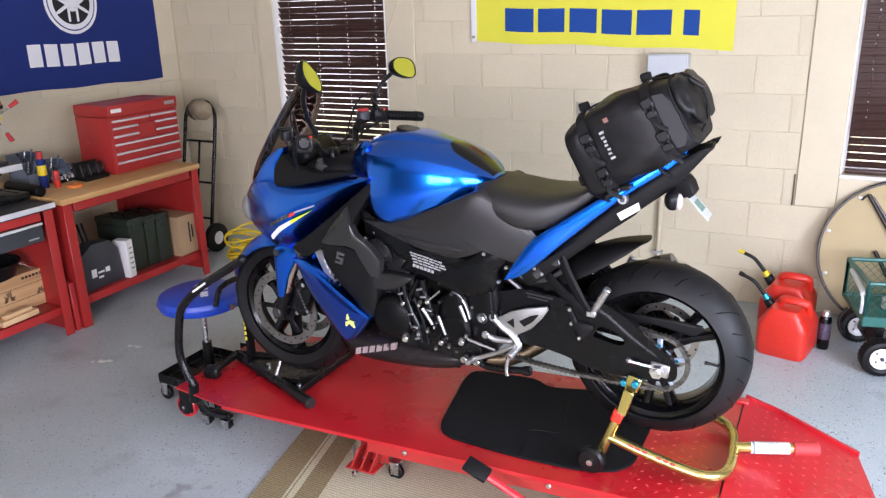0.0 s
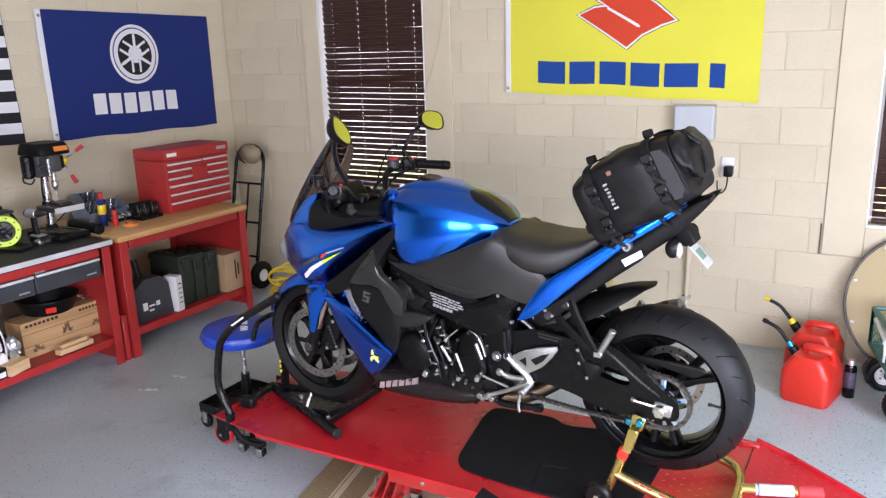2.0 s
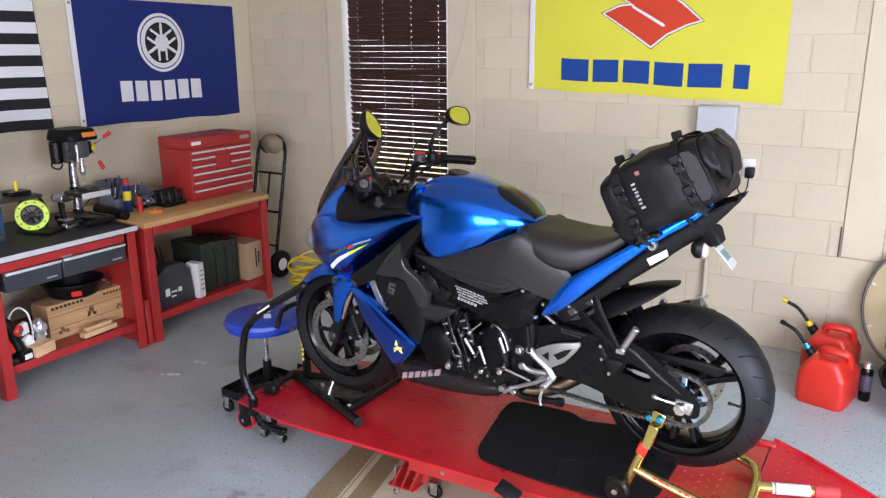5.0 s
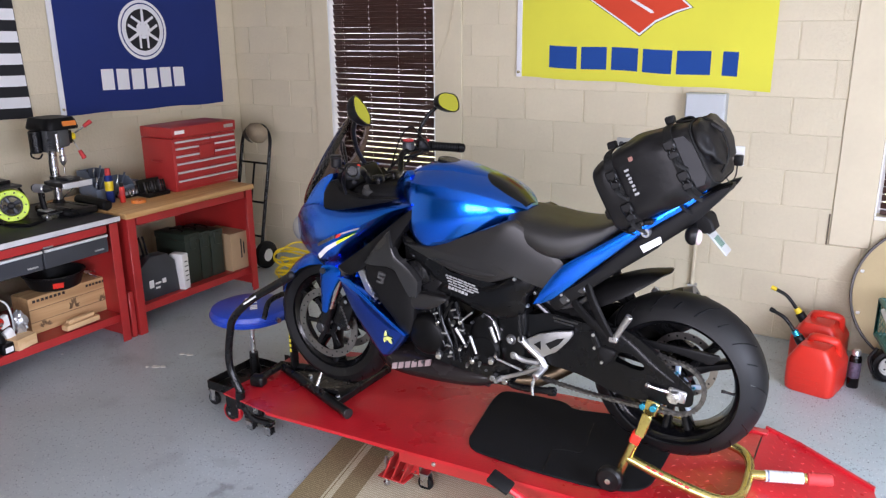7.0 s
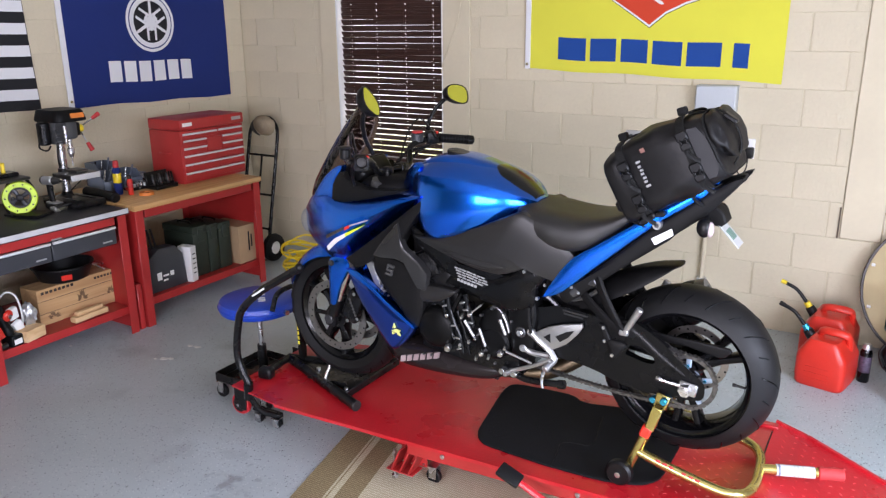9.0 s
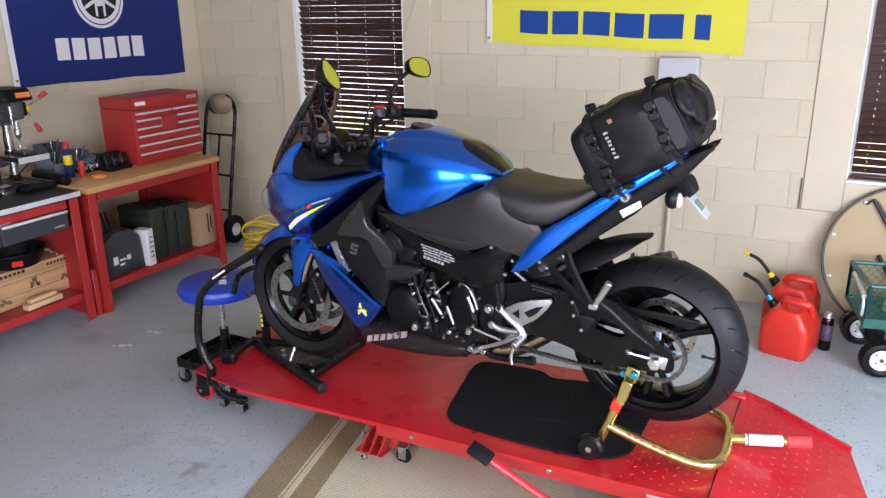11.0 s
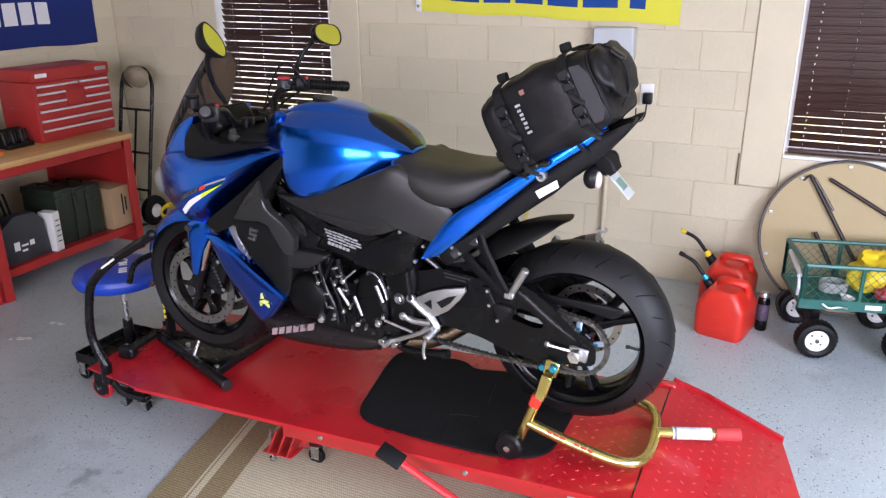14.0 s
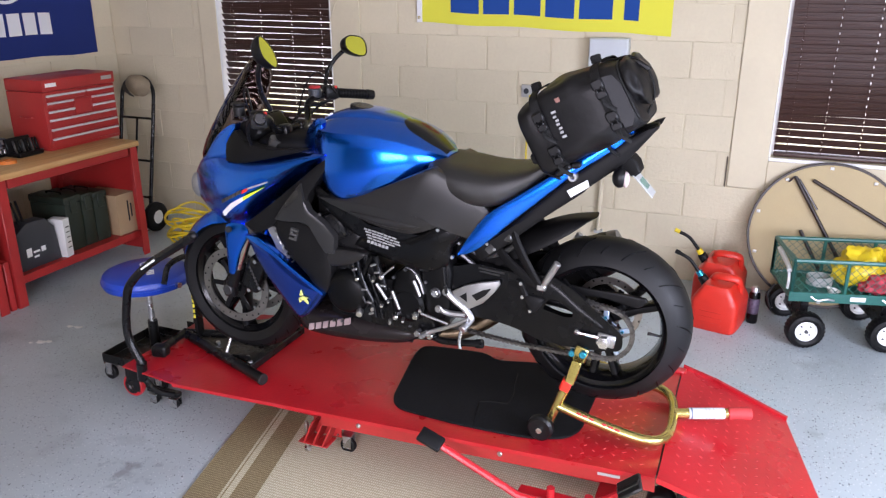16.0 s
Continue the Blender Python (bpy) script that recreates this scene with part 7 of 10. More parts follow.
def wheel_chock():
    t = thing("wheel_chock", "black steel wheel chock clamping the front tyre", "wheel chock", (0.2, YC, DZ(0.2)))
    for s_, xe in ((-1, 0.375), (1, 0.243)):
        reach = (xe + 0.20) / 0.575
        ye = YC + 0.065 + (s_ * 0.185 - 0.065) * reach
        b = B()
        tube(b, [(-0.20, YC + 0.065, DZ(-0.2) + 0.024), (xe, ye, DZ(xe) + 0.024)], 0.021, seg=14, n=1)
        a = part("outrigger", b, "black_metal", t)
        b = B()
        cyl(b, (xe - 0.002, ye, DZ(xe) + 0.024), (xe + 0.012, ye + s_ * 0.004, DZ(xe) + 0.024), 0.0225, seg=14, bevel=0.002)
        part("end_cap", b, "grey_plastic", a)
    b = B()
    bar(b, 0.245, 0.283, -2.435, -2.03, DZ(0.26) + 0.002, DZ(0.26) + 0.036, 0.004)
    pieces("cross_tube", b, "black_metal", t)
    # flat cradle of sheet steel with round holes and low folded sides
    b = B()
    k = [(-0.10, -2.285), (0.243, -2.385), (0.243, -2.085), (-0.10, -2.185)]
    lo = [b.verts.new((x, y, DZ(x) + 0.022)) for x, y in k]
    hi = [b.verts.new((x, y, DZ(x) + 0.027)) for x, y in k]
    b.faces.new(lo[::-1])
    b.faces.new(hi)
    ring_faces(b, lo, hi)
    cr = part("cradle_plate", b, "black_metal", t)
    b = B()
    for x, y in ((0.10, -2.285), (0.165, -2.295), (0.215, -2.255), (0.135, -2.235), (0.205, -2.345), (0.20, -2.17), (0.14, -2.34)):
        cyl(b, (x, y, DZ(x) + 0.0265), (x, y, DZ(x) + 0.0276), 0.013, seg=16)
    pieces("lightening_hole", b, "black_gloss", cr)
    b = B()
    for s_ in (-1, 1):
        plate(b, [(0.02, DZ(.02) + 0.028), (0.243, DZ(.243) + 0.028), (0.243, DZ(.243) + 0.046), (0.04, DZ(.04) + 0.040)], YC + s_ * 0.074 - 0.002, YC + s_ * 0.074 + 0.002, 0.001)
    pieces("cradle_side", b, "black_metal", t)
    b = B()
    cyl(b, (0.120, -2.372, DZ(0.12) + 0.028), (0.135, -2.340, DZ(0.12) + 0.105), 0.008, seg=10)
    cyl(b, (0.118, -2.376, DZ(0.12) + 0.020), (0.121, -2.370, DZ(0.12) + 0.034), 0.012, seg=8)
    part("pin", b, "steel", t)
    for x, y in ((0.225, -2.365), (0.262, -2.40), (0.02, -2.29)):
        b = B()
        cyl(b, (x, y, DZ(x) + 0.026), (x, y, DZ(x) + 0.042), 0.010, seg=6, bevel=0.002)
        part("bolt", b, "steel", t)
    b = B()
    bar(b, -0.130, -0.108, -2.255, -2.215, DZ(-0.1) + 0.0, 0.66, 0.004)
    up = part("upright", b, "black_metal", t)
    b = B()
    for k in range(9):
        bar(b, -0.124, -0.114, -2.2575, -2.2555, 0.38 + k * 0.024, 0.396 + k * 0.024)
    pieces("print_bar", b, "label_yellow", up)
    b = B()
    tube(b, [(-0.11, -2.42, 0.60), (-0.125, -2.36, 0.66), (-0.125, -2.24, 0.66), (-0.11, -2.18, 0.60)], 0.012, seg=8)
    part("head_bracket", b, "black_metal", t)
    b = B()
    box(b, (-0.178, -2.415, DZ(-0.15) + 0.027), (0.066, 0.050, 0.050), rot=(0, 0, 12), bevel=0.012, seg=3)
    tube(b, [(-0.172, -2.40, DZ(-0.17) + 0.036), (-0.190, -2.30, DZ(-0.19) + 0.032), (-0.198, -2.235, DZ(-0.19) + 0.030)], 0.018, seg=10)
    part("foot_block", b, "black_metal", t)


def stool():
    cx, cy = -0.475, -2.14
    t = thing("rolling_stool", "blue padded rolling mechanic stool with a black tool tray", "stool", (cx, cy, 0))
    b = B()
    lathe(b, [(0.0, 0.445), (0.170, 0.445), (0.186, 0.452), (0.192, 0.468), (0.192, 0.485), (0.184, 0.503), (0.162, 0.513), (0.08, 0.518), (0.0, 0.518)], (cx, cy, 0), (0, 0, 1), 48)
    s = part("seat", b, "blue_vinyl", t, "round blue vinyl cushion with a white print")
    b = B()
    lathe(b, [(0.190, 0.470), (0.195, 0.474), (0.195, 0.480), (0.190, 0.484)], (cx, cy, 0), (0, 0, 1), 48, True)
    part("piping", b, "blue_vinyl", s)
    rnd = random.Random(2)
    b = B()
    lathe(b, [(0.022, 0.5178), (0.030, 0.5178), (0.030, 0.5192), (0.022, 0.5192)], (cx - 0.035, cy + 0.045, 0), (0, 0, 1), 18, True)
    for k in range(6):
        if k != 2:
            box(b, (cx - 0.005 + k * 0.016, cy + 0.03 - k * 0.016, 0.5187), (0.013, 0.034, 0.0014), rot=(0, 0, -45))
    pieces("print_bar", b, "label_white", s)
    b = B()
    cyl(b, (cx, cy, 0.435), (cx, cy, 0.446), 0.11, seg=24)
    part("seat_plate", b, "black_metal", t)
    b = B()
    cyl(b, (cx, cy, 0.20), (cx, cy, 0.436), 0.0135, seg=16)
    part("piston", b, "steel", t, "chromed gas piston")
    b = B()
    cyl(b, (cx, cy, 0.10), (cx, cy, 0.26), 0.024, 0.022, seg=18)
    part("cylinder", b, "black_metal", t)
    b = B()
    w = 0.165
    bar(b, cx - w, cx + w, cy - w, cy + w, 0.088, 0.094, 0.002)
    for s_ in (-1, 1):
        bar(b, cx - w, cx + w, cy + s_ * w - 0.003, cy + s_ * w + 0.003, 0.094, 0.135, 0.002)
        bar(b, cx + s_ * w - 0.003, cx + s_ * w + 0.003, cy - w + 0.003, cy + w - 0.003, 0.094, 0.135, 0.002)
    part("tool_tray", b, "black_metal", t)
    for sx in (-1, 1):
        for sy in (-1, 1):
            caster(t, cx + sx * (w - 0.02), cy + sy * (w - 0.02), "rubber", 0.034)
    b = B()
    cyl(b, (cx + 0.190, cy - 0.02, 0.475), (cx + 0.212, cy - 0.025, 0.475), 0.012, seg=12)
    part("side_knob", b, "steel", t)


def floor_mat():
    t = thing("floor_mat", "black carpet car mat lying on the lift under the rear wheel", "mat", (1.2, -2.25, DZ(1.2)))
    b = B()
    out = [(0.835, -1.985), (0.98, -1.975), (1.12, -1.975), (1.165, -2.025), (1.36, -1.985), (1.55, -2.03), (1.60, -2.10), (1.60, -2.42), (1.56, -2.485), (1.44, -2.520), (1.22, -2.518), (0.96, -2.490), (0.905, -2.43), (0.835, -2.08)]
    # round the corners of the outline
    soft = []
    for i, (x, y) in enumerate(out):
        p, a_, c_ = Vector((x, y)), Vector(out[i - 1]), Vector(out[(i + 1) % len(out)])
        a_, c_ = p.lerp(a_, min(0.4, 0.05 / (a_ - p).length)), p.lerp(c_, min(0.4, 0.05 / (c_ - p).length))
        for u in (0, 0.25, 0.5, 0.75, 1):
            soft.append(tuple(a_.lerp(p, u).lerp(p.lerp(c_, u), u)))
    out = soft
    lo = [b.verts.new((x, y, DZ(x) + 0.0015)) for x, y in out]
    hi = [b.verts.new((x, y, DZ(x) + 0.007)) for x, y in out]
    b.faces.new(lo[::-1])
    f = b.faces.new(hi)
    ring_faces(b, lo, hi)
    bmesh.ops.bevel(b, geom=list(f.edges), offset=0.002, segments=2, profile=0.5, affect="EDGES")
    pad = part("mat_body", b, "carpet_black", t)
    b = B()
    line = [(x * 0.985 + 0.018, y * 0.985 - 0.034, DZ(x) + 0.0068) for x, y in out]
    tube(b, line + [line[0]], 0.0016, seg=6, n=1)
    part("piping", b, "carpet_black", pad)
    b = B()
    tube(b, [(x, y, DZ(x) + 0.0072) for x, y in ((1.245, -2.505), (1.225, -2.40), (1.22, -2.352), (1.27, -2.335), (1.312, -2.33), (1.318, -2.27), (1.300, -2.19), (1.285, -2.10))], 0.0016, seg=6, n=3)
    part("heel_seam", b, "black_matt", pad)


def paddock_stand():
    t = thing("paddock_stand", "yellow zinc rear paddock stand holding the motorcycle's rear wheel", "paddock stand", (1.6, YC, DZ(1.6)))
    dz = DZ(1.5)
    r = 0.0165
    yn, yf = -2.47, -2.10
    b = B()
    tube(b, [(1.525, yn, 0.442), (1.62, yn, 0.415), (1.74, yn, 0.388), (1.815, yn + 0.008, 0.374), (1.86, yn + 0.045, 0.366), (1.878, yn + 0.11, 0.362), (1.878, YC + 0.02, 0.362), (1.868, yf - 0.08, 0.362), (1.84, yf - 0.02, 0.366), (1.79, yf, 0.374), (1.70, yf, 0.392), (1.62, yf, 0.415), (1.525, yf, 0.442)], r, seg=14, n=5)
    hoop = part("hoop", b, "zinc", t)
    b = B()
    for k in range(7):
        if k != 3:
            x = 1.60 + k * 0.021
            box(b, (x, yn - 0.011, 0.430 - k * 0.0052), (0.016, 0.008, 0.014), rot=(50, 14, 0), bevel=0.002)
    pieces("print_bar", b, "red_grip", hoop)
    for y, s in ((yn, 1), (yf, -1)):
        b = B()
        cyl(b, (1.500, y, dz + 0.045), (1.562, y, 0.545), 0.016, seg=14)
        post = part("post", b, "zinc", t)
        b = B()
        for q in (-1, 1):
            box(b, (1.574, y + q * 0.013, 0.575), (0.030, 0.006, 0.085), rot=(0, 14, 0), bevel=0.002)
        box(b, (1.590, y + s * 0.012, 0.632), (0.045, 0.012, 0.05), rot=(0, 14, 0), bevel=0.004)
        part("bracket", b, "zinc", post)
        b = B()
        box(b, (1.552, y - 0.0, 0.522), (0.034, 0.036, 0.044), rot=(0, 18, 0), bevel=0.006)
        part("clamp_block", b, "red_plastic", post)
        b = B()
        cyl(b, (1.600, y + s * -0.012, 0.640), (1.600, y + s * 0.05, 0.640), 0.0115, seg=16, bevel=0.002)
        part("spool", b, "teal_anod", post, "teal anodised spool")
        b = B()
        lathe(b, [(0.0, -0.016), (0.036, -0.018), (0.044, -0.010), (0.044, 0.010), (0.036, 0.018), (0.0, 0.016)], (1.483, y - 0.035 * s, dz + 0.045), (0, 1, 0), 28)
        wh = part("wheel", b, "black", t)
        b = B()
        cyl(b, (1.483, y - 0.060 * s, dz + 0.045), (1.483, y - 0.0 * s, dz + 0.045), 0.010, seg=12)
        part("axle_bolt", b, "steel", wh)
    h0, h1 = Vector((1.878, -2.246, 0.364)), Vector((2.12, -2.163, 0.372))
    at = lambda u: h0.lerp(h1, u)
    b = B()
    cyl(b, at(0), at(0.70), 0.017, seg=16)
    hd = part("handle_bar", b, "zinc", t)
    b = B()
    cyl(b, at(0.19), at(0.65), 0.0195, seg=18)
    sl = part("label_sleeve", b, "worn_label", hd)
    b = B()
    cyl(b, at(0.21), at(0.235), 0.0199, seg=18)
    part("print_band", b, "binblue", sl)
    b = B()
    for u in (0.40, 0.44, 0.50):
        cyl(b, at(u), at(u + 0.012), 0.0199, seg=18)
    pieces("print_bar", b, "galv", sl)
    b = B()
    cyl(b, at(0.69), at(1.0), 0.0215, seg=18, bevel=0.004)
    part("grip", b, "red_grip", hd, "faded red foam grip")


def rug():
    """A sisal rug with a dark striped border; it runs from the lift towards the camera."""
    z = 0.0
    d = Vector((0.215, -1.0, 0)).normalized()    # along the border
    e = Vector((1.0, 0.0, 0))
    o = Vector((0.04, -1.75, 0))
    t = thing("rug", "beige woven sisal rug with dark striped border", "rug", (1.4, -3.2, 0))
    def strip(name, a, b_, h, mt):
        b = B()
        p = [o + e * a, o + e * b_, o + e * b_ + d * 3.4, o + e * a + d * 3.4]
        lo = [b.verts.new(q + Vector((0, 0, 0.001))) for q in p]
        hi = [b.verts.new(q + Vector((0, 0, h))) for q in p]
        b.faces.new(lo[::-1])
        b.faces.new(hi)
        ring_faces(b, lo, hi)
        return part(name, b, mt, t)
    strip("border_band", 0.0, 0.125, 0.009, "rug_dark")
    strip("border_stripe", 0.125, 0.135, 0.0092, "rug_line")
    strip("border_stripe", 0.135, 0.141, 0.0088, "rug_dark")
    strip("border_stripe", 0.141, 0.168, 0.0092, "rug_line")
    strip("border_band", 0.168, 0.262, 0.009, "rug_dark")
    strip("border_stripe", 0.262, 0.272, 0.0092, "rug_line")
    strip("field", 0.272, 1.86, 0.010, "rug")


lift()
wheel_chock()
stool()
floor_mat()
paddock_stand()
rug()


# ---- the motorcycle; its front points to -x, its left side to the camera ----
def pillow(bm, outline, yfun, side, bulge=0.012, thick=0.012, n=4, smooth=True):
    """A moulded panel: an outline in x and z, standing at half-width yfun(x, z), swelling out in the middle."""
    line = [(p.x, p.z) for p in spline([(x, 0, z) for x, z in outline + outline[:1]], n)][:-1] if smooth else list(outline)
    cx, cz = sum(p[0] for p in line) / len(line), sum(p[1] for p in line) / len(line)
    rings = []
    for s, d in ((1.0, -thick), (1.0, -0.003), (0.985, 0.0), (0.90, 0.35), (0.70, 0.72), (0.40, 0.94), (0.0, 1.0)):
        off = d if d < 0 else bulge * d
        if s == 0.0:
            rings.append([bm.verts.new((cx, YC + side * (yfun(cx, cz) + off), cz))])
            continue
        rings.append([bm.verts.new((cx + (x - cx) * s, YC + side * (yfun(cx + (x - cx) * s, cz + (z - cz) * s) + off), cz + (z - cz) * s)) for x, z in line])
    for a, b in zip(rings[:-1], rings[1:-1]):
        ring_faces(bm, a, b)
    last, tip = rings[-2], rings[-1][0]
    for i in range(len(last)):
        bm.faces.new((last[i], last[(i + 1) % len(last)], tip))
    bm.faces.new(rings[0][::-1])
    return bm


def yz_loft(bm, rows, n=24, p=2.6, sub=4, y=None):
    """A form through upright sections: x, bottom, top, half-width."""
    y = YC if y is None else y
    return smooth_loft(bm, [super_ring((x, y, (z0 + z1) / 2), hw, (z1 - z0) / 2, (0, 1, 0), (0, 0, 1), n, p) for x, z0, z1, hw in rows], sub)


def holed(bm, outer, inner, y0, y1, chamfer=0.006):
    """A cast arm with one window through it: two outlines in x and z about the window's middle."""
    c = (sum(p[0] for p in inner) / len(inner), sum(p[1] for p in inner) / len(inner))

    def smooth(line):
        return [(p.x, p.z) for p in spline([(x, 0, z) for x, z in line + line[:1]], 3)][:-1]

    def reach(line, a):
        best = 0.0
        d = (math.cos(a), math.sin(a))
        for (x0, z0), (x1, z1) in zip(line, line[1:] + line[:1]):
            ax, az, bx, bz = x0 - c[0], z0 - c[1], x1 - x0, z1 - z0
            det = -d[0] * bz + d[1] * bx
            if abs(det) < 1e-12:
                continue
            r = (-ax * bz + az * bx) / det
            u = (d[0] * az - d[1] * ax) / det
            if -1e-9 <= u <= 1 + 1e-9 and r > best:
                best = r
        return best
    outer, inner = smooth(outer), smooth(inner)
    angs = sorted(math.atan2(z - c[1], x - c[0]) for x, z in outer + inner)
    rings = []
    for line, y, k in ((inner, y0, 0), (outer, y0, 0), (outer, y1 - chamfer, 0), (outer, y1, -chamfer), (inner, y1, chamfer * 0.5), (inner, y1 - chamfer, 0)):
        rings.append([bm.verts.new((c[0] + math.cos(a) * (reach(line, a) + k), y, c[1] + math.sin(a) * (reach(line, a) + k))) for a in angs])
    for a, b in zip(rings, rings[1:] + rings[:1]):
        ring_faces(bm, a, b)
    return bm


def bolt(b, x, y, z, r=0.008, d=(0, -1, 0), h=0.006):
    p = Vector((x, y, z))
    cyl(b, p, p + Vector(d) * h, r, seg=8)
    return b


RA, FA = Vector((1.626, YC, 0.696)), Vector((0.205, YC, 0.625))


def tyre_mesh(c, R, W, rim):
    """A road tyre with a rounded crown, and the cut grooves of its tread."""
    b = B()
    prof = []
    for k in range(15):
        a = -1 + 2 * k / 14
        prof.append((R - (abs(a) ** 2.3) * W * 0.62, a * W))
    prof = [(rim + 0.004, -W * 0.80), (rim + 0.012, -W * 0.86), (R - W * 0.75, -W * 0.99)] + prof[1:-1] + [(R - W * 0.75, W * 0.99), (rim + 0.012, W * 0.86), (rim + 0.004, W * 0.80)]
    lathe(b, prof, c, (0, 1, 0), 96, True)
    return b


def groove_mesh(c, R, W, n, long_):
    b = B()
    for i in range(n):
        for s in (-1, 1):
            a0 = 2 * math.pi * (i + (0.5 if s > 0 else 0)) / n
            pts = []
            ks = (0.18, 0.42, 0.66, 0.86) if i % 2 == 0 else (0.55, 0.68, 0.8)
            for q in ks:
                a = a0 + (q - 0.2) * long_
                y = s * q * W
                r = R - (q ** 2.3) * W * 0.62 + 0.0002
                pts.append(Vector((c.x + r * math.cos(a), c.y + y, c.z + r * math.sin(a))))
            tube(b, pts, 0.0022, seg=5, n=4)
    return b


def wheel(parent, c, R, W, rim, rimw, name, spokes, twist, phase):
    b = tyre_mesh(c, R, W, rim)
    ty = part("tyre", b, "rubber", parent)
    b = groove_mesh(c, R, W, 22, 0.30)
    pieces("tread_groove", b, "black_gloss", ty)
    b = B()
    lathe(b, [(rim + 0.006, -rimw), (rim + 0.004, -rimw + 0.004), (rim - 0.014, -rimw + 0.014), (rim - 0.022, -rimw * 0.5), (rim - 0.022, rimw * 0.5), (rim - 0.014, rimw - 0.014), (rim + 0.004, rimw - 0.004), (rim + 0.006, rimw), (rim + 0.001, rimw), (rim - 0.006, rimw * 0.5), (rim - 0.006, -rimw * 0.5), (rim + 0.001, -rimw)], c, (0, 1, 0), 80, True)
    rm = part("rim", b, "black_gloss", parent)
    for i in range(spokes):
        for dv in (-twist, twist):
            a = 2 * math.pi * i / spokes + phase
            a2 = a + dv
            p0 = c + Vector((math.cos(a + dv * 0.3) * 0.045, 0, math.sin(a + dv * 0.3) * 0.045))
            p1 = c + Vector((math.cos(a2) * (rim - 0.012), 0, math.sin(a2) * (rim - 0.012)))
            b = B()
            d = (p1 - p0).normalized()
            s = Vector((-d.z, 0, d.x))
            loft(b, [super_ring(p, w, h, s, (0, 1, 0), 12, 3.2) for p, w, h in ((p0, 0.022, 0.034), (p0.lerp(p1, 0.5), 0.013, 0.026), (p1, 0.015, 0.036))])
            part("spoke", b, "frame_black", rm)
    b = B()
    lathe(b, [(0.0, -0.06), (0.030, -0.06), (0.036, -0.05), (0.040, -0.03), (0.052, 0.0), (0.040, 0.03), (0.036, 0.05), (0.030, 0.06), (0.0, 0.06)], c, (0, 1, 0), 28)
    part("hub", b, "black_gloss", rm)
    b = B()
    q = c + Vector((math.cos(-0.15) * (rim - 0.05), -0.01, math.sin(-0.15) * (rim - 0.05)))
    cyl(b, q, q + Vector((0.035, 0, -0.004)), 0.0045, seg=8)
    cyl(b, q - Vector((0.012, 0, 0)), q, 0.006, seg=8)
    part("valve", b, "black", rm)
    return rm


def brake_disc(parent, c, y, R, holes=30):
    b = B()
    lathe(b, [(R * 0.79, -0.0025), (R, -0.0025), (R, 0.0025), (R * 0.79, 0.0025)], (c.x, y, c.z), (0, 1, 0), 64, True)
    d = part("brake_disc", b, "disc_steel", parent, "bare steel brake disc")
    b = B()
    for k in range(holes):
        a = 2 * math.pi * k / holes
        r = R * (0.84 + 0.055 * (k % 3))
        cyl(b, (c.x + r * math.cos(a), y - 0.0031, c.z + r * math.sin(a)), (c.x + r * math.cos(a), y + 0.0031, c.z + r * math.sin(a)), 0.0038, seg=8)
    pieces("drilled_hole", b, "black", d)
    b = B()
    for k in range(6):
        a = 2 * math.pi * k / 6
        box(b, (c.x + R * 0.5 * math.cos(a), y, c.z + R * 0.5 * math.sin(a)), (R * 0.46, 0.006, 0.02), rot=(0, -math.degrees(a), 0), bevel=0.002)
    lathe(b, [(0.03, -0.004), (0.05, -0.004), (0.05, 0.004), (0.03, 0.004)], (c.x, y, c.z), (0, 1, 0), 24, True)
    pieces("disc_carrier", b, "black_metal", d)
    return d


bike = thing("motorcycle", "metallic blue sport touring motorcycle with black frame, parked on the lift", "motorcycle", (0.93, YC, DZ(0.9)))


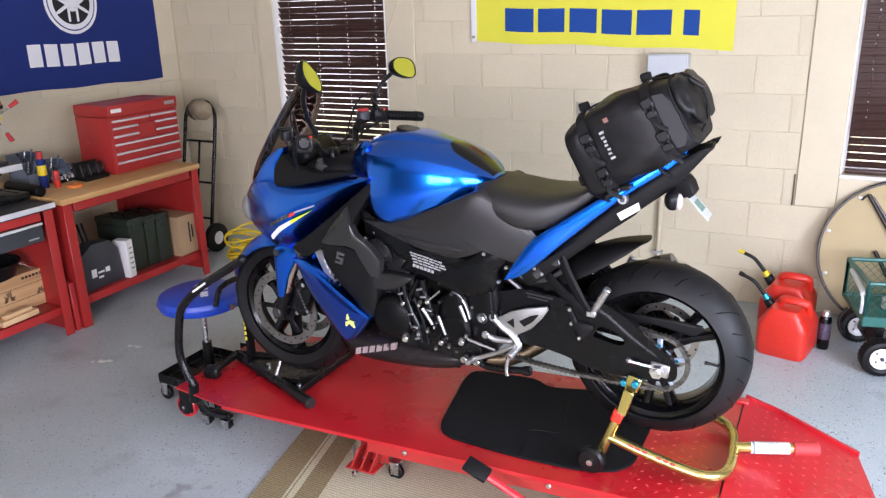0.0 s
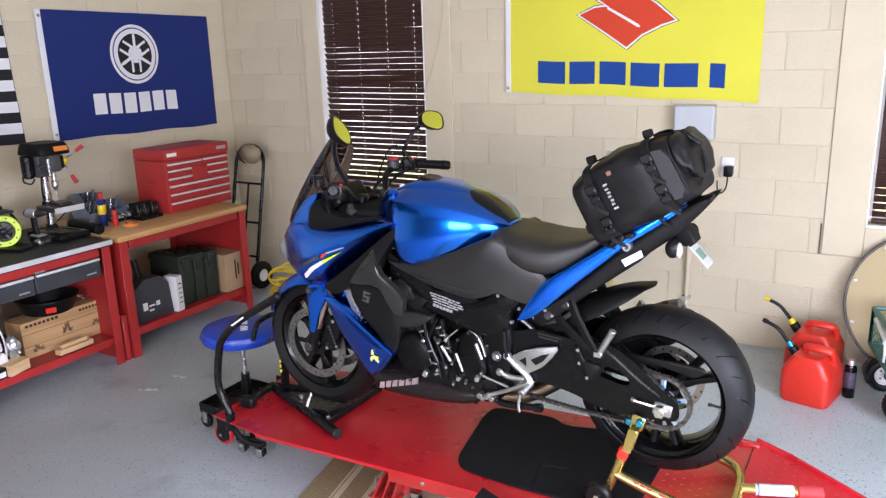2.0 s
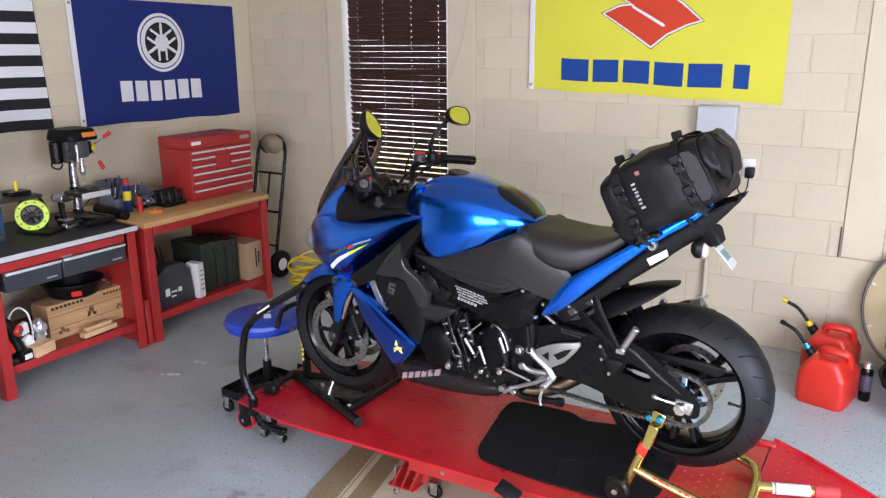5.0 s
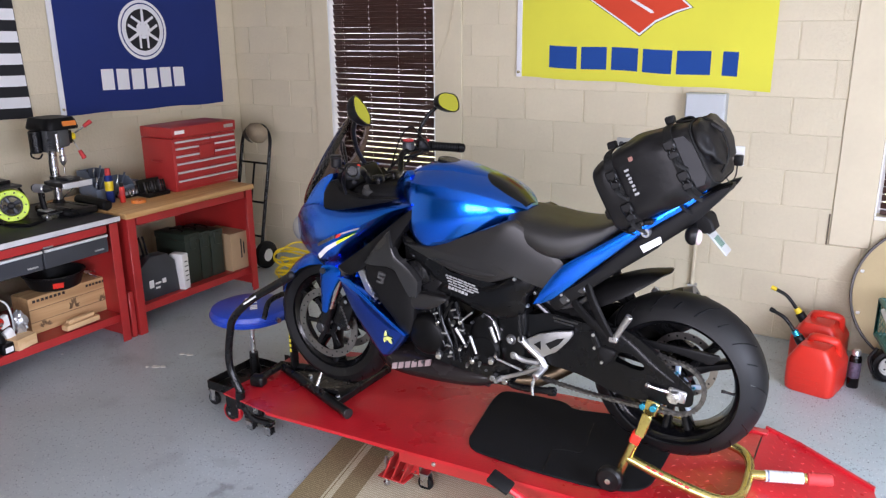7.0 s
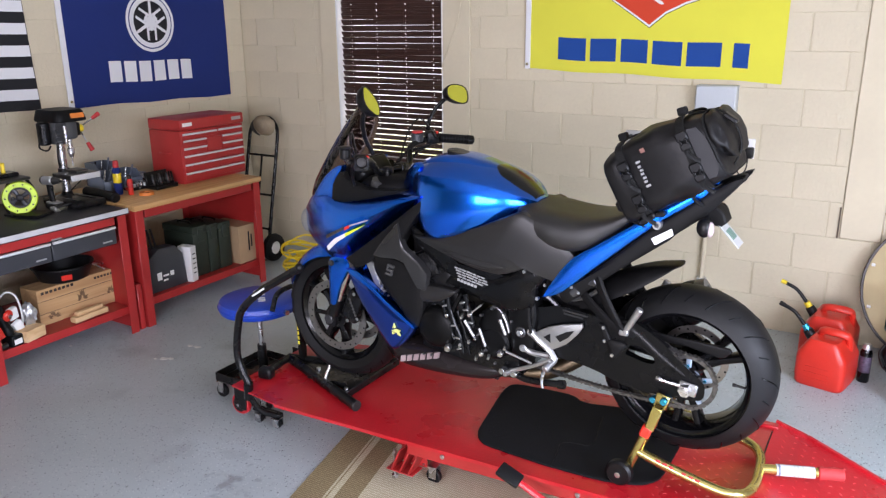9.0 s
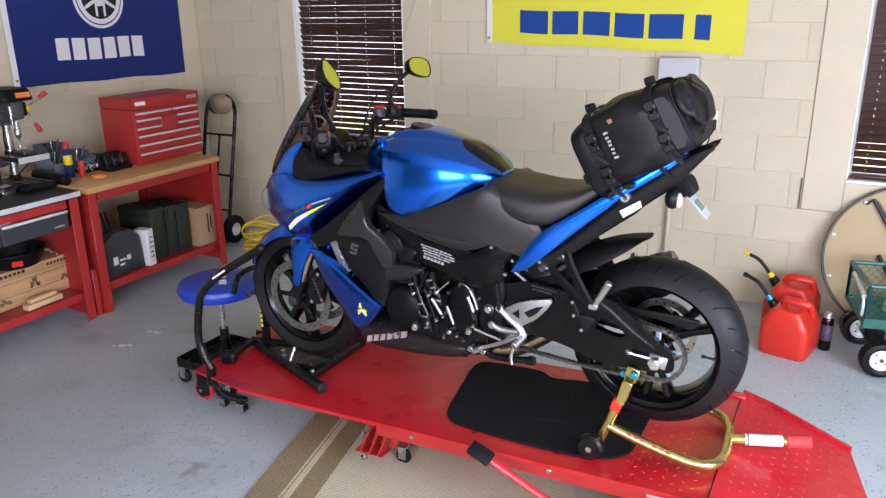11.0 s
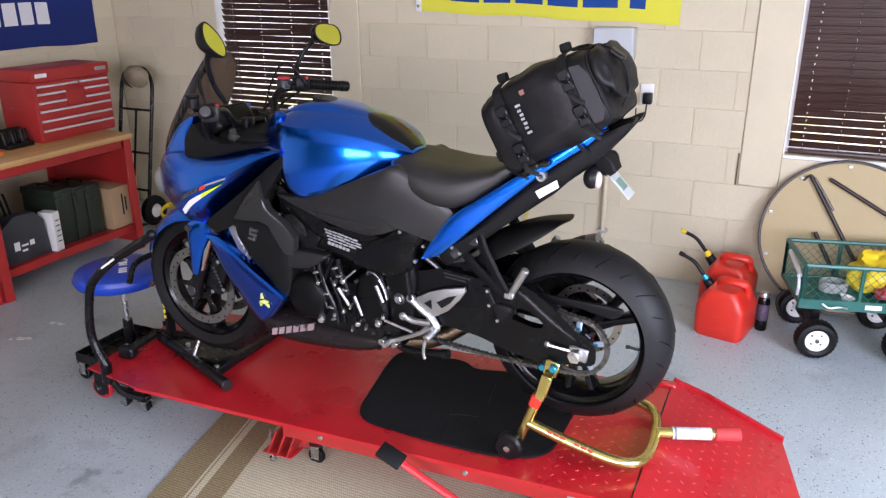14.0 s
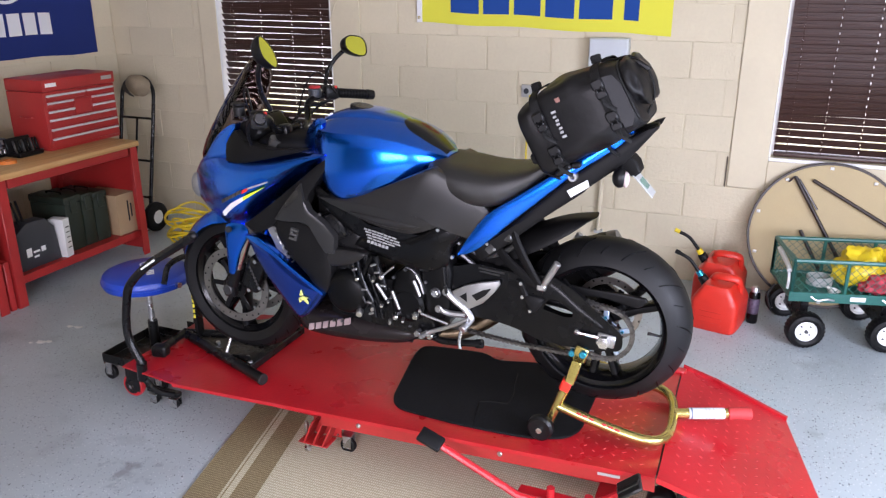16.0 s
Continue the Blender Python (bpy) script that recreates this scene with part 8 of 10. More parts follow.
def bike_wheels():
    wheel(bike, RA, 0.284, 0.091, 0.211, 0.078, "rear", 3, 0.20, 0.62)
    wheel(bike, FA, 0.286, 0.059, 0.207, 0.046, "front", 3, 0.30, 0.20)
    for y in (YC - 0.068, YC + 0.068):
        brake_disc(bike, FA, y, 0.152)
    brake_disc(bike, RA, YC + 0.085, 0.115, 24)
    # rear sprocket
    y = YC - 0.108
    HUB = Vector((1.652, YC, 0.694))
    b = B()
    n = 44
    out = []
    for k in range(n * 2):
        a = math.pi * k / n
        r = 0.0915 if k % 2 else 0.0855
        out.append((HUB.x + r * math.cos(a), HUB.z + r * math.sin(a)))
    inn = [(HUB.x + 0.079 * math.cos(math.pi * k / n), HUB.z + 0.079 * math.sin(math.pi * k / n)) for k in range(n * 2)]
    rings = [[b.verts.new((x, yy, z)) for x, z in o] for o, yy in ((out, y - 0.003), (out, y + 0.003), (inn, y + 0.003), (inn, y - 0.003))]
    for a_, b_ in zip(rings, rings[1:] + rings[:1]):
        ring_faces(b, a_, b_)
    sp = part("rear_sprocket", b, "chain", bike, "bare steel sprocket")
    b = B()
    for k in range(5):
        a = 2 * math.pi * k / 5 + 0.3
        box(b, (HUB.x + 0.058 * math.cos(a), y, HUB.z + 0.058 * math.sin(a)), (0.048, 0.008, 0.018), rot=(0, -math.degrees(a), 0), bevel=0.003)
    lathe(b, [(0.032, -0.004), (0.048, -0.004), (0.048, 0.004), (0.032, 0.004)], (HUB.x, y, HUB.z), (0, 1, 0), 28, True)
    part("sprocket_web", b, "sprocket", sp)
    b = B()
    for k in range(5):
        a = 2 * math.pi * k / 5 + 0.3
        bolt(b, HUB.x + 0.058 * math.cos(a), y - 0.003, HUB.z + 0.058 * math.sin(a), 0.0045)
    pieces("sprocket_nut", b, "teal_anod", sp)
    # chain: links along the lower run, round the sprocket and along the upper run
    f = Vector((1.125, 0, 0.665))
    path = []
    for k in range(36):
        u = k / 35
        path.append(Vector((f.x + (HUB.x - f.x) * u, y, (f.z - 0.035) + ((HUB.z - 0.0885) - (f.z - 0.035)) * u - 0.012 * math.sin(math.pi * u))))
    for k in range(1, 21):
        a = -math.pi / 2 + math.pi * k / 21
        path.append(Vector((HUB.x + 0.0885 * math.cos(a), y, HUB.z + 0.0885 * math.sin(a))))
    for k in range(36):
        u = 1 - k / 35
        path.append(Vector((f.x + (HUB.x - f.x) * u, y, 0.80 + (HUB.z + 0.0885 - 0.80) * u + 0.030 * math.sin(math.pi * u))))
    b = B()
    for i, (p, q) in enumerate(zip(path, path[1:])):
        d = q - p
        ang = -math.degrees(math.atan2(d.z, d.x))
        for s in (-1, 1):
            yy = y + s * (0.0080 if i % 2 else 0.0050)
            box(b, ((p.x + q.x) / 2, yy, (p.z + q.z) / 2), (d.length, 0.0028, 0.0070), rot=(0, ang, 0))
            for e in (p, q):
                cyl(b, (e.x, yy - 0.0014, e.z), (e.x, yy + 0.0014, e.z), 0.0062, seg=8)
        cyl(b, (p.x, y - 0.0105, p.z), (p.x, y + 0.0105, p.z), 0.0034, seg=6)
    ch = part("chain", b, "chain", bike, "oiled steel roller chain")
    ch["kind"] = "stuff"


def bike_swingarm():
    for s in (-1, 1):
        b = B()
        out = [(1.12, 0.86), (1.174, 0.862), (1.235, 0.876), (1.327, 0.867), (1.400, 0.858), (1.455, 0.863), (1.493, 0.858), (1.567, 0.814), (1.628, 0.768), (1.690, 0.724), (1.703, 0.700), (1.693, 0.662), (1.612, 0.654), (1.54, 0.655), (1.454, 0.662), (1.384, 0.682), (1.307, 0.694), (1.222, 0.697), (1.12, 0.70)]
        if s > 0:
            out[11:16] = [(1.690, 0.676), (1.63, 0.672), (1.56, 0.706), (1.46, 0.724), (1.396, 0.718)]
        win = [(1.452, 0.757), (1.462, 0.788), (1.478, 0.802), (1.510, 0.803), (1.557, 0.764), (1.554, 0.743), (1.510, 0.741)]
        holed(b, out, win, YC + s * 0.100, YC + s * 0.142, s * 0.012)
        sa = part("swingarm_side", b, "frame_black", bike)
        if s < 0:
            b = B()
            for k in range(2):
                box(b, (1.282 - 0.006 * k, YC - 0.1425, 0.866 - 0.010 * k), (0.088 - 0.02 * k, 0.003, 0.006), rot=(0, 5, 0))
            pieces("print_bar", b, "cover_grey", sa)
        if s < 0:
            # duller black plate laid on the arm in place of a hollow's shade
            b = B()
            plate(b, [(1.333, 0.838), (1.372, 0.847), (1.402, 0.830), (1.450, 0.824), (1.392, 0.815), (1.345, 0.826)], YC - 0.1435, YC - 0.138)
            part("arm_recess", b, "frame_deep", sa)
            b = B()
            plate(b, [(1.366, 0.850), (1.386, 0.850), (1.409, 0.802), (1.396, 0.792)], YC - 0.154, YC - 0.140, 0.003)
            pillow(b, [(1.394, 0.803), (1.450, 0.800), (1.460, 0.784), (1.430, 0.742), (1.411, 0.742)], lambda x, z: 0.150, -1, 0.006, 0.012, 2)
            lug = part("guard_bracket", b, "black_matt", sa)
            b = B()
            for x, z in ((1.419, 0.752), (1.392, 0.797), (1.386, 0.842)):
                bolt(b, x, YC - 0.155, z, 0.0055, h=0.006)
            pieces("bracket_bolt", b, "steel", lug)
        b = B()
        pillow(b, [(1.40, 0.836), (1.455, 0.858), (1.500, 0.846), (1.560, 0.800), (1.618, 0.758), (1.662, 0.724), (1.648, 0.716), (1.602, 0.750), (1.546, 0.788), (1.494, 0.822), (1.40, 0.816)], lambda x, z: 0.1405, s, 0.007, 0.004, 2)
        part("arm_rib", b, "frame_black", sa)
        b = B()
        box(b, (1.664, YC + s * 0.148, 0.690), (0.058, 0.012, 0.042), rot=(0, 8, 0), bevel=0.004)
        ad = part("axle_block", b, "alu", sa, "bare aluminium axle block")
        b = B()
        cyl(b, (1.660, YC + s * 0.150, 0.700 - 0.01), (1.660, YC + s * 0.176, 0.700 - 0.01), 0.020, seg=6)
        cyl(b, (1.660, YC + s * 0.17, 0.700 - 0.01), (1.660, YC + s * 0.186, 0.700 - 0.01), 0.013, seg=16)
        part("axle_nut", b, "steel", ad)
        b = B()
        cyl(b, (1.660 - 0.085, YC + s * 0.154, 0.700 + 0.004), (1.660 - 0.02, YC + s * 0.150, 0.700 - 0.004), 0.0055, seg=8)
        cyl(b, (1.660 - 0.092, YC + s * 0.150, 0.700 + 0.005), (1.660 - 0.083, YC + s * 0.154, 0.700 + 0.004), 0.009, seg=6)
        part("chain_adjuster", b, "steel", ad)
        b = B()
        cyl(b, (1.562, YC + s * 0.138, 0.63), (1.562, YC + s * 0.165, 0.63), 0.0105, seg=14, bevel=0.002)
        part("stand_bobbin", b, "teal_anod", sa)
    b = B()
    cyl(b, (1.14, YC - 0.13, 0.79), (1.14, YC + 0.13, 0.79), 0.05, seg=20)
    bar(b, 1.17, 1.32, YC - 0.09, YC + 0.09, 0.70, 0.84, 0.02, 2)
    part("swingarm_pivot", b, "black_matt", bike)
    # hugger over the tyre, its tail lifting to a point, and the chain guard
    b = B()
    rows = []
    for k in range(13):
        q_ = k / 12
        x = 1.30 + 0.288 * q_
        top = 0.945 + 0.104 * math.sin(q_ * 1.45)
        drop = 0.072 * (1 - q_ ** 3) + 0.006
        w = 0.104 - 0.05 * q_ ** 4
        arc = [Vector((x - 0.02 * abs(q) ** 3, YC + q * w, top - drop * abs(q) ** 5)) for q in (-1, -0.9, -0.75, -0.5, -0.2, 0.2, 0.5, 0.75, 0.9, 1)]
        rows.append(arc + [p - Vector((0, 0, 0.004)) for p in reversed(arc)])
    loft(b, rows)
    part("rear_hugger", b, "black_matt", bike)
    b = B()
    pillow(b, [(1.19, 0.90), (1.30, 0.905), (1.457, 0.842), (1.58, 0.826), (1.665, 0.826), (1.766, 0.820), (1.764, 0.800), (1.742, 0.786), (1.70, 0.794), (1.66, 0.803), (1.53, 0.806), (1.42, 0.83), (1.28, 0.855), (1.20, 0.86)], lambda x, z: 0.086, -1, 0.003, 0.012, 2)
    part("chain_guard", b, "black_matt", bike)
    # shock with its reservoir
    b = B()
    cyl(b, (1.20, YC - 0.02, 0.70), (1.24, YC - 0.02, 0.98), 0.028, seg=16)
    part("shock_body", b, "dark_metal", bike)
    b = B()
    tube(b, [(1.21 + 0.035 * math.cos(a), YC - 0.02 + 0.045 * math.sin(a), 0.76 + 0.012 * i / 4) for i in range(56) for a in [i * math.pi / 4]], 0.006, seg=6, n=1)
    part("shock_spring", b, "black_gloss", bike)
    b = B()
    cyl(b, (1.275, YC - 0.115, 0.955), (1.345, YC - 0.118, 0.985), 0.022, seg=16, bevel=0.003)
    cyl(b, (1.265, YC - 0.12, 0.93), (1.285, YC - 0.12, 0.95), 0.026, seg=16)
    part("shock_reservoir", b, "dark_metal", bike)


def bike_front():
    ax = Vector((0.44, 0, 1.0)).normalized()
    for s in (-1, 1):
        y = YC + s * 0.100
        p = Vector((FA.x, y, FA.z))
        b = B()
        box(b, (FA.x, y, FA.z), (0.055, 0.032, 0.07), bevel=0.012, seg=2)
        cyl(b, p + ax * 0.02, p + ax * 0.10, 0.024, seg=18)
        fork = part("fork_leg", b, "black_metal", bike)
        b = B()
        cyl(b, p + ax * 0.10, p + ax * 0.26, 0.0215, seg=20)
        part("fork_slider", b, "steel", fork)
        b = B()
        cyl(b, p + ax * 0.26, p + ax * 0.66, 0.027, seg=20)
        part("fork_tube", b, "grey_satin", fork)
        b = B()
        cyl(b, p + ax * 0.25, p + ax * 0.275, 0.031, seg=20, bevel=0.003)
        part("dust_seal", b, "black", fork)
        b = B()
        cyl(b, p + Vector((0, s * 0.012, 0)), p + Vector((0, s * 0.026, 0)), 0.020, seg=18, bevel=0.003)
        part("axle_cap", b, "dark_metal", fork)
        # caliper behind the leg
        b = B()
        q = p + ax * 0.085 + Vector((0.075, -s * 0.026, -0.01))
        box(b, q, (0.075, 0.062, 0.145), rot=(0, 22, 0), bevel=0.016, seg=2)
        box(b, q + Vector((-0.035, 0, 0.0)), (0.03, 0.03, 0.11), rot=(0, 22, 0), bevel=0.006)
        cal = part("brake_caliper", b, "black_metal", bike)
        b = B()
        for k in range(6):
            box(b, q + Vector((0.006 + 0.013 * (k - 2.5) * 0.40, s * 0.0318, -0.013 * (k - 2.5))), (0.010, 0.0015, 0.009), rot=(0, 22, 0))
        pieces("print_bar", b, "grey_satin", cal)
        b = B()
        for dx, dz in ((0.02, 0.06), (-0.02, -0.06), (0.03, -0.045)):
            bolt(b, q.x + dx, q.y + s * 0.031, q.z + dz, 0.008, (0, s, 0))
        pieces("caliper_bolt", b, "steel", cal)
        b = B()
        tube(b, [q + Vector((0.02, s * 0.01, 0.07)), q + Vector((0.05, s * 0.02, 0.16)), q + Vector((0.10, s * 0.0, 0.30)), q + Vector((0.16, 0, 0.42))], 0.006, seg=8)
        part("brake_hose", b, "black", cal)
        # fork guard, part of the mudguard
        b = B()
        pillow(b, [(0.225, 0.70), (0.252, 0.70), (0.285, 0.79), (0.33, 0.87), (0.31, 0.905), (0.235, 0.895), (0.225, 0.83)], lambda x, z: 0.128, s, 0.006, 0.012, 3)
        part("fork_guard", b, "bluepaint", bike)
    b = B()
    cyl(b, (FA.x, YC - 0.11, FA.z), (FA.x, YC + 0.11, FA.z), 0.012, seg=14)
    part("front_axle", b, "steel", bike)
    # mudguard over the front tyre
    b = B()
    rows = []
    for k in range(11):
        a = radians(158 - k * 12.5)
        r, w = 0.304, 0.074 - 0.004 * max(0, 2 - k) - 0.003 * max(0, k - 8)
        c_ = FA + Vector((math.cos(a) * r, 0, math.sin(a) * r))
        out = Vector((math.cos(a), 0, math.sin(a)))
        arc = [c_ - out * (0.045 * abs(q) ** 2.2) + Vector((0, q * w, 0)) for q in (-1, -0.8, -0.5, -0.2, 0.2, 0.5, 0.8, 1)]
        rows.append(arc + [p - out * 0.004 for p in reversed(arc)])
    loft(b, rows)
    part("front_mudguard", b, "bluepaint", bike)
    # yokes and bars, turned a little to the left
    turn = {-1: 0.045, 1: -0.030}
    b = B()
    for z, x in ((1.02, 0.385), (1.175, 0.452)):
        box(b, (x, YC, z), (0.09, 0.25, 0.035), rot=(0, 24, 0), bevel=0.012, seg=2)
    cyl(b, (0.37, YC, 1.0), (0.465, YC, 1.20), 0.03, seg=18)
    part("fork_yoke", b, "black_metal", bike)
    b = B()
    cyl(b, (0.462, YC, 1.19), (0.470, YC, 1.212), 0.022, seg=6)
    part("steering_nut", b, "zinc", bike)
    b = B()
    hb = lambda s: [(0.475, YC, 1.255), (0.47, YC + s * 0.10, 1.258), (0.455 + turn[s], YC + s * 0.19, 1.315), (0.50 + turn[s], YC + s * 0.30, 1.335), (0.575 + turn[s], YC + s * 0.395, 1.335 + 0.5 * turn[s])]
    tube(b, list(reversed(hb(-1))) + hb(1)[1:], 0.0125, seg=12, n=6)
    part("handlebar", b, "black_metal", bike)
    b = B()
    for s in (-1, 1):
        box(b, (0.472, YC + s * 0.05, 1.235), (0.04, 0.045, 0.075), bevel=0.01, seg=2)
    pieces("bar_clamp", b, "black_metal", bike)
    for s in (-1, 1):
        p0, p1 = Vector((0.508 + turn[s], YC + s * 0.315, 1.335)), Vector((0.582 + turn[s], YC + s * 0.412, 1.335 + 0.5 * turn[s]))
        b = B()
        cyl(b, p0, p1, 0.0185, seg=18, bevel=0.003)
        g = part("grip", b, "black_matt", bike)
        d = (p1 - p0).normalized()
        b = B()
        for k in range(9):
            cyl(b, p0 + d * (0.015 + 0.013 * k), p0 + d * (0.019 + 0.013 * k), 0.0192, seg=16)
        part("grip_rib", b, "rubber", g)
        b = B()
        cyl(b, p1, p1 + d * 0.035, 0.021, 0.019, seg=18, bevel=0.004)
        part("bar_end", b, "black_metal", g)
        b = B()
        box(b, p0 - d * 0.03, (0.055, 0.055, 0.055), rot=(0, 0, s * 53), bevel=0.012, seg=2)
        sw = part("switch_block", b, "black", bike)
        b = B()
        box(b, p0 - d * 0.03 + Vector((0.025, 0, 0.02)), (0.012, 0.014, 0.014), bevel=0.003)
        part("switch", b, "red_plastic", sw)
        b = B()
        tube(b, [p0 - d * 0.02 + Vector((-0.04, 0, 0.004)), p0 + d * 0.03 + Vector((-0.07, 0, 0.0)), p1 + Vector((-0.05, 0, -0.004))], 0.006, seg=8)
        part("lever", b, "alu" if s > 0 else "black_metal", bike)
        # mirror on its stalk
        base = p0 - d * 0.03 + Vector((-0.02, 0, 0.03)) if s > 0 else Vector((0.530, -2.515, 1.350))
        head = Vector((0.637, -2.665, 1.546)) if s < 0 else Vector((0.532, -1.93, 1.512))
        b = B()
        tube(b, [base, base.lerp(head, 0.3) + Vector((-0.03, 0, 0.0)), base.lerp(head, 0.7) + Vector((-0.045, -s * 0.01, -0.01)), head + Vector((-0.03, -s * 0.02, -0.012))], 0.0085, seg=10)
        mr = part("mirror_stalk", b, "black_metal", bike)
        n = Vector((0.93, 0.18, 0.30) if s < 0 else (0.955, 0.05, 0.27)).normalized()
        u = Vector((0, 0, 1)).cross(n).normalized() * s
        v = n.cross(u).normalized() * s
        roll_ = 0.55 if s < 0 else -0.26
        u, v = u * math.cos(roll_) + v * math.sin(roll_), v * math.cos(roll_) - u * math.sin(roll_)
        wide, high = (0.056, 0.038) if s < 0 else (0.094, 0.040)

        def mring(o, k):
            out_ = []
            for i in range(28):
                a = 2 * math.pi * i / 28
                ca, sa = math.cos(a), math.sin(a)
                ru = wide * (1.0 if ca > 0 else 0.95) * k
                rv = high * (1.0 + 0.18 * ca) * k
                out_.append(head + n * o + u * ru * math.copysign(abs(ca) ** 0.78, ca) + v * (rv * math.copysign(abs(sa) ** 0.78, sa) + 0.010 * ca * k))
            return out_
        b = B()
        loft(b, [mring(-0.040, 0.35), mring(-0.032, 0.66), mring(-0.018, 0.90), mring(0.0, 1.0), mring(0.006, 0.99), mring(0.006, 0.90), mring(0.003, 0.90)])
        sh = part("mirror_shell", b, "black", mr)
        b = B()
        loft(b, [mring(0.0035, 0.895), mring(0.0052, 0.895)])
        part("mirror_glass", b, "mirror", sh, "polished mirror glass")
    # fluid reservoirs
    for s in (1, -1):
        b = B()
        q = Vector((0.425 if s > 0 else 0.42, YC + s * 0.235, 1.350))
        cyl(b, q + Vector((0, 0, -0.024)), q + Vector((0, 0, 0.010)), 0.026 if s > 0 else 0.02, seg=20, bevel=0.003)
        rs = part("fluid_reservoir", b, "drawer" if s > 0 else "black", bike)
        b = B()
        cyl(b, q + Vector((0, 0, 0.010)), q + Vector((0, 0, 0.020)), 0.0235, seg=20, bevel=0.004)
        part("reservoir_cap", b, "red_grip" if s > 0 else "black", rs)
    # gauges
    b = B()
    box(b, (0.345, YC, 1.245), (0.09, 0.20, 0.085), rot=(0, -35, 0), bevel=0.02, seg=3)
    ga = part("instrument_panel", b, "black", bike)
    b = B()
    yz_loft(b, [(0.36, 1.13, 1.20, 0.09), (0.40, 1.12, 1.235, 0.12), (0.48, 1.12, 1.245, 0.125), (0.56, 1.13, 1.24, 0.10), (0.60, 1.16, 1.22, 0.06)], 20, 3.2, 3)
    part("yoke_cover", b, "black_matt", bike)
    b = B()
    box(b, (0.378, YC, 1.270), (0.004, 0.15, 0.06), rot=(0, -35, 0), bevel=0.001)
    part("display", b, "black_gloss", ga)
    b = B()
    for s in (-1, 1):
        tube(b, [(0.47, YC + s * 0.24, 1.31), (0.40, YC + s * 0.17, 1.28), (0.36, YC + s * 0.10, 1.16), (0.40, YC + s * 0.06, 1.0)], 0.006, seg=8)
        tube(b, [(0.48, YC + s * 0.26, 1.32), (0.42, YC + s * 0.20, 1.26), (0.41, YC + s * 0.12, 1.12), (0.50, YC + s * 0.09, 1.0)], 0.005, seg=8)
    tube(b, [(0.50, YC - 0.27, 1.34), (0.46, YC - 0.24, 1.42), (0.42, YC - 0.2, 1.38), (0.40, YC - 0.12, 1.25)], 0.0035, seg=6)
    tube(b, [(0.50, YC + 0.27, 1.34), (0.44, YC + 0.24, 1.42), (0.40, YC + 0.2, 1.36), (0.40, YC + 0.12, 1.22)], 0.0035, seg=6)
    pieces("cable", b, "black", bike)


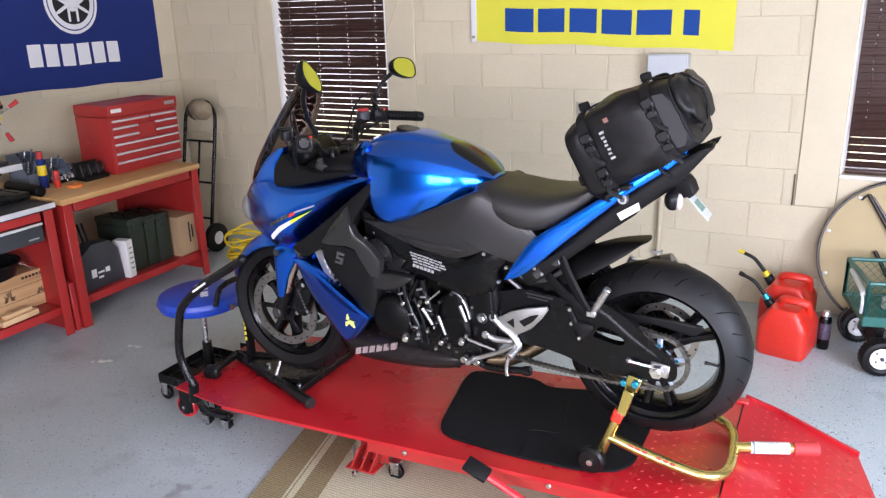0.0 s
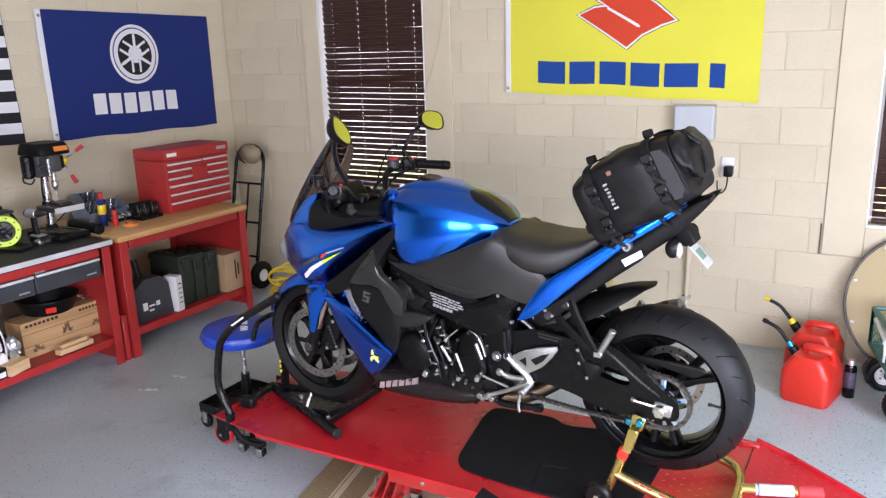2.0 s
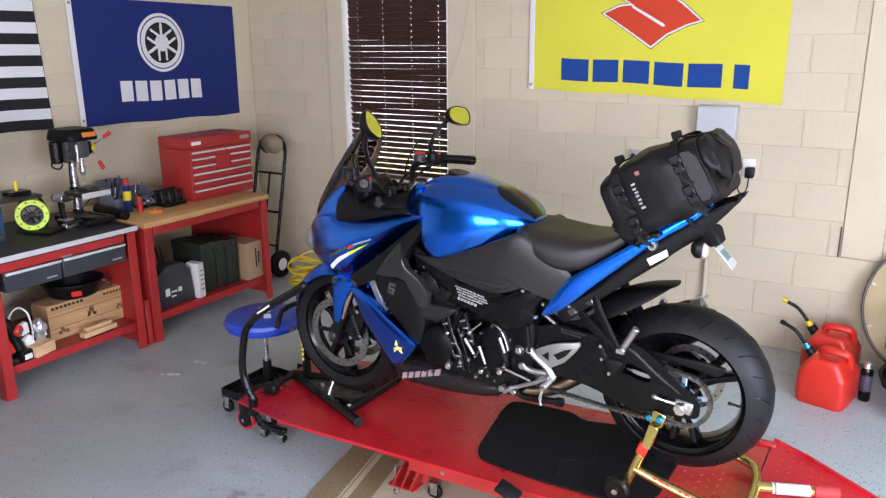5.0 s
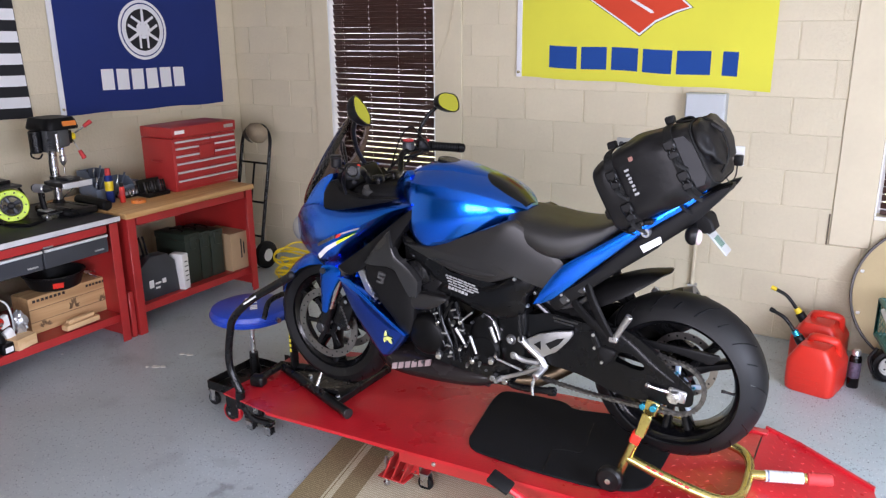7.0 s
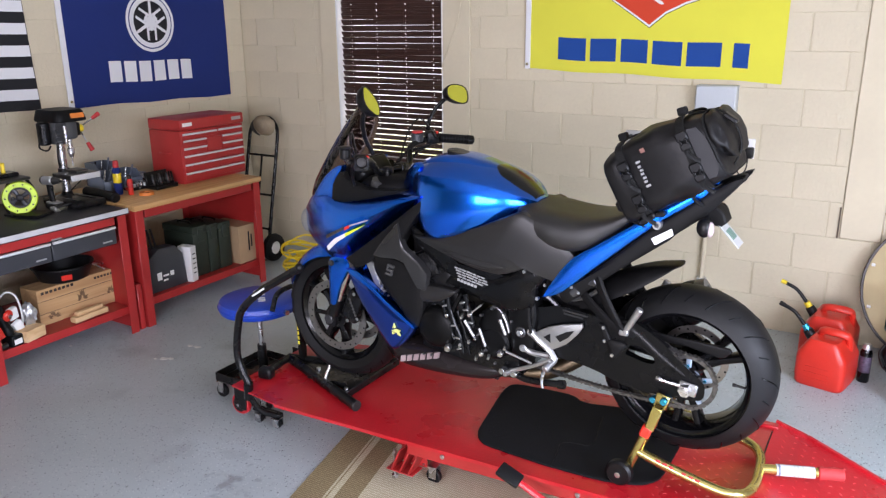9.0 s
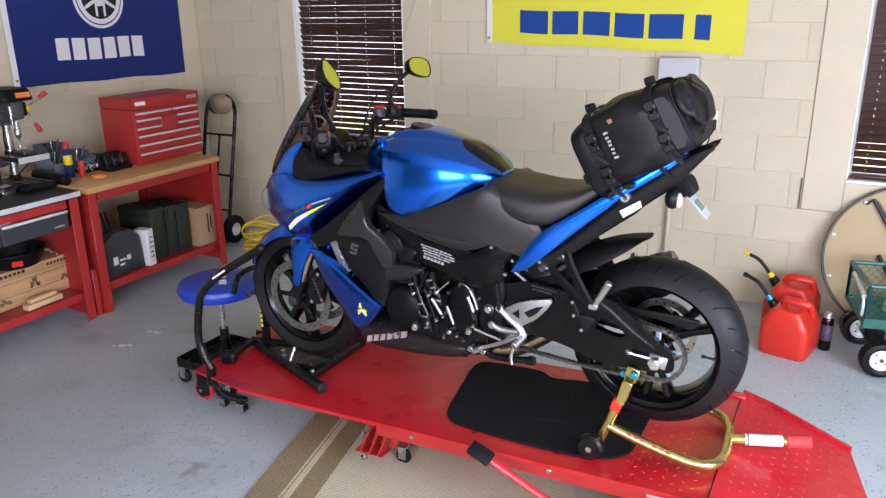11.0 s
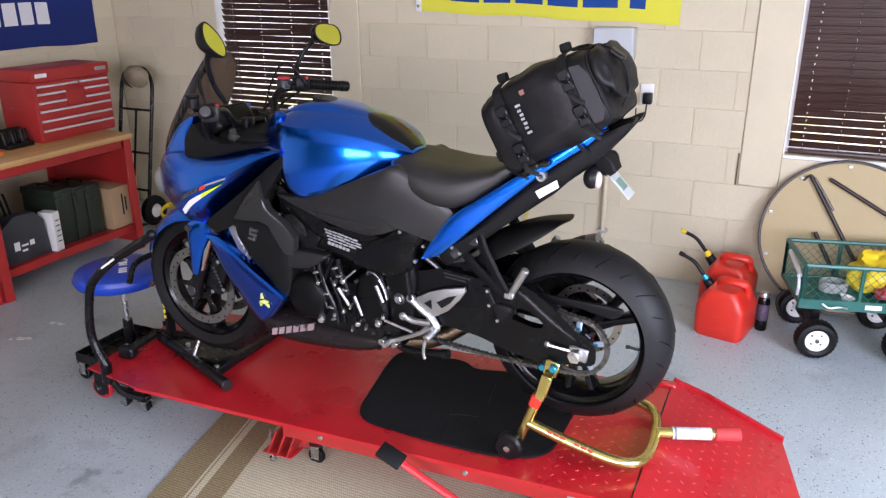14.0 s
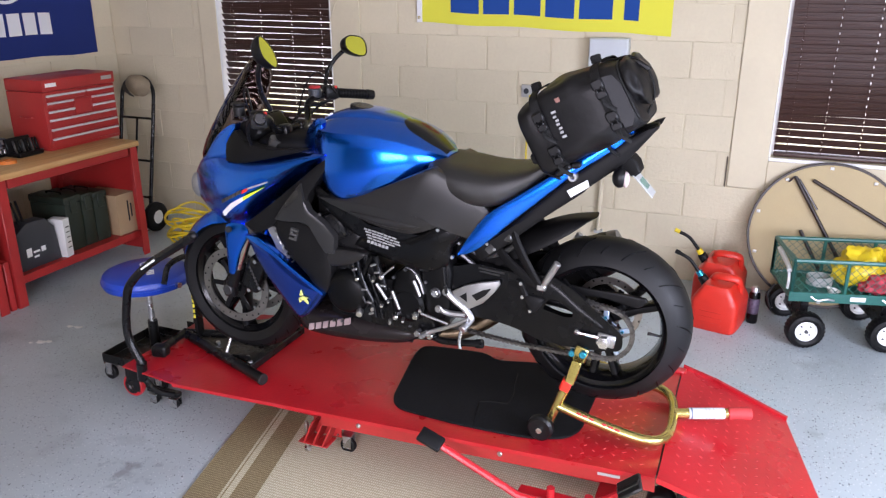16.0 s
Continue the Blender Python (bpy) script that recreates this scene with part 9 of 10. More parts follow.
def bike_fairing():
    # nose and upper side fairing, one moulding
    b = B()
    rows = [(0.030, 0.965, 1.050, 0.030), (0.060, 0.935, 1.092, 0.058), (0.11, 0.905, 1.138, 0.100), (0.17, 0.878, 1.166, 0.140), (0.235, 0.862, 1.176, 0.172), (0.295, 0.866, 1.174, 0.193), (0.345, 0.896, 1.172, 0.205),
            (0.42, 0.975, 1.176, 0.212), (0.52, 1.055, 1.192, 0.212), (0.62, 1.135, 1.210, 0.205), (0.71, 1.196, 1.216, 0.192)]
    def tuck(q):
        return 1 - 0.30 * max(0.0, -q) ** 1.4

    rings = []
    for x, z0, z1, w in rows:
        ring = super_ring((x, YC, (z0 + z1) / 2), w, (z1 - z0) / 2, (0, 1, 0), (0, 0, 1), 34, 3.0)
        rings.append([Vector((p.x, YC + (p.y - YC) * tuck((p.z - (z0 + z1) / 2) / ((z1 - z0) / 2)), p.z)) for p in ring])
    smooth_loft(b, rings, 4)

    def skin(x, z):
        """Half-width of the moulding at a spot on its side."""
        for r0, r1 in zip(rows, rows[1:]):
            if r0[0] <= x <= r1[0]:
                u = (x - r0[0]) / (r1[0] - r0[0])
                z0, z1, w = (r0[k] + (r1[k] - r0[k]) * u for k in (1, 2, 3))
                q = max(-0.97, min(0.97, (z - (z0 + z1) / 2) / ((z1 - z0) / 2)))
                return w * (1 - abs(q) ** 3.0) ** (1 / 3.0) * tuck(q)
        return 0.2
    fa = part("front_fairing", b, "bluepaint", bike)
    for s in (-1, 1):
        hw = skin
        # side stripe and lettering blocks
        def on_side(b, pts, lift_=0.010):
            m = [(x, z) for x, z in pts]
            lo = [b.verts.new((x, YC + s * (hw(x, z) - 0.020), z)) for x, z in m]
            hi = [b.verts.new((x, YC + s * (hw(x, z) + lift_), z)) for x, z in m]
            b.faces.new(hi)
            b.faces.new(lo[::-1])
            ring_faces(b, lo, hi)
        b = B()
        on_side(b, [(0.255, 0.938), (0.259, 0.958), (0.325, 1.006), (0.386, 1.038), (0.380, 1.022), (0.33, 0.991)])
        part("decal_stripe", b, "label_white", fa)
        b = B()
        on_side(b, [(0.386, 1.038), (0.474, 1.080), (0.380, 1.022)])
        part("decal_stripe", b, "lime", fa)
        b = B()
        for k in range(5):
            x = 0.276 + k * 0.021
            on_side(b, [(x, 0.998 + k * 0.0105), (x + 0.015, 1.0055 + k * 0.0105), (x + 0.019, 1.020 + k * 0.0105), (x + 0.004, 1.0125 + k * 0.0105)])
        pieces("letter_block", b, "grey_satin", fa)
        b = B()
        on_side(b, [(0.384, 1.049), (0.402, 1.058), (0.407, 1.072), (0.389, 1.063)])
        pieces("letter_block", b, "red_plastic", fa)
        b = B()
        on_side(b, [(0.412, 1.068), (0.490, 1.097), (0.491, 1.103), (0.414, 1.075)])
        pieces("letter_block", b, "silver", fa)
        # black panel inside the fairing's rear edge
        b = B()
        pillow(b, [(0.36, 0.925), (0.40, 0.955), (0.52, 1.045), (0.62, 1.125), (0.72, 1.20), (0.70, 1.15), (0.64, 1.07), (0.60, 1.0), (0.50, 0.95), (0.42, 0.90)], lambda x, z: 0.185, s, 0.004, 0.05, 2)
        part("inner_panel", b, "black_matt", bike)
        # satin grey frame cover with its upper fin
        b = B()
        pillow(b, [(0.500, 0.966), (0.559, 1.046), (0.614, 1.104), (0.622, 1.046), (0.640, 1.008), (0.702, 0.966), (0.736, 0.928), (0.729, 0.866), (0.697, 0.866), (0.688, 0.920), (0.633, 0.958), (0.578, 0.972), (0.53, 0.962)], lambda x, z: 0.198, s, 0.004, 0.03, 1, False)
        part("frame_cover", b, "cover_grey", bike, "satin grey cover strip")
        b = B()
        pillow(b, [(0.495, 0.962), (0.58, 0.965), (0.68, 0.935), (0.712, 0.90), (0.71, 0.80), (0.695, 0.73), (0.665, 0.70), (0.62, 0.76), (0.56, 0.82), (0.50, 0.90)], lambda x, z: 0.186, s, 0.012, 0.05, 3)
        rc = part("radiator_cover", b, "black_matt", bike)
        b = B()
        for pts in ([(0.566, 0.934), (0.594, 0.929), (0.597, 0.937), (0.569, 0.943)], [(0.561, 0.918), (0.589, 0.913), (0.592, 0.921), (0.564, 0.926)], [(0.556, 0.902), (0.584, 0.897), (0.587, 0.905), (0.559, 0.910)], [(0.564, 0.9255), (0.571, 0.9245), (0.573, 0.9335), (0.566, 0.9345)], [(0.579, 0.906), (0.586, 0.905), (0.588, 0.9135), (0.581, 0.9145)]):
            plate(b, pts, YC + s * 0.195, YC + s * 0.2035)
        pieces("emblem", b, "grey_satin", rc)
        # blue lower cowl sweeping back under the radiator, its shade put into a darker blue
        b = B()
        pillow(b, [(0.352, 0.880), (0.415, 0.880), (0.47, 0.845), (0.56, 0.785), (0.668, 0.722), (0.672, 0.70), (0.640, 0.655), (0.600, 0.612), (0.560, 0.60), (0.50, 0.66), (0.42, 0.755)], lambda x, z: 0.172 + 0.02 * (x - 0.35) / 0.3, s, 0.014, 0.035, 3)
        lc = part("lower_cowl", b, "blueshaded", bike)
        # upper edge in the full blue, as the lit rim of the cowl
        b = B()
        pillow(b, [(0.352, 0.884), (0.418, 0.884), (0.47, 0.848), (0.56, 0.788), (0.672, 0.724), (0.674, 0.708), (0.56, 0.768), (0.46, 0.832), (0.40, 0.868)], lambda x, z: 0.182 + 0.02 * (x - 0.35) / 0.3, s, 0.004, 0.02, 2)
        part("cowl_edge", b, "bluepaint", lc)
        if s < 0:
            b = B()
            for pts in (((0.582, 0.684), (0.60, 0.694), (0.622, 0.690), (0.612, 0.678)), ((0.588, 0.695), (0.594, 0.716), (0.600, 0.697)), ((0.584, 0.680), (0.588, 0.668), (0.597, 0.676)), ((0.606, 0.676), (0.622, 0.668), (0.618, 0.681))):
                y = YC - 0.2085
                lo = [b.verts.new((x, y + 0.006, z)) for x, z in pts]
                hi = [b.verts.new((x, y - 0.001, z)) for x, z in pts]
                b.faces.new(hi)
                b.faces.new(lo[::-1])
                ring_faces(b, lo, hi)
            part("sticker", b, "sticker", lc)
        b = B()
        bolt(b, 0.30, YC + s * 0.195, 0.905, 0.012, (0, s, 0), 0.01)
        part("fairing_bolt", b, "dark_metal", fa)
    # cockpit trim: dark inner panels that rise to the screen
    for s in (-1, 1):
        b = B()
        pillow(b, [(0.282, 1.146), (0.290, 1.205), (0.320, 1.246), (0.345, 1.258), (0.372, 1.228), (0.50, 1.208), (0.64, 1.219), (0.52, 1.184), (0.42, 1.158), (0.34, 1.142)], lambda x, z: 0.146 + 0.033 * min(1, max(0, (x - 0.2) / 0.3)), s, 0.006, 0.03, 2)
        part("cockpit_trim", b, "black_matt", bike)
    # blue screen surround in front of the trim
    for s in (-1, 1):
        b = B()
        pillow(b, [(0.150, 1.130), (0.192, 1.185), (0.246, 1.238), (0.302, 1.272), (0.335, 1.280), (0.322, 1.252), (0.294, 1.214), (0.292, 1.160), (0.23, 1.135)], lambda x, z: 0.110 + 0.22 * (x - 0.15), s, 0.006, 0.03, 2)
        part("screen_surround", b, "bluepaint", fa)
    b = B()
    box(b, (0.48, YC, 1.168), (0.28, 0.28, 0.03), rot=(0, 3, 0), bevel=0.01)
    part("cockpit_floor", b, "black_matt", bike)
    # headlamp
    b = B()
    yz_loft(b, [(0.036, 0.985, 1.04, 0.022), (0.055, 0.955, 1.065, 0.050), (0.085, 0.935, 1.07, 0.074), (0.12, 0.95, 1.06, 0.09)], 22, 2.6, 3)
    hl = part("headlamp_housing", b, "black_gloss", bike)
    for s in (-1, 1):
        b = B()
        ball(b, (0.066, YC + s * 0.052, 1.015), 0.040, 3, (0.8, 0.6, 1.25))
        part("headlamp_lens", b, "alu", hl, "clear faceted headlamp lens")
    # windscreen: a smoked shell
    b = B()
    rows = []
    for x, z, w, back in ((0.070, 1.140, 0.080, 0.06), (0.105, 1.205, 0.108, 0.08), (0.160, 1.290, 0.112, 0.09), (0.225, 1.380, 0.100, 0.08), (0.285, 1.455, 0.076, 0.06), (0.315, 1.488, 0.050, 0.035)):
        arc = [Vector((x + back * abs(q) ** 2.0, YC + q * w, z - 0.025 * abs(q) ** 2)) for q in (-1, -0.75, -0.5, -0.25, 0, 0.25, 0.5, 0.75, 1)]
        rows.append(arc + [p + Vector((0.004, 0, -0.002)) for p in reversed(arc)])
    smooth_loft(b, rows, 3)
    part("windscreen", b, "smoke", bike, "dark smoked bubble windscreen")


def bike_body():
    # fuel tank
    b = B()
    rows = [(0.585, 1.205, 1.262, 0.045), (0.610, 1.192, 1.290, 0.092), (0.655, 1.125, 1.316, 0.146), (0.70, 1.066, 1.331, 0.182), (0.755, 1.040, 1.337, 0.197), (0.82, 1.056, 1.334, 0.200), (0.89, 1.085, 1.320, 0.194),
            (0.96, 1.122, 1.296, 0.176), (1.02, 1.152, 1.264, 0.142), (1.065, 1.176, 1.232, 0.098), (1.092, 1.190, 1.208, 0.05)]

    def tank_ring(x, z0, z1, hw):
        h = z1 - z0
        low = [(0, 0), (0.6, 0.01), (0.90, 0.07), (0.985, 0.24), (1.0, 0.44), (0.97, 0.65), (0.89, 0.81)]
        top = [(0.89, 0.81), (0.62, 0.905), (0.32, 0.972), (0, 1)]
        half = spline([(a * hw, 0, z0 + q * h) for a, q in low], 3) + spline([(a * hw, 0, z0 + q * h) for a, q in top], 3)[1:]
        return [Vector((x, YC - p.x, p.z)) for p in half] + [Vector((x, YC + p.x, p.z)) for p in half[-2:0:-1]]
    smooth_loft(b, [tank_ring(*r) for r in rows], 5)
    tk = part("fuel_tank", b, "bluepaint", bike, angle=20)
    for s in (-1, 1):
        b = B()
        pillow(b, [(0.560, 1.215), (0.590, 1.270), (0.640, 1.312), (0.672, 1.300), (0.668, 1.262), (0.690, 1.222), (0.660, 1.190), (0.60, 1.190)], lambda x, z: 0.075 + 0.5 * (x - 0.56), s, 0.010, 0.03, 3)
        part("tank_shoulder", b, "bluepaint", tk)
    b = B()
    yz_loft(b, [(0.62, 1.22, 1.300, 0.065), (0.66, 1.22, 1.3215, 0.088), (0.72, 1.22, 1.3395, 0.098), (0.80, 1.22, 1.3415, 0.096), (0.88, 1.22, 1.325, 0.085), (0.93, 1.22, 1.308, 0.06)], 24, 3.5, 3)
    part("tank_top_panel", b, "bluepaint", tk)
    b = B()
    cyl(b, (0.755, YC, 1.335), (0.757, YC, 1.3475), 0.042, seg=28, bevel=0.003)
    part("filler_cap", b, "black_metal", tk)
    b = B()
    yz_loft(b, [(0.925, 1.24, 1.312, 0.045), (0.96, 1.23, 1.302, 0.078), (1.0, 1.21, 1.282, 0.082), (1.04, 1.19, 1.257, 0.075), (1.085, 1.17, 1.220, 0.05)], 24, 2.6, 3)
    part("tank_pad", b, "black_gloss", tk)
    b = B()
    box(b, (0.665, YC - 0.060, 1.3165), (0.018, 0.012, 0.012), rot=(0, -25, 0), bevel=0.001)
    part("tank_label", b, "label_white", tk)
    # side panels under the tank
    for s in (-1, 1):
        b = B()
        pillow(b, [(0.665, 1.06), (0.74, 1.062), (0.79, 1.068), (0.92, 1.118), (1.06, 1.182), (1.11, 1.185), (1.20, 1.120), (1.270, 1.060), (1.240, 1.000), (1.205, 0.968), (1.165, 0.996), (1.12, 1.004), (1.07, 0.985), (1.01, 0.967), (0.94, 0.972), (0.86, 0.987), (0.77, 1.018), (0.71, 1.04)], lambda x, z: 0.178 - 0.03 * max(0, (x - 1.05) / 0.2), s, 0.010, 0.05, 2)
        sp = part("side_panel", b, "grey_plastic", bike)
        b = B()
        pillow(b, [(0.79, 1.024), (0.86, 1.020), (0.95, 1.012), (1.05, 0.998), (0.99, 0.983), (0.91, 0.988), (0.84, 1.002)], lambda x, z: 0.1855, s, 0.0055, 0.02, 2)
        part("panel_crease", b, "grey_plastic", sp)
        # main frame: a cast hump over the engine and the column that carries the swingarm
        b = B()
        pillow(b, [(0.79, 0.895), (0.831, 0.945), (0.90, 0.945), (0.964, 0.946), (1.00, 0.956), (1.07, 0.985), (1.102, 1.008), (1.144, 1.010), (1.182, 1.006), (1.178, 0.972), (1.145, 0.93), (1.137, 0.867), (1.06, 0.832), (1.0, 0.842), (0.963, 0.848), (0.872, 0.872)], lambda x, z: 0.158, s, 0.020, 0.060, 2)
        fr = part("main_frame", b, "frame_black", bike)
        b = B()
        pillow(b, [(1.034, 0.872), (1.138, 0.886), (1.143, 0.78), (1.138, 0.70), (1.10, 0.658), (1.058, 0.676), (1.046, 0.753)], lambda x, z: 0.150, s, 0.014, 0.06, 2)
        part("frame_column", b, "frame_deep", fr)
        b = B()
        tube(b, [(1.128, YC + s * 0.172, 0.868), (1.131, YC + s * 0.172, 0.82), (1.136, YC + s * 0.170, 0.775)], 0.006, seg=8)
        part("frame_rib", b, "black_metal", fr)
        b = B()
        pillow(b, [(0.652, 1.100), (0.72, 1.046), (0.80, 0.998), (0.90, 0.968), (1.0, 0.952), (1.075, 0.960), (1.075, 0.925), (1.0, 0.905), (0.90, 0.898), (0.79, 0.940), (0.71, 0.995), (0.648, 1.060)], lambda x, z: 0.1625, s, 0.010, 0.012, 2)
        part("frame_beam", b, "frame_black", fr)
        b = B()
        rnd_l = random.Random(31)
        for k in range(5):
            bold = k == 4
            x, x1 = (0.842 + 0.004 * k, 0.955) if not bold else (0.852, 0.930)
            while x < x1:
                w = rnd_l.uniform(0.010, 0.026) if not bold else 0.010
                box(b, (x + w / 2, YC + s * 0.1775, 0.966 - k * 0.0095 - (0.003 if bold else 0) - (x - 0.842) * 0.20), (w, 0.004, 0.0095 if bold else 0.0042), rot=(0, 11.5, 0))
                x += w + (0.0035 if not bold else 0.0035)
        pieces("label_bar", b, "print_grey", fr)
        b = B()
        for x, z, r in ((1.107, 0.992, 0.006), (0.67, 0.995, 0.005), (1.157, 0.905, 0.006)):
            bolt(b, x, YC + s * 0.164, z, r, (0, s, 0), 0.012)
        pieces("frame_bolt", b, "steel", fr)
        b = B()
        cyl(b, (1.095, YC + s * 0.160, 0.768), (1.095, YC + s * 0.169, 0.768), 0.019, seg=20, bevel=0.003)
        pv = part("pivot_washer", b, "dark_metal", fr)
        b = B()
        cyl(b, (1.095, YC + s * 0.168, 0.768), (1.095, YC + s * 0.178, 0.768), 0.0125, seg=6, bevel=0.002)
        part("pivot_nut", b, "steel", pv)
    # seat
    b = B()
    rows = [(1.035, 1.155, 1.200, 0.085), (1.065, 1.130, 1.206, 0.135), (1.11, 1.104, 1.200, 0.162), (1.16, 1.082, 1.194, 0.172), (1.22, 1.062, 1.187, 0.174), (1.29, 1.072, 1.186, 0.166), (1.36, 1.115, 1.198, 0.142), (1.42, 1.165, 1.222, 0.128), (1.455, 1.198, 1.238, 0.118)]
    yz_loft(b, rows, 28, 3.2, 4)
    part("rider_seat", b, "seat_vinyl", bike)
    b = B()
    yz_loft(b, [(1.43, 1.20, 1.262, 0.10), (1.50, 1.215, 1.292, 0.115), (1.60, 1.255, 1.325, 0.105), (1.66, 1.29, 1.345, 0.085)], 24, 3.0, 4)
    part("pillion_seat", b, "seat_vinyl", bike)
    for s in (-1, 1):
        hw = lambda x, z: 0.155 - 0.055 * min(1, max(0, (x - 1.25) / 0.45))
        b = B()
        pillow(b, [(1.165, 0.905), (1.205, 0.975), (1.265, 1.055), (1.34, 1.108), (1.45, 1.185), (1.56, 1.262), (1.70, 1.350), (1.65, 1.292), (1.55, 1.218), (1.44, 1.122), (1.32, 1.012), (1.23, 0.930)], hw, s, 0.006, 0.03, 2)
        part("tail_panel", b, "bluepaint", bike)
        b = B()
        pillow(b, [(1.22, 0.925), (1.31, 0.995), (1.43, 1.105), (1.54, 1.205), (1.64, 1.284), (1.70, 1.329), (1.757, 1.357), (1.728, 1.312), (1.67, 1.243), (1.61, 1.192), (1.555, 1.148), (1.45, 1.062), (1.34, 0.968), (1.25, 0.895)], lambda x, z: hw(x, z) - 0.012, s, 0.006, 0.03, 2)
        part("tail_side", b, "black_matt", bike)
        b = B()
        plate(b, [(1.524, 1.132), (1.578, 1.170), (1.571, 1.190), (1.511, 1.151)], YC + s * 0.124, YC + s * 0.1275)
        part("tail_label", b, "label_white", bike)
        b = B()
        lathe(b, [(0.006, 0.018), (0.008, 0.021), (0.013, 0.021), (0.015, 0.016), (0.015, -0.01), (0.006, -0.01)], (1.525, YC + s * 0.108, 1.195), (0, s, 0), 20, True)
        tb = part("tail_bolt", b, "alu", bike)
        b = B()
        cyl(b, (1.525, YC + s * 0.112, 1.195), (1.525, YC + s * 0.122, 1.195), 0.0062, seg=6)
        part("bolt_socket", b, "dark_metal", tb)
        # rear indicators
        b = B()
        cyl(b, (1.650, YC + s * 0.04, 1.215), (1.662, YC + s * 0.10, 1.208), 0.011, seg=10)
        ind = part("indicator_stem", b, "black", bike)
        b = B()
        ball(b, (1.664, YC + s * 0.116, 1.203), 0.027, 3, (0.85, 0.9, 1.1))
        part("indicator_shell", b, "black", ind)
        b = B()
        ball(b, (1.682 - 0.014 * (s > 0), YC + s * 0.118, 1.200), 0.020 - 0.005 * (s > 0), 3, (0.55, 0.8, 1.2))
        part("indicator_lens", b, "indicator_pink", ind, "pale pinkish indicator lens")
        # subframe strut with passenger peg
        b = B()
        tube(b, [(1.345, YC + s * 0.125, 1.00), (1.37, YC + s * 0.135, 0.95), (1.42, YC + s * 0.145, 0.87), (1.448, YC + s * 0.15, 0.835)], 0.011, seg=8, flat=1.6)
        tube(b, [(1.275, YC + s * 0.115, 0.955), (1.34, YC + s * 0.135, 0.90), (1.40, YC + s * 0.145, 0.86), (1.448, YC + s * 0.15, 0.835)], 0.010, seg=8, flat=1.6)
        st = part("peg_bracket", b, "black_matt", bike)
        b = B()
        cyl(b, (1.458, YC + s * 0.150, 0.845), (1.502, YC + s * 0.158, 0.928), 0.0105, 0.0125, seg=12, bevel=0.003)
        box(b, (1.452, YC + s * 0.15, 0.838), (0.03, 0.022, 0.022), bevel=0.004)
        part("passenger_peg", b, "alu", st)
    b = B()
    yz_loft(b, [(1.46, 1.13, 1.215, 0.09), (1.58, 1.20, 1.29, 0.085), (1.70, 1.291, 1.340, 0.06), (1.748, 1.333, 1.353, 0.03)], 18, 3, 3)
    part("tail_core", b, "black_matt", bike)
    b = B()
    plate(b, [(1.60, 1.225), (1.66, 1.262), (1.700, 1.235), (1.712, 1.205), (1.695, 1.19), (1.66, 1.195), (1.615, 1.205)], YC - 0.04, YC + 0.04, 0.006)
    part("plate_hanger", b, "black_matt", bike)
    b = B()
    box(b, (1.720, YC, 1.164), (0.092, 0.080, 0.003), rot=(0, 46, 0), bevel=0.001)
    lp = part("licence_plate", b, surface("plate_white", (0.40, 0.41, 0.40), 0.45, var=0.1, scale=20), bike)
    b = B()
    for k in range(5):
        box(b, (1.7218, YC - 0.022 + k * 0.011, 1.1658), (0.036, 0.005, 0.002), rot=(0, 46, 0))
    pieces("plate_bar", b, surface("plate_green", (0.12, 0.20, 0.16), 0.5), lp)
    b = B()
    ball(b, (1.700, YC, 1.322), 0.018, 2, (0.5, 1.6, 0.5))
    part("tail_lamp", b, "red_plastic", bike)


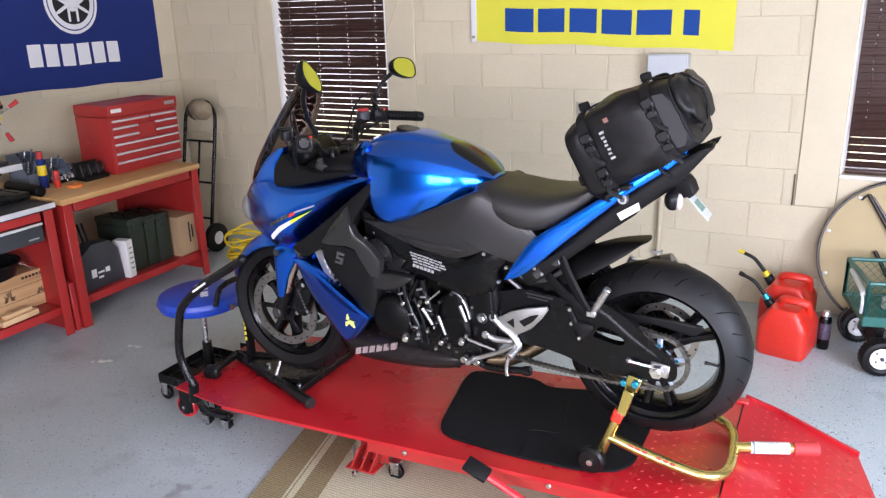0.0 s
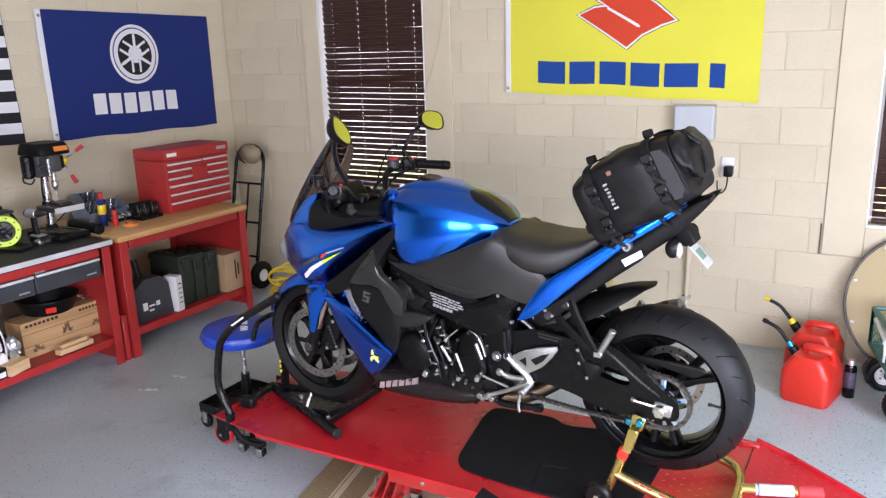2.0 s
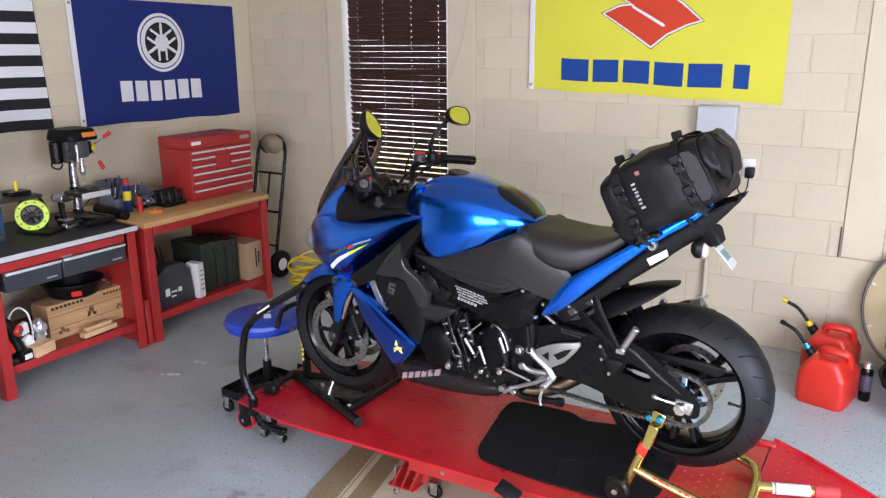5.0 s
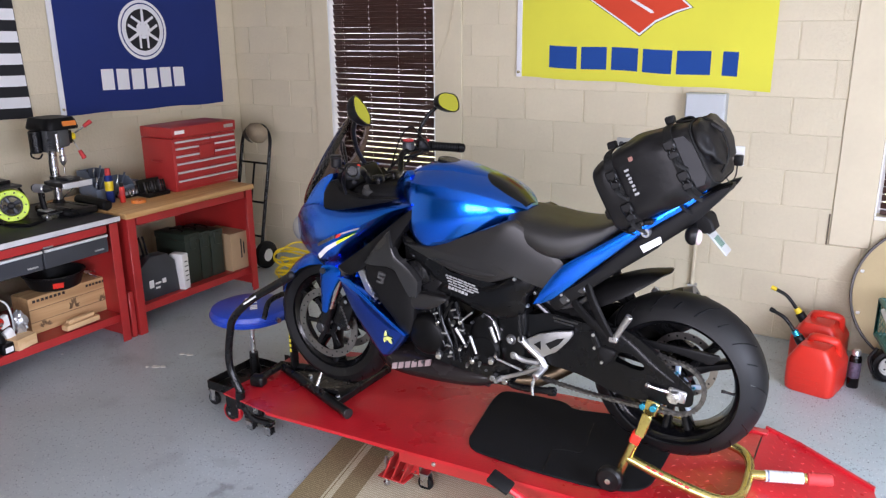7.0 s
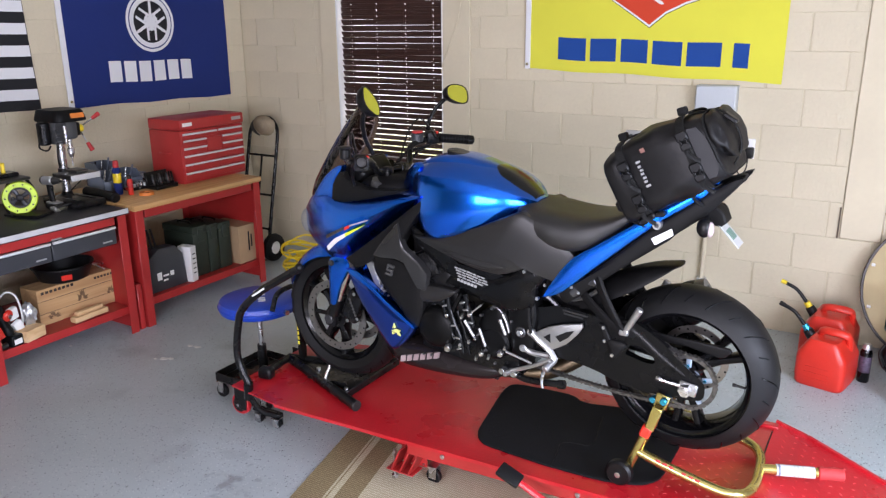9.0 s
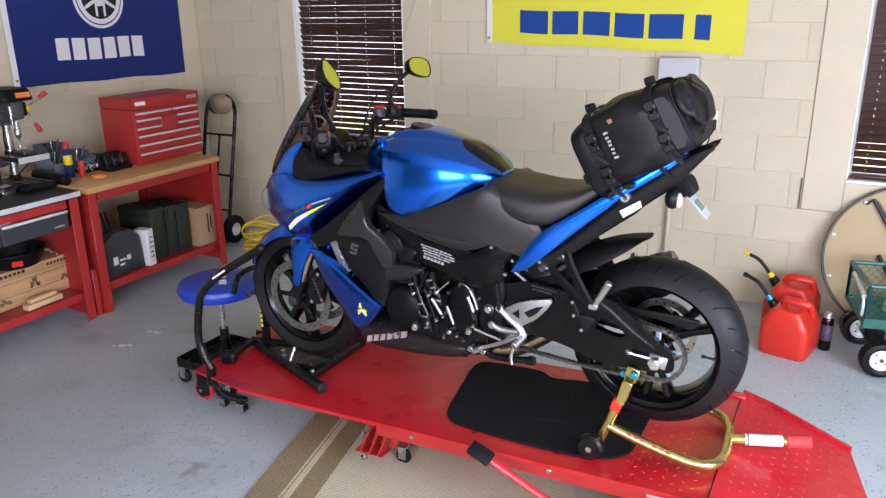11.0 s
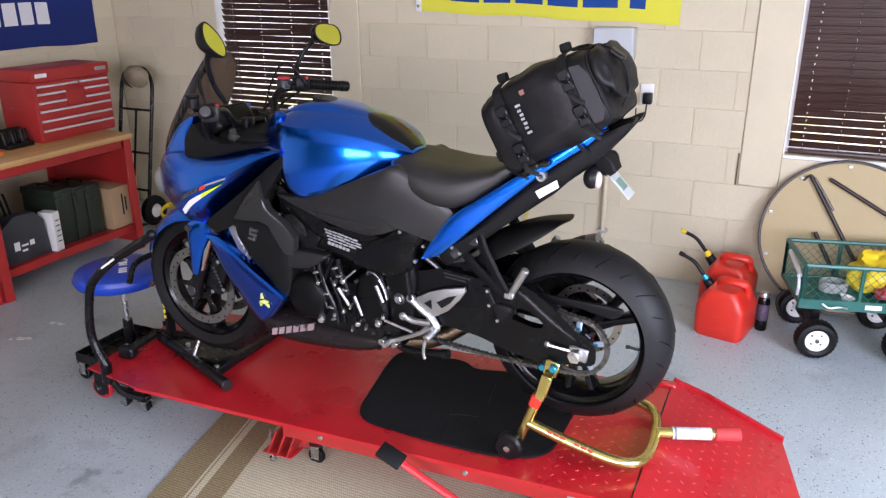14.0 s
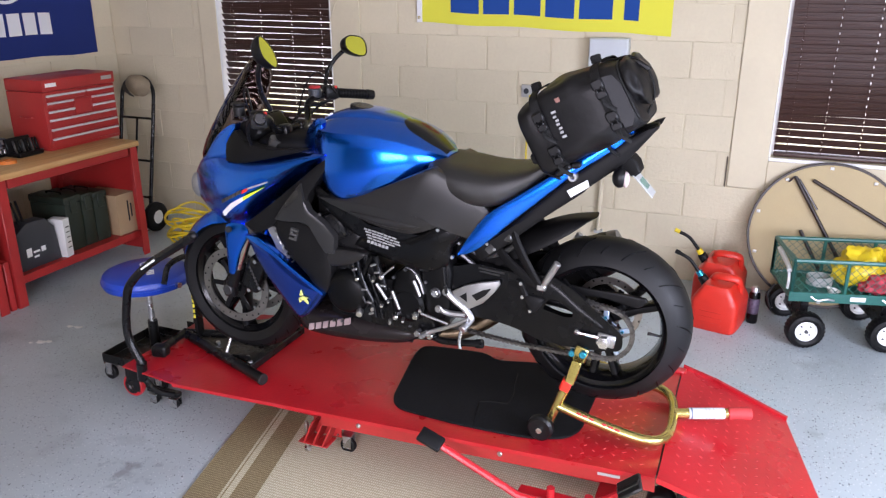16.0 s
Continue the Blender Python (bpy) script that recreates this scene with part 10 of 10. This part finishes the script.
def bike_engine():
    y = YC - 0.15
    b = B()
    bar(b, 0.66, 1.08, YC - 0.13, YC + 0.13, 0.56, 0.78, 0.03, 2)
    box(b, (0.72, YC, 0.83), (0.24, 0.30, 0.22), rot=(0, -22, 0), bevel=0.02, seg=2)
    en = part("crankcase", b, "black_metal", bike)
    b = B()
    box(b, (0.66, YC, 0.93), (0.20, 0.33, 0.10), rot=(0, -22, 0), bevel=0.02, seg=2)
    part("cylinder_head", b, "black_metal", en)
    b = B()
    lathe(b, [(0.0, -0.052), (0.060, -0.050), (0.074, -0.040), (0.082, -0.020), (0.086, 0.0), (0.086, 0.03)], (0.757, YC - 0.135, 0.718), (0, 1, 0), 32)
    co = part("stator_cover", b, "frame_deep", en)
    b = B()
    for k in range(8):
        a = 2 * math.pi * k / 8 + 0.2
        bolt(b, 0.757 + 0.080 * math.cos(a), YC - 0.140, 0.718 + 0.080 * math.sin(a), 0.006, h=0.012)
    pieces("cover_bolt", b, "dark_metal", co)
    b = B()
    lathe(b, [(0.0, -0.03), (0.05, -0.03), (0.062, -0.02), (0.066, 0.0), (0.066, 0.02)], (0.985, YC - 0.130, 0.70), (0, 1, 0), 26)
    part("sprocket_cover", b, "frame_deep", en)
    b = B()
    pillow(b, [(0.932, 0.806), (0.990, 0.846), (1.031, 0.822), (1.052, 0.754), (1.037, 0.694), (0.988, 0.652), (0.938, 0.670), (0.918, 0.740)], lambda x, z: 0.140, -1, 0.018, 0.05, 3)
    sc = part("clutch_cover", b, "frame_deep", en)
    b = B()
    tube(b, [(1.024, YC - 0.158, 0.820), (1.040, YC - 0.160, 0.792), (1.051, YC - 0.160, 0.757)], 0.0075, seg=8, flat=0.6)
    part("cover_trim", b, "alu", sc)
    b = B()
    tube(b, [(0.984, YC - 0.160, 0.842), (1.006, YC - 0.160, 0.836), (1.022, YC - 0.158, 0.822)], 0.005, seg=8)
    for k in range(5):
        a = 0.7 + k * 0.9
        bolt(b, 0.985 + 0.058 * math.cos(a), YC - 0.150, 0.748 + 0.085 * math.sin(a), 0.006, h=0.014)
    pieces("cover_bolt", b, "dark_metal", sc)
    b = B()
    pillow(b, [(0.655, 0.850), (0.70, 0.876), (0.76, 0.882), (0.842, 0.879), (0.834, 0.862), (0.779, 0.828), (0.712, 0.817), (0.66, 0.822)], lambda x, z: 0.184, -1, 0.008, 0.03, 2)
    part("duct_cover", b, "grey_plastic", en)
    # hoses, pipes and clamps between frame and crankcase
    hoses = [((0.863, 0.870), (0.838, 0.823), (0.824, 0.781), (0.840, 0.723), (0.861, 0.676)), ((0.809, 0.858), (0.816, 0.810), (0.832, 0.762), (0.859, 0.706), (0.872, 0.647)),
             ((0.877, 0.870), (0.884, 0.825), (0.898, 0.795), (0.91, 0.75)), ((0.79, 0.85), (0.795, 0.80), (0.810, 0.745), (0.835, 0.69)), ((0.845, 0.80), (0.868, 0.745), (0.885, 0.69), (0.895, 0.64))]
    for i, h in enumerate(hoses):
        b = B()
        tube(b, [(x, y - 0.016 - 0.007 * (i % 2), z) for x, z in h], (0.0085, 0.0095, 0.010, 0.006, 0.0075)[i], seg=10)
        part("coolant_hose", b, "black_gloss" if i % 2 else "frame_black", en)
    for p, q, r in (((0.882, 0.775), (0.920, 0.721), 0.0068), ((0.941, 0.757), (0.967, 0.692), 0.0058), ((1.022, 0.807), (1.045, 0.752), 0.0066), ((0.896, 0.797), (0.950, 0.846), 0.0036)):
        b = B()
        cyl(b, (p[0], y - 0.030, p[1]), (q[0], y - 0.030, q[1]), r, r * 0.85, seg=12, bevel=0.0015)
        part("linkage_rod", b, "alu", en)
    b = B()
    for x, z, r in ((0.809, 0.785, 0.009), (0.871, 0.789, 0.008), (0.903, 0.805, 0.010), (0.951, 0.665, 0.011), (0.812, 0.654, 0.014), (0.864, 0.680, 0.008), (0.901, 0.700, 0.008), (0.926, 0.718, 0.007), (1.026, 0.679, 0.013), (1.044, 0.705, 0.008), (0.93, 0.64, 0.007), (0.98, 0.655, 0.006)):
        cyl(b, (x - 0.004, y - 0.018, z + 0.003), (x + 0.004, y - 0.042, z - 0.003), r, r * 0.8, seg=6 if r < 0.009 else 12, bevel=0.0018)
    pieces("clamp", b, "steel", en)
    b = B()
    for k, (x, z) in enumerate(((0.80, 0.815), (0.835, 0.745), (0.852, 0.70), (0.872, 0.84), (0.886, 0.815), (0.905, 0.77), (0.86, 0.66))):
        box(b, (x, y - 0.026, z), (0.022, 0.016, 0.007), rot=(0, -20 + 12 * (k % 3), 0), bevel=0.002)
    pieces("hose_clip", b, "alu", en)
    b = B()
    for x, z in ((0.70, 0.60), (0.733, 0.602), (0.69, 0.795), (0.79, 0.81), (1.0, 0.63), (1.06, 0.80)):
        bolt(b, x, y - 0.012, z, 0.005, (0.1, -1, 0.2), 0.010)
    pieces("engine_bolt", b, "dark_metal", en)
    # radiator and headers
    b = B()
    box(b, (0.50, YC, 0.85), (0.035, 0.30, 0.30), rot=(0, -20, 0), bevel=0.006)
    rd = part("radiator", b, "black_metal", bike)
    b = B()
    box(b, (0.478, YC - 0.155, 0.862), (0.030, 0.012, 0.15), rot=(0, -25, 0), bevel=0.004)
    for k in range(7):
        box(b, (0.47 + 0.010 * k, YC - 0.158, 0.915 - 0.020 * k), (0.02, 0.012, 0.008), rot=(0, -25, 0))
    part("radiator_tank", b, "alu", rd)
    for k in range(4):
        b = B()
        yy = YC - 0.105 + 0.07 * k
        tube(b, [(0.60, yy, 0.90), (0.545, yy, 0.82), (0.535, yy, 0.70), (0.60, yy, 0.58), (0.75, YC - 0.04 + 0.027 * k, 0.525), (0.95, YC - 0.04 + 0.027 * k, 0.52)], 0.019, seg=12)
        part("exhaust_header", b, "dark_metal", bike)
    b = B()
    tube(b, [(0.95, YC, 0.53), (1.10, YC + 0.03, 0.54), (1.22, YC + 0.10, 0.60), (1.32, YC + 0.155, 0.70)], 0.032, seg=14)
    part("exhaust_pipe", b, "bronze", bike)
    b = B()
    axis = Vector((0.86, 0.10, 0.50)).normalized()
    c0 = Vector((1.30, YC + 0.155, 0.69))
    u, w = basis(axis)
    smooth_loft(b, [super_ring(c0 + axis * d, r1, r2, u, w, 22, 2.6) for d, r1, r2 in ((0, 0.034, 0.034), (0.04, 0.055, 0.062), (0.12, 0.062, 0.075), (0.32, 0.062, 0.075), (0.37, 0.056, 0.066))], 3)
    mf = part("silencer", b, "black_matt", bike)
    b = B()
    loft(b, [super_ring(c0 + axis * d, r1, r2, u, w, 20, 2.6) for d, r1, r2 in ((0.368, 0.058, 0.068), (0.40, 0.05, 0.06), (0.40, 0.03, 0.036), (0.372, 0.03, 0.036))])
    part("silencer_tip", b, "grey_satin", mf)
    # belly pan; the slight red in its colour is the deck's reflection
    b = B()
    yz_loft(b, [(0.500, 0.528, 0.60, 0.10), (0.555, 0.508, 0.622, 0.145), (0.66, 0.502, 0.628, 0.158), (0.82, 0.508, 0.615, 0.150), (0.95, 0.525, 0.605, 0.135), (1.025, 0.565, 0.600, 0.115)], 24, 3.2, 4)
    bp = part("belly_pan", b, surface("dark_belly_plastic", (0.012, 0.009, 0.009), 0.26, var=0.1, bump=0.02, spec=0.25), bike)
    for k in range(6):
        b = B()
        x = 0.585 + k * 0.030
        plate(b, [(x, 0.538 + k * 0.009), (x + 0.022, 0.545 + k * 0.009), (x + 0.026, 0.571 + k * 0.009), (x + 0.004, 0.564 + k * 0.009)], YC - 0.1595, YC - 0.150)
        pieces("letter_block", b, "belly_print", bp)
    # footrest plate, peg, gear lever and side stand
    for s in (-1, 1):
        ys = YC + s * 0.150
        b = B()
        plate(b, [(1.152, 0.780), (1.196, 0.808), (1.25, 0.826), (1.314, 0.842), (1.318, 0.828), (1.300, 0.800), (1.262, 0.756), (1.206, 0.722), (1.170, 0.745)], min(ys, ys + s * 0.012), max(ys, ys + s * 0.012), 0.003, "xz", 2)
        tube(b, [(1.132, ys + s * 0.008, 0.775), (1.165, ys + s * 0.008, 0.747), (1.20, ys + s * 0.008, 0.722), (1.222, ys + s * 0.008, 0.690)], 0.012, seg=8)
        tube(b, [(1.105, ys + s * 0.006, 0.710), (1.140, ys + s * 0.006, 0.698), (1.20, ys + s * 0.006, 0.700)], 0.011, seg=8)
        cyl(b, (1.132, ys - s * 0.004, 0.775), (1.132, ys + s * 0.018, 0.775), 0.0135, seg=16, bevel=0.003)
        cyl(b, (1.105, ys - s * 0.004, 0.710), (1.105, ys + s * 0.018, 0.710), 0.0135, seg=16, bevel=0.003)
        fp = part("footrest_plate", b, "alu", bike, "silver cast footrest plate")
        b = B()
        plate(b, [(1.222, 0.778), (1.262, 0.803), (1.290, 0.812), (1.268, 0.783), (1.240, 0.762)], min(ys + s * 0.0115, ys + s * 0.0135), max(ys + s * 0.0115, ys + s * 0.0135))
        part("heel_guard_slot", b, "black", fp)
        b = B()
        plate(b, [(1.180, 0.768), (1.204, 0.785), (1.206, 0.752)], min(ys + s * 0.0115, ys + s * 0.0135), max(ys + s * 0.0115, ys + s * 0.0135))
        part("heel_guard_slot", b, "black", fp)
        b = B()
        for x, z in ((1.132, 0.775), (1.105, 0.710)):
            bolt(b, x, ys + s * 0.014, z, 0.0075, (0, s, 0), 0.007)
        pieces("plate_bolt", b, "steel", fp)
        b = B()
        cyl(b, (1.220, ys, 0.690), (1.205, ys + s * 0.055, 0.668), 0.012, 0.013, seg=12, bevel=0.003)
        part("footrest_peg", b, "alu", fp)
        b = B()
        tube(b, [(1.200, ys + s * 0.045, 0.665), (1.193, ys + s * 0.047, 0.625), (1.196, ys + s * 0.047, 0.597)], 0.0065, seg=8)
        part("peg_feeler", b, "steel", fp)
    b = B()
    tube(b, [(1.215, YC - 0.175, 0.695), (1.15, YC - 0.178, 0.660), (1.09, YC - 0.178, 0.632), (1.065, YC - 0.182, 0.622)], 0.0075, seg=8)
    cyl(b, (1.066, YC - 0.175, 0.622), (1.062, YC - 0.215, 0.622), 0.008, seg=10)
    cyl(b, (1.141, YC - 0.168, 0.663), (1.041, YC - 0.166, 0.684), 0.0045, seg=8)
    part("gear_lever", b, "alu", bike)
    b = B()
    tube(b, [(1.06, YC - 0.13, 0.590), (1.12, YC - 0.150, 0.588), (1.245, YC - 0.160, 0.606)], 0.012, seg=10)
    cyl(b, (1.24, YC - 0.160, 0.605), (1.262, YC - 0.161, 0.609), 0.016, seg=10)
    part("side_stand", b, "black_metal", bike)
    b = B()
    for x, z in ((1.023, 0.602), (1.048, 0.603), (1.070, 0.600)):
        cyl(b, (x, YC - 0.135, z), (x, YC - 0.165, z), 0.012, seg=10, bevel=0.002)
    pieces("stand_pivot", b, "steel", bike)
    # electrics and dark filling behind the frame
    b = B()
    bar(b, 1.02, 1.30, YC - 0.09, YC + 0.09, 0.86, 1.06, 0.03, 2)
    bar(b, 0.62, 1.05, YC - 0.12, YC + 0.12, 0.90, 1.06, 0.03, 2)
    bar(b, 0.66, 1.12, YC - 0.12, YC + 0.12, 1.03, 1.17, 0.03, 2)
    box(b, (1.40, YC, 1.08), (0.34, 0.16, 0.10), rot=(0, -38, 0), bevel=0.02)
    part("airbox", b, "black_matt", bike)
    b = B()
    for p in (((1.18, 0.93), (1.25, 0.905), (1.32, 0.93), (1.36, 0.965)), ((1.17, 0.90), (1.22, 0.86), (1.24, 0.80))):
        tube(b, [(x, YC - 0.12, z) for x, z in p], 0.009, seg=8)
    pieces("rear_hose", b, "dark_metal", bike)
    b = B()
    for x, z in ((1.17, 0.945), (1.185, 0.915), (1.265, 0.955), (1.29, 0.94)):
        bolt(b, x, YC - 0.135, z, 0.0055, h=0.010)
    pieces("subframe_bolt", b, "steel", bike)


def tail_bag():
    t = thing("tail_bag", "black roll-top tail bag strapped over the pillion seat", "bag", (1.52, YC, 1.24))
    a = Vector((math.cos(radians(29)), 0, math.sin(radians(29))))
    n = Vector((-a.z, 0, a.x))
    yv = Vector((0, 1, 0))
    c = Vector((1.515, YC - 0.005, 1.372))

    def at(d, q, y):
        return c + a * d + n * q + yv * y

    def ring(d, hy, lo, hi, seed=0.0, p=4.2, amp=0.006, count=56):
        """A squarish section with folds pressed into it, from lo to hi across the bag."""
        mid, hn = (lo + hi) / 2, (hi - lo) / 2
        out = []
        for q in super_ring(at(d, mid, 0), hy, hn, yv, n, count, p):
            r = q - at(d, mid, 0)
            k = noise.noise(q * 9 + Vector((seed, 0, 0))) + 0.6 * noise.noise(q * 24 + Vector((0, seed, 3))) + 0.3 * abs(noise.noise(q * 46))
            out.append(q + r.normalized() * k * amp)
        return out
    b = B()
    smooth_loft(b, [ring(-0.149, 0.132, -0.102, 0.067, 0, 4.5, 0.003), ring(-0.147, 0.152, -0.117, 0.081, 0, 5.0, 0.004), ring(-0.138, 0.164, -0.126, 0.091, 0, 5.5), ring(-0.112, 0.170, -0.128, 0.100, 0, 5.5, 0.010), ring(-0.085, 0.173, -0.125, 0.106, 0, 5.5, 0.014), ring(-0.045, 0.175, -0.122, 0.114, 0, 5.5, 0.017), ring(0.0, 0.176, -0.121, 0.115, 0, 5.5, 0.017),
                    ring(0.045, 0.177, -0.120, 0.112, 0, 5.5, 0.016), ring(0.09, 0.177, -0.118, 0.108, 0, 5.2, 0.013), ring(0.130, 0.175, -0.115, 0.100, 0, 5.0, 0.009), ring(0.168, 0.171, -0.110, 0.091, 0, 4.8), ring(0.184, 0.162, -0.102, 0.083, 0, 4.4), ring(0.189, 0.140, -0.086, 0.067, 0, 4.0, 0.004)], 4)
    body = part("body", b, "bag", t, angle=75)
    # roll closure: a floppy lump of folded cloth behind the body
    b = B()
    smooth_loft(b, [ring(0.172, 0.140, -0.062, 0.076, 5, 3.4, 0.010), ring(0.184, 0.150, -0.060, 0.082, 5, 3.2, 0.022), ring(0.198, 0.150, -0.056, 0.084, 6, 3.0, 0.030), ring(0.211, 0.142, -0.050, 0.074, 7, 3.0, 0.034), ring(0.221, 0.124, -0.042, 0.056, 8, 2.8, 0.030), ring(0.228, 0.085, -0.026, 0.026, 8, 2.6, 0.018)], 3)
    cap = part("roll_closure", b, "bag", t, angle=75)
    b = B()
    pts = ring(0.180, 0.166, -0.105, 0.088, 0, 4.5, 0.004)
    tube(b, pts + [pts[0]], 0.0035, seg=6, n=2)
    part("seam_piping", b, "strap", body)
    # smooth black panel added for the sheen at the rear of the side
    b = B()
    k = [(0.139, -0.086), (0.160, -0.090), (0.174, -0.070), (0.178, -0.02), (0.176, 0.03), (0.164, 0.062), (0.139, 0.068), (0.137, -0.01)]
    side = lambda q: -0.1860 + 0.010 * max(0, abs(q + 0.0) / 0.09) ** 3
    lo = [b.verts.new(at(p, q, side(q) + 0.022 + 1.6 * max(0, p - 0.146))) for p, q in k]
    hi = [b.verts.new(at(p, q, side(q) - 0.001 + 0.5 * max(0, p - 0.146))) for p, q in k]
    b.faces.new(hi)
    b.faces.new(lo[::-1])
    ring_faces(b, lo, hi)
    part("grey_panel", b, "bag_sheen", body)
    # two webbing straps right round, with side-release buckles
    for d, hy, lo_, hi_, spots in ((-0.072, 0.180, -0.131, 0.117, (0.044, -0.062)), (0.122, 0.183, -0.122, 0.109, (0.055, -0.042))):
        b = B()
        pts = ring(d, hy, lo_, hi_, 0, 4.4, 0.004)
        mid = at(d, (lo_ + hi_) / 2, 0)
        outer = [[p - a * 0.013 for p in pts], [p - a * 0.013 + (p - mid).normalized() * 0.004 for p in pts], [p + a * 0.013 + (p - mid).normalized() * 0.004 for p in pts], [p + a * 0.013 for p in pts]]
        vs = [[b.verts.new(p) for p in r_] for r_ in outer]
        for p_, q_ in zip(vs, vs[1:] + vs[:1]):
            ring_faces(b, p_, q_)
        st = part("strap", b, "strap", t)
        for q in spots:
            b = B()
            o = at(d, q, -hy - 0.008)
            box(b, o, (0.034, 0.014, 0.030), rot=(0, -29, 0), bevel=0.004)
            box(b, o + n * -0.030, (0.030, 0.012, 0.022), rot=(0, -29, 0), bevel=0.003)
            bu = part("buckle", b, "black", st)
            b = B()
            for e in (-0.008, 0.008):
                box(b, o + n * -0.016 + a * e + yv * -0.007, (0.005, 0.004, 0.018), rot=(0, -29, 0), bevel=0.001)
            pieces("buckle_prong", b, "black_gloss", bu)
            b = B()
            tube(b, [o + n * -0.040, o + n * -0.055 + yv * -0.010, o + n * -0.075 + a * 0.012 + yv * -0.006, o + n * -0.085 + a * 0.02], 0.007, seg=6, flat=0.35)
            part("loose_end", b, "strap", st)
        for yy in (-0.07,):
            b = B()
            box(b, at(d, hi_ + 0.012, yy), (0.028, 0.028, 0.024), rot=(0, -29 + 10, 0), bevel=0.005, seg=2)
            part("strap_loop", b, "strap", st)
    b = B()
    box(b, at(-0.150, -0.062, -0.118), (0.030, 0.036, 0.034), rot=(0, -29, 0), bevel=0.006)
    part("front_loop", b, "strap", t)
    # buckle and strap over the closure
    b = B()
    tube(b, [at(0.13, 0.107, -0.05), at(0.17, 0.094, -0.05), at(0.200, 0.087, -0.05), at(0.226, 0.062, -0.05), at(0.238, 0.012, -0.05), at(0.226, -0.045, -0.05), at(0.185, -0.088, -0.05)], 0.010, seg=8, flat=0.35, n=8)
    cs = part("closure_strap", b, "strap", t)
    b = B()
    box(b, at(0.234, 0.044, -0.055), (0.046, 0.034, 0.014), rot=(0, 32, 0), bevel=0.004)
    part("buckle", b, "black", cs)
    for i, q in enumerate((0.040, 0.026, 0.014, 0.003, -0.010, -0.022, -0.036)):
        b = B()
        box(b, at(-0.026 - 0.002 * (i % 2), q, -0.1825), (0.009 if i not in (0, 6) else 0.013, 0.005, 0.0068), rot=(0, -29, 0))
        part("letter_block", b, "print_grey", body)
    b = B()
    box(b, at(0.000, 0.066, -0.1810), (0.013, 0.006, 0.013), rot=(0, -29, 0))
    part("badge", b, surface("bag_badge", (0.20, 0.085, 0.065), 0.6), body)
    for p0, p1 in (((-0.15, -0.10), (-0.10, -0.165)), ((0.06, -0.12), (0.07, -0.155))):
        b = B()
        q0, q1 = at(p0[0], p0[1], -0.13), at(p1[0], p1[1], -0.105)
        tube(b, [q0, (q0 + q1) / 2 + yv * -0.01, q1], 0.011, seg=8, flat=0.4)
        part("tie_down", b, "strap", t)
    b = B()
    box(b, at(-0.085, -0.128, -0.145), (0.055, 0.026, 0.022), rot=(0, -40, 0), bevel=0.006)
    box(b, at(-0.045, -0.130, -0.140), (0.03, 0.02, 0.018), rot=(0, -10, 0), bevel=0.005)
    part("cinch_buckle", b, "black", t)


bike_wheels()
bike_swingarm()
bike_front()
bike_fairing()
bike_body()
bike_engine()
tail_bag()


# ---- the concrete blocks of the two walls, one object each ----
def block_mesh(length, gap_v, gap_h, deep):
    b = B()
    box(b, (0, deep / 2, 0), (length - gap_v, deep, H - gap_h), bevel=0.002)
    return finish(b, M["block"], "block", 20)


full_n = block_mesh(L, 0.010, 0.0012, 0.03)
rnd_b = random.Random(17)


def course_blocks(a0, a1, k, shift, holes):
    """The blocks of one course from a0 to a1, less what the holes take."""
    x = math.floor((a0 - shift) / L) * L + shift
    out = []
    while x < a1:
        spans = [(max(x, a0), min(x + L, a1))]
        for lo, hi, zl, zh in holes:
            if (k + 0.5) * H > zl and (k + 0.5) * H < zh:
                spans = [s for u, v in spans for s in ((u, min(v, lo)), (max(u, hi), v)) if s[1] - s[0] > 0.02]
        out += [s for s in spans if s[1] - s[0] > 0.02]
        x += L
    return out


def lay(wall, a0, a1, holes, mesh, place, top=12, low=0.0):
    for k in range(top):
        for u, v in course_blocks(a0, a1, k, (0.0 if k % 2 == 0 else L / 2) + (low if k < 3 else 0.0), holes):
            o = new("block", mesh)
            o.parent = wall
            m = place((u + v) / 2, (k + 0.5) * H, rnd_b.uniform(-0.0008, 0.0008))
            o.matrix_local = m @ Matrix.Diagonal(((v - u - 0.0) / L, 1, 1, 1))


lay(wall_n, WX0 + 0.01, 3.35, (S1, S2), full_n, lambda a, z, d: pose(a, d, z), low=0.035)
full_w = block_mesh(L, 0.0022, 0.0009, 0.03)
lay(wall_w, -3.6, -0.002, (), full_w, lambda a, z, d: pose(WX0 - d, a, z, 0, 0, 90))
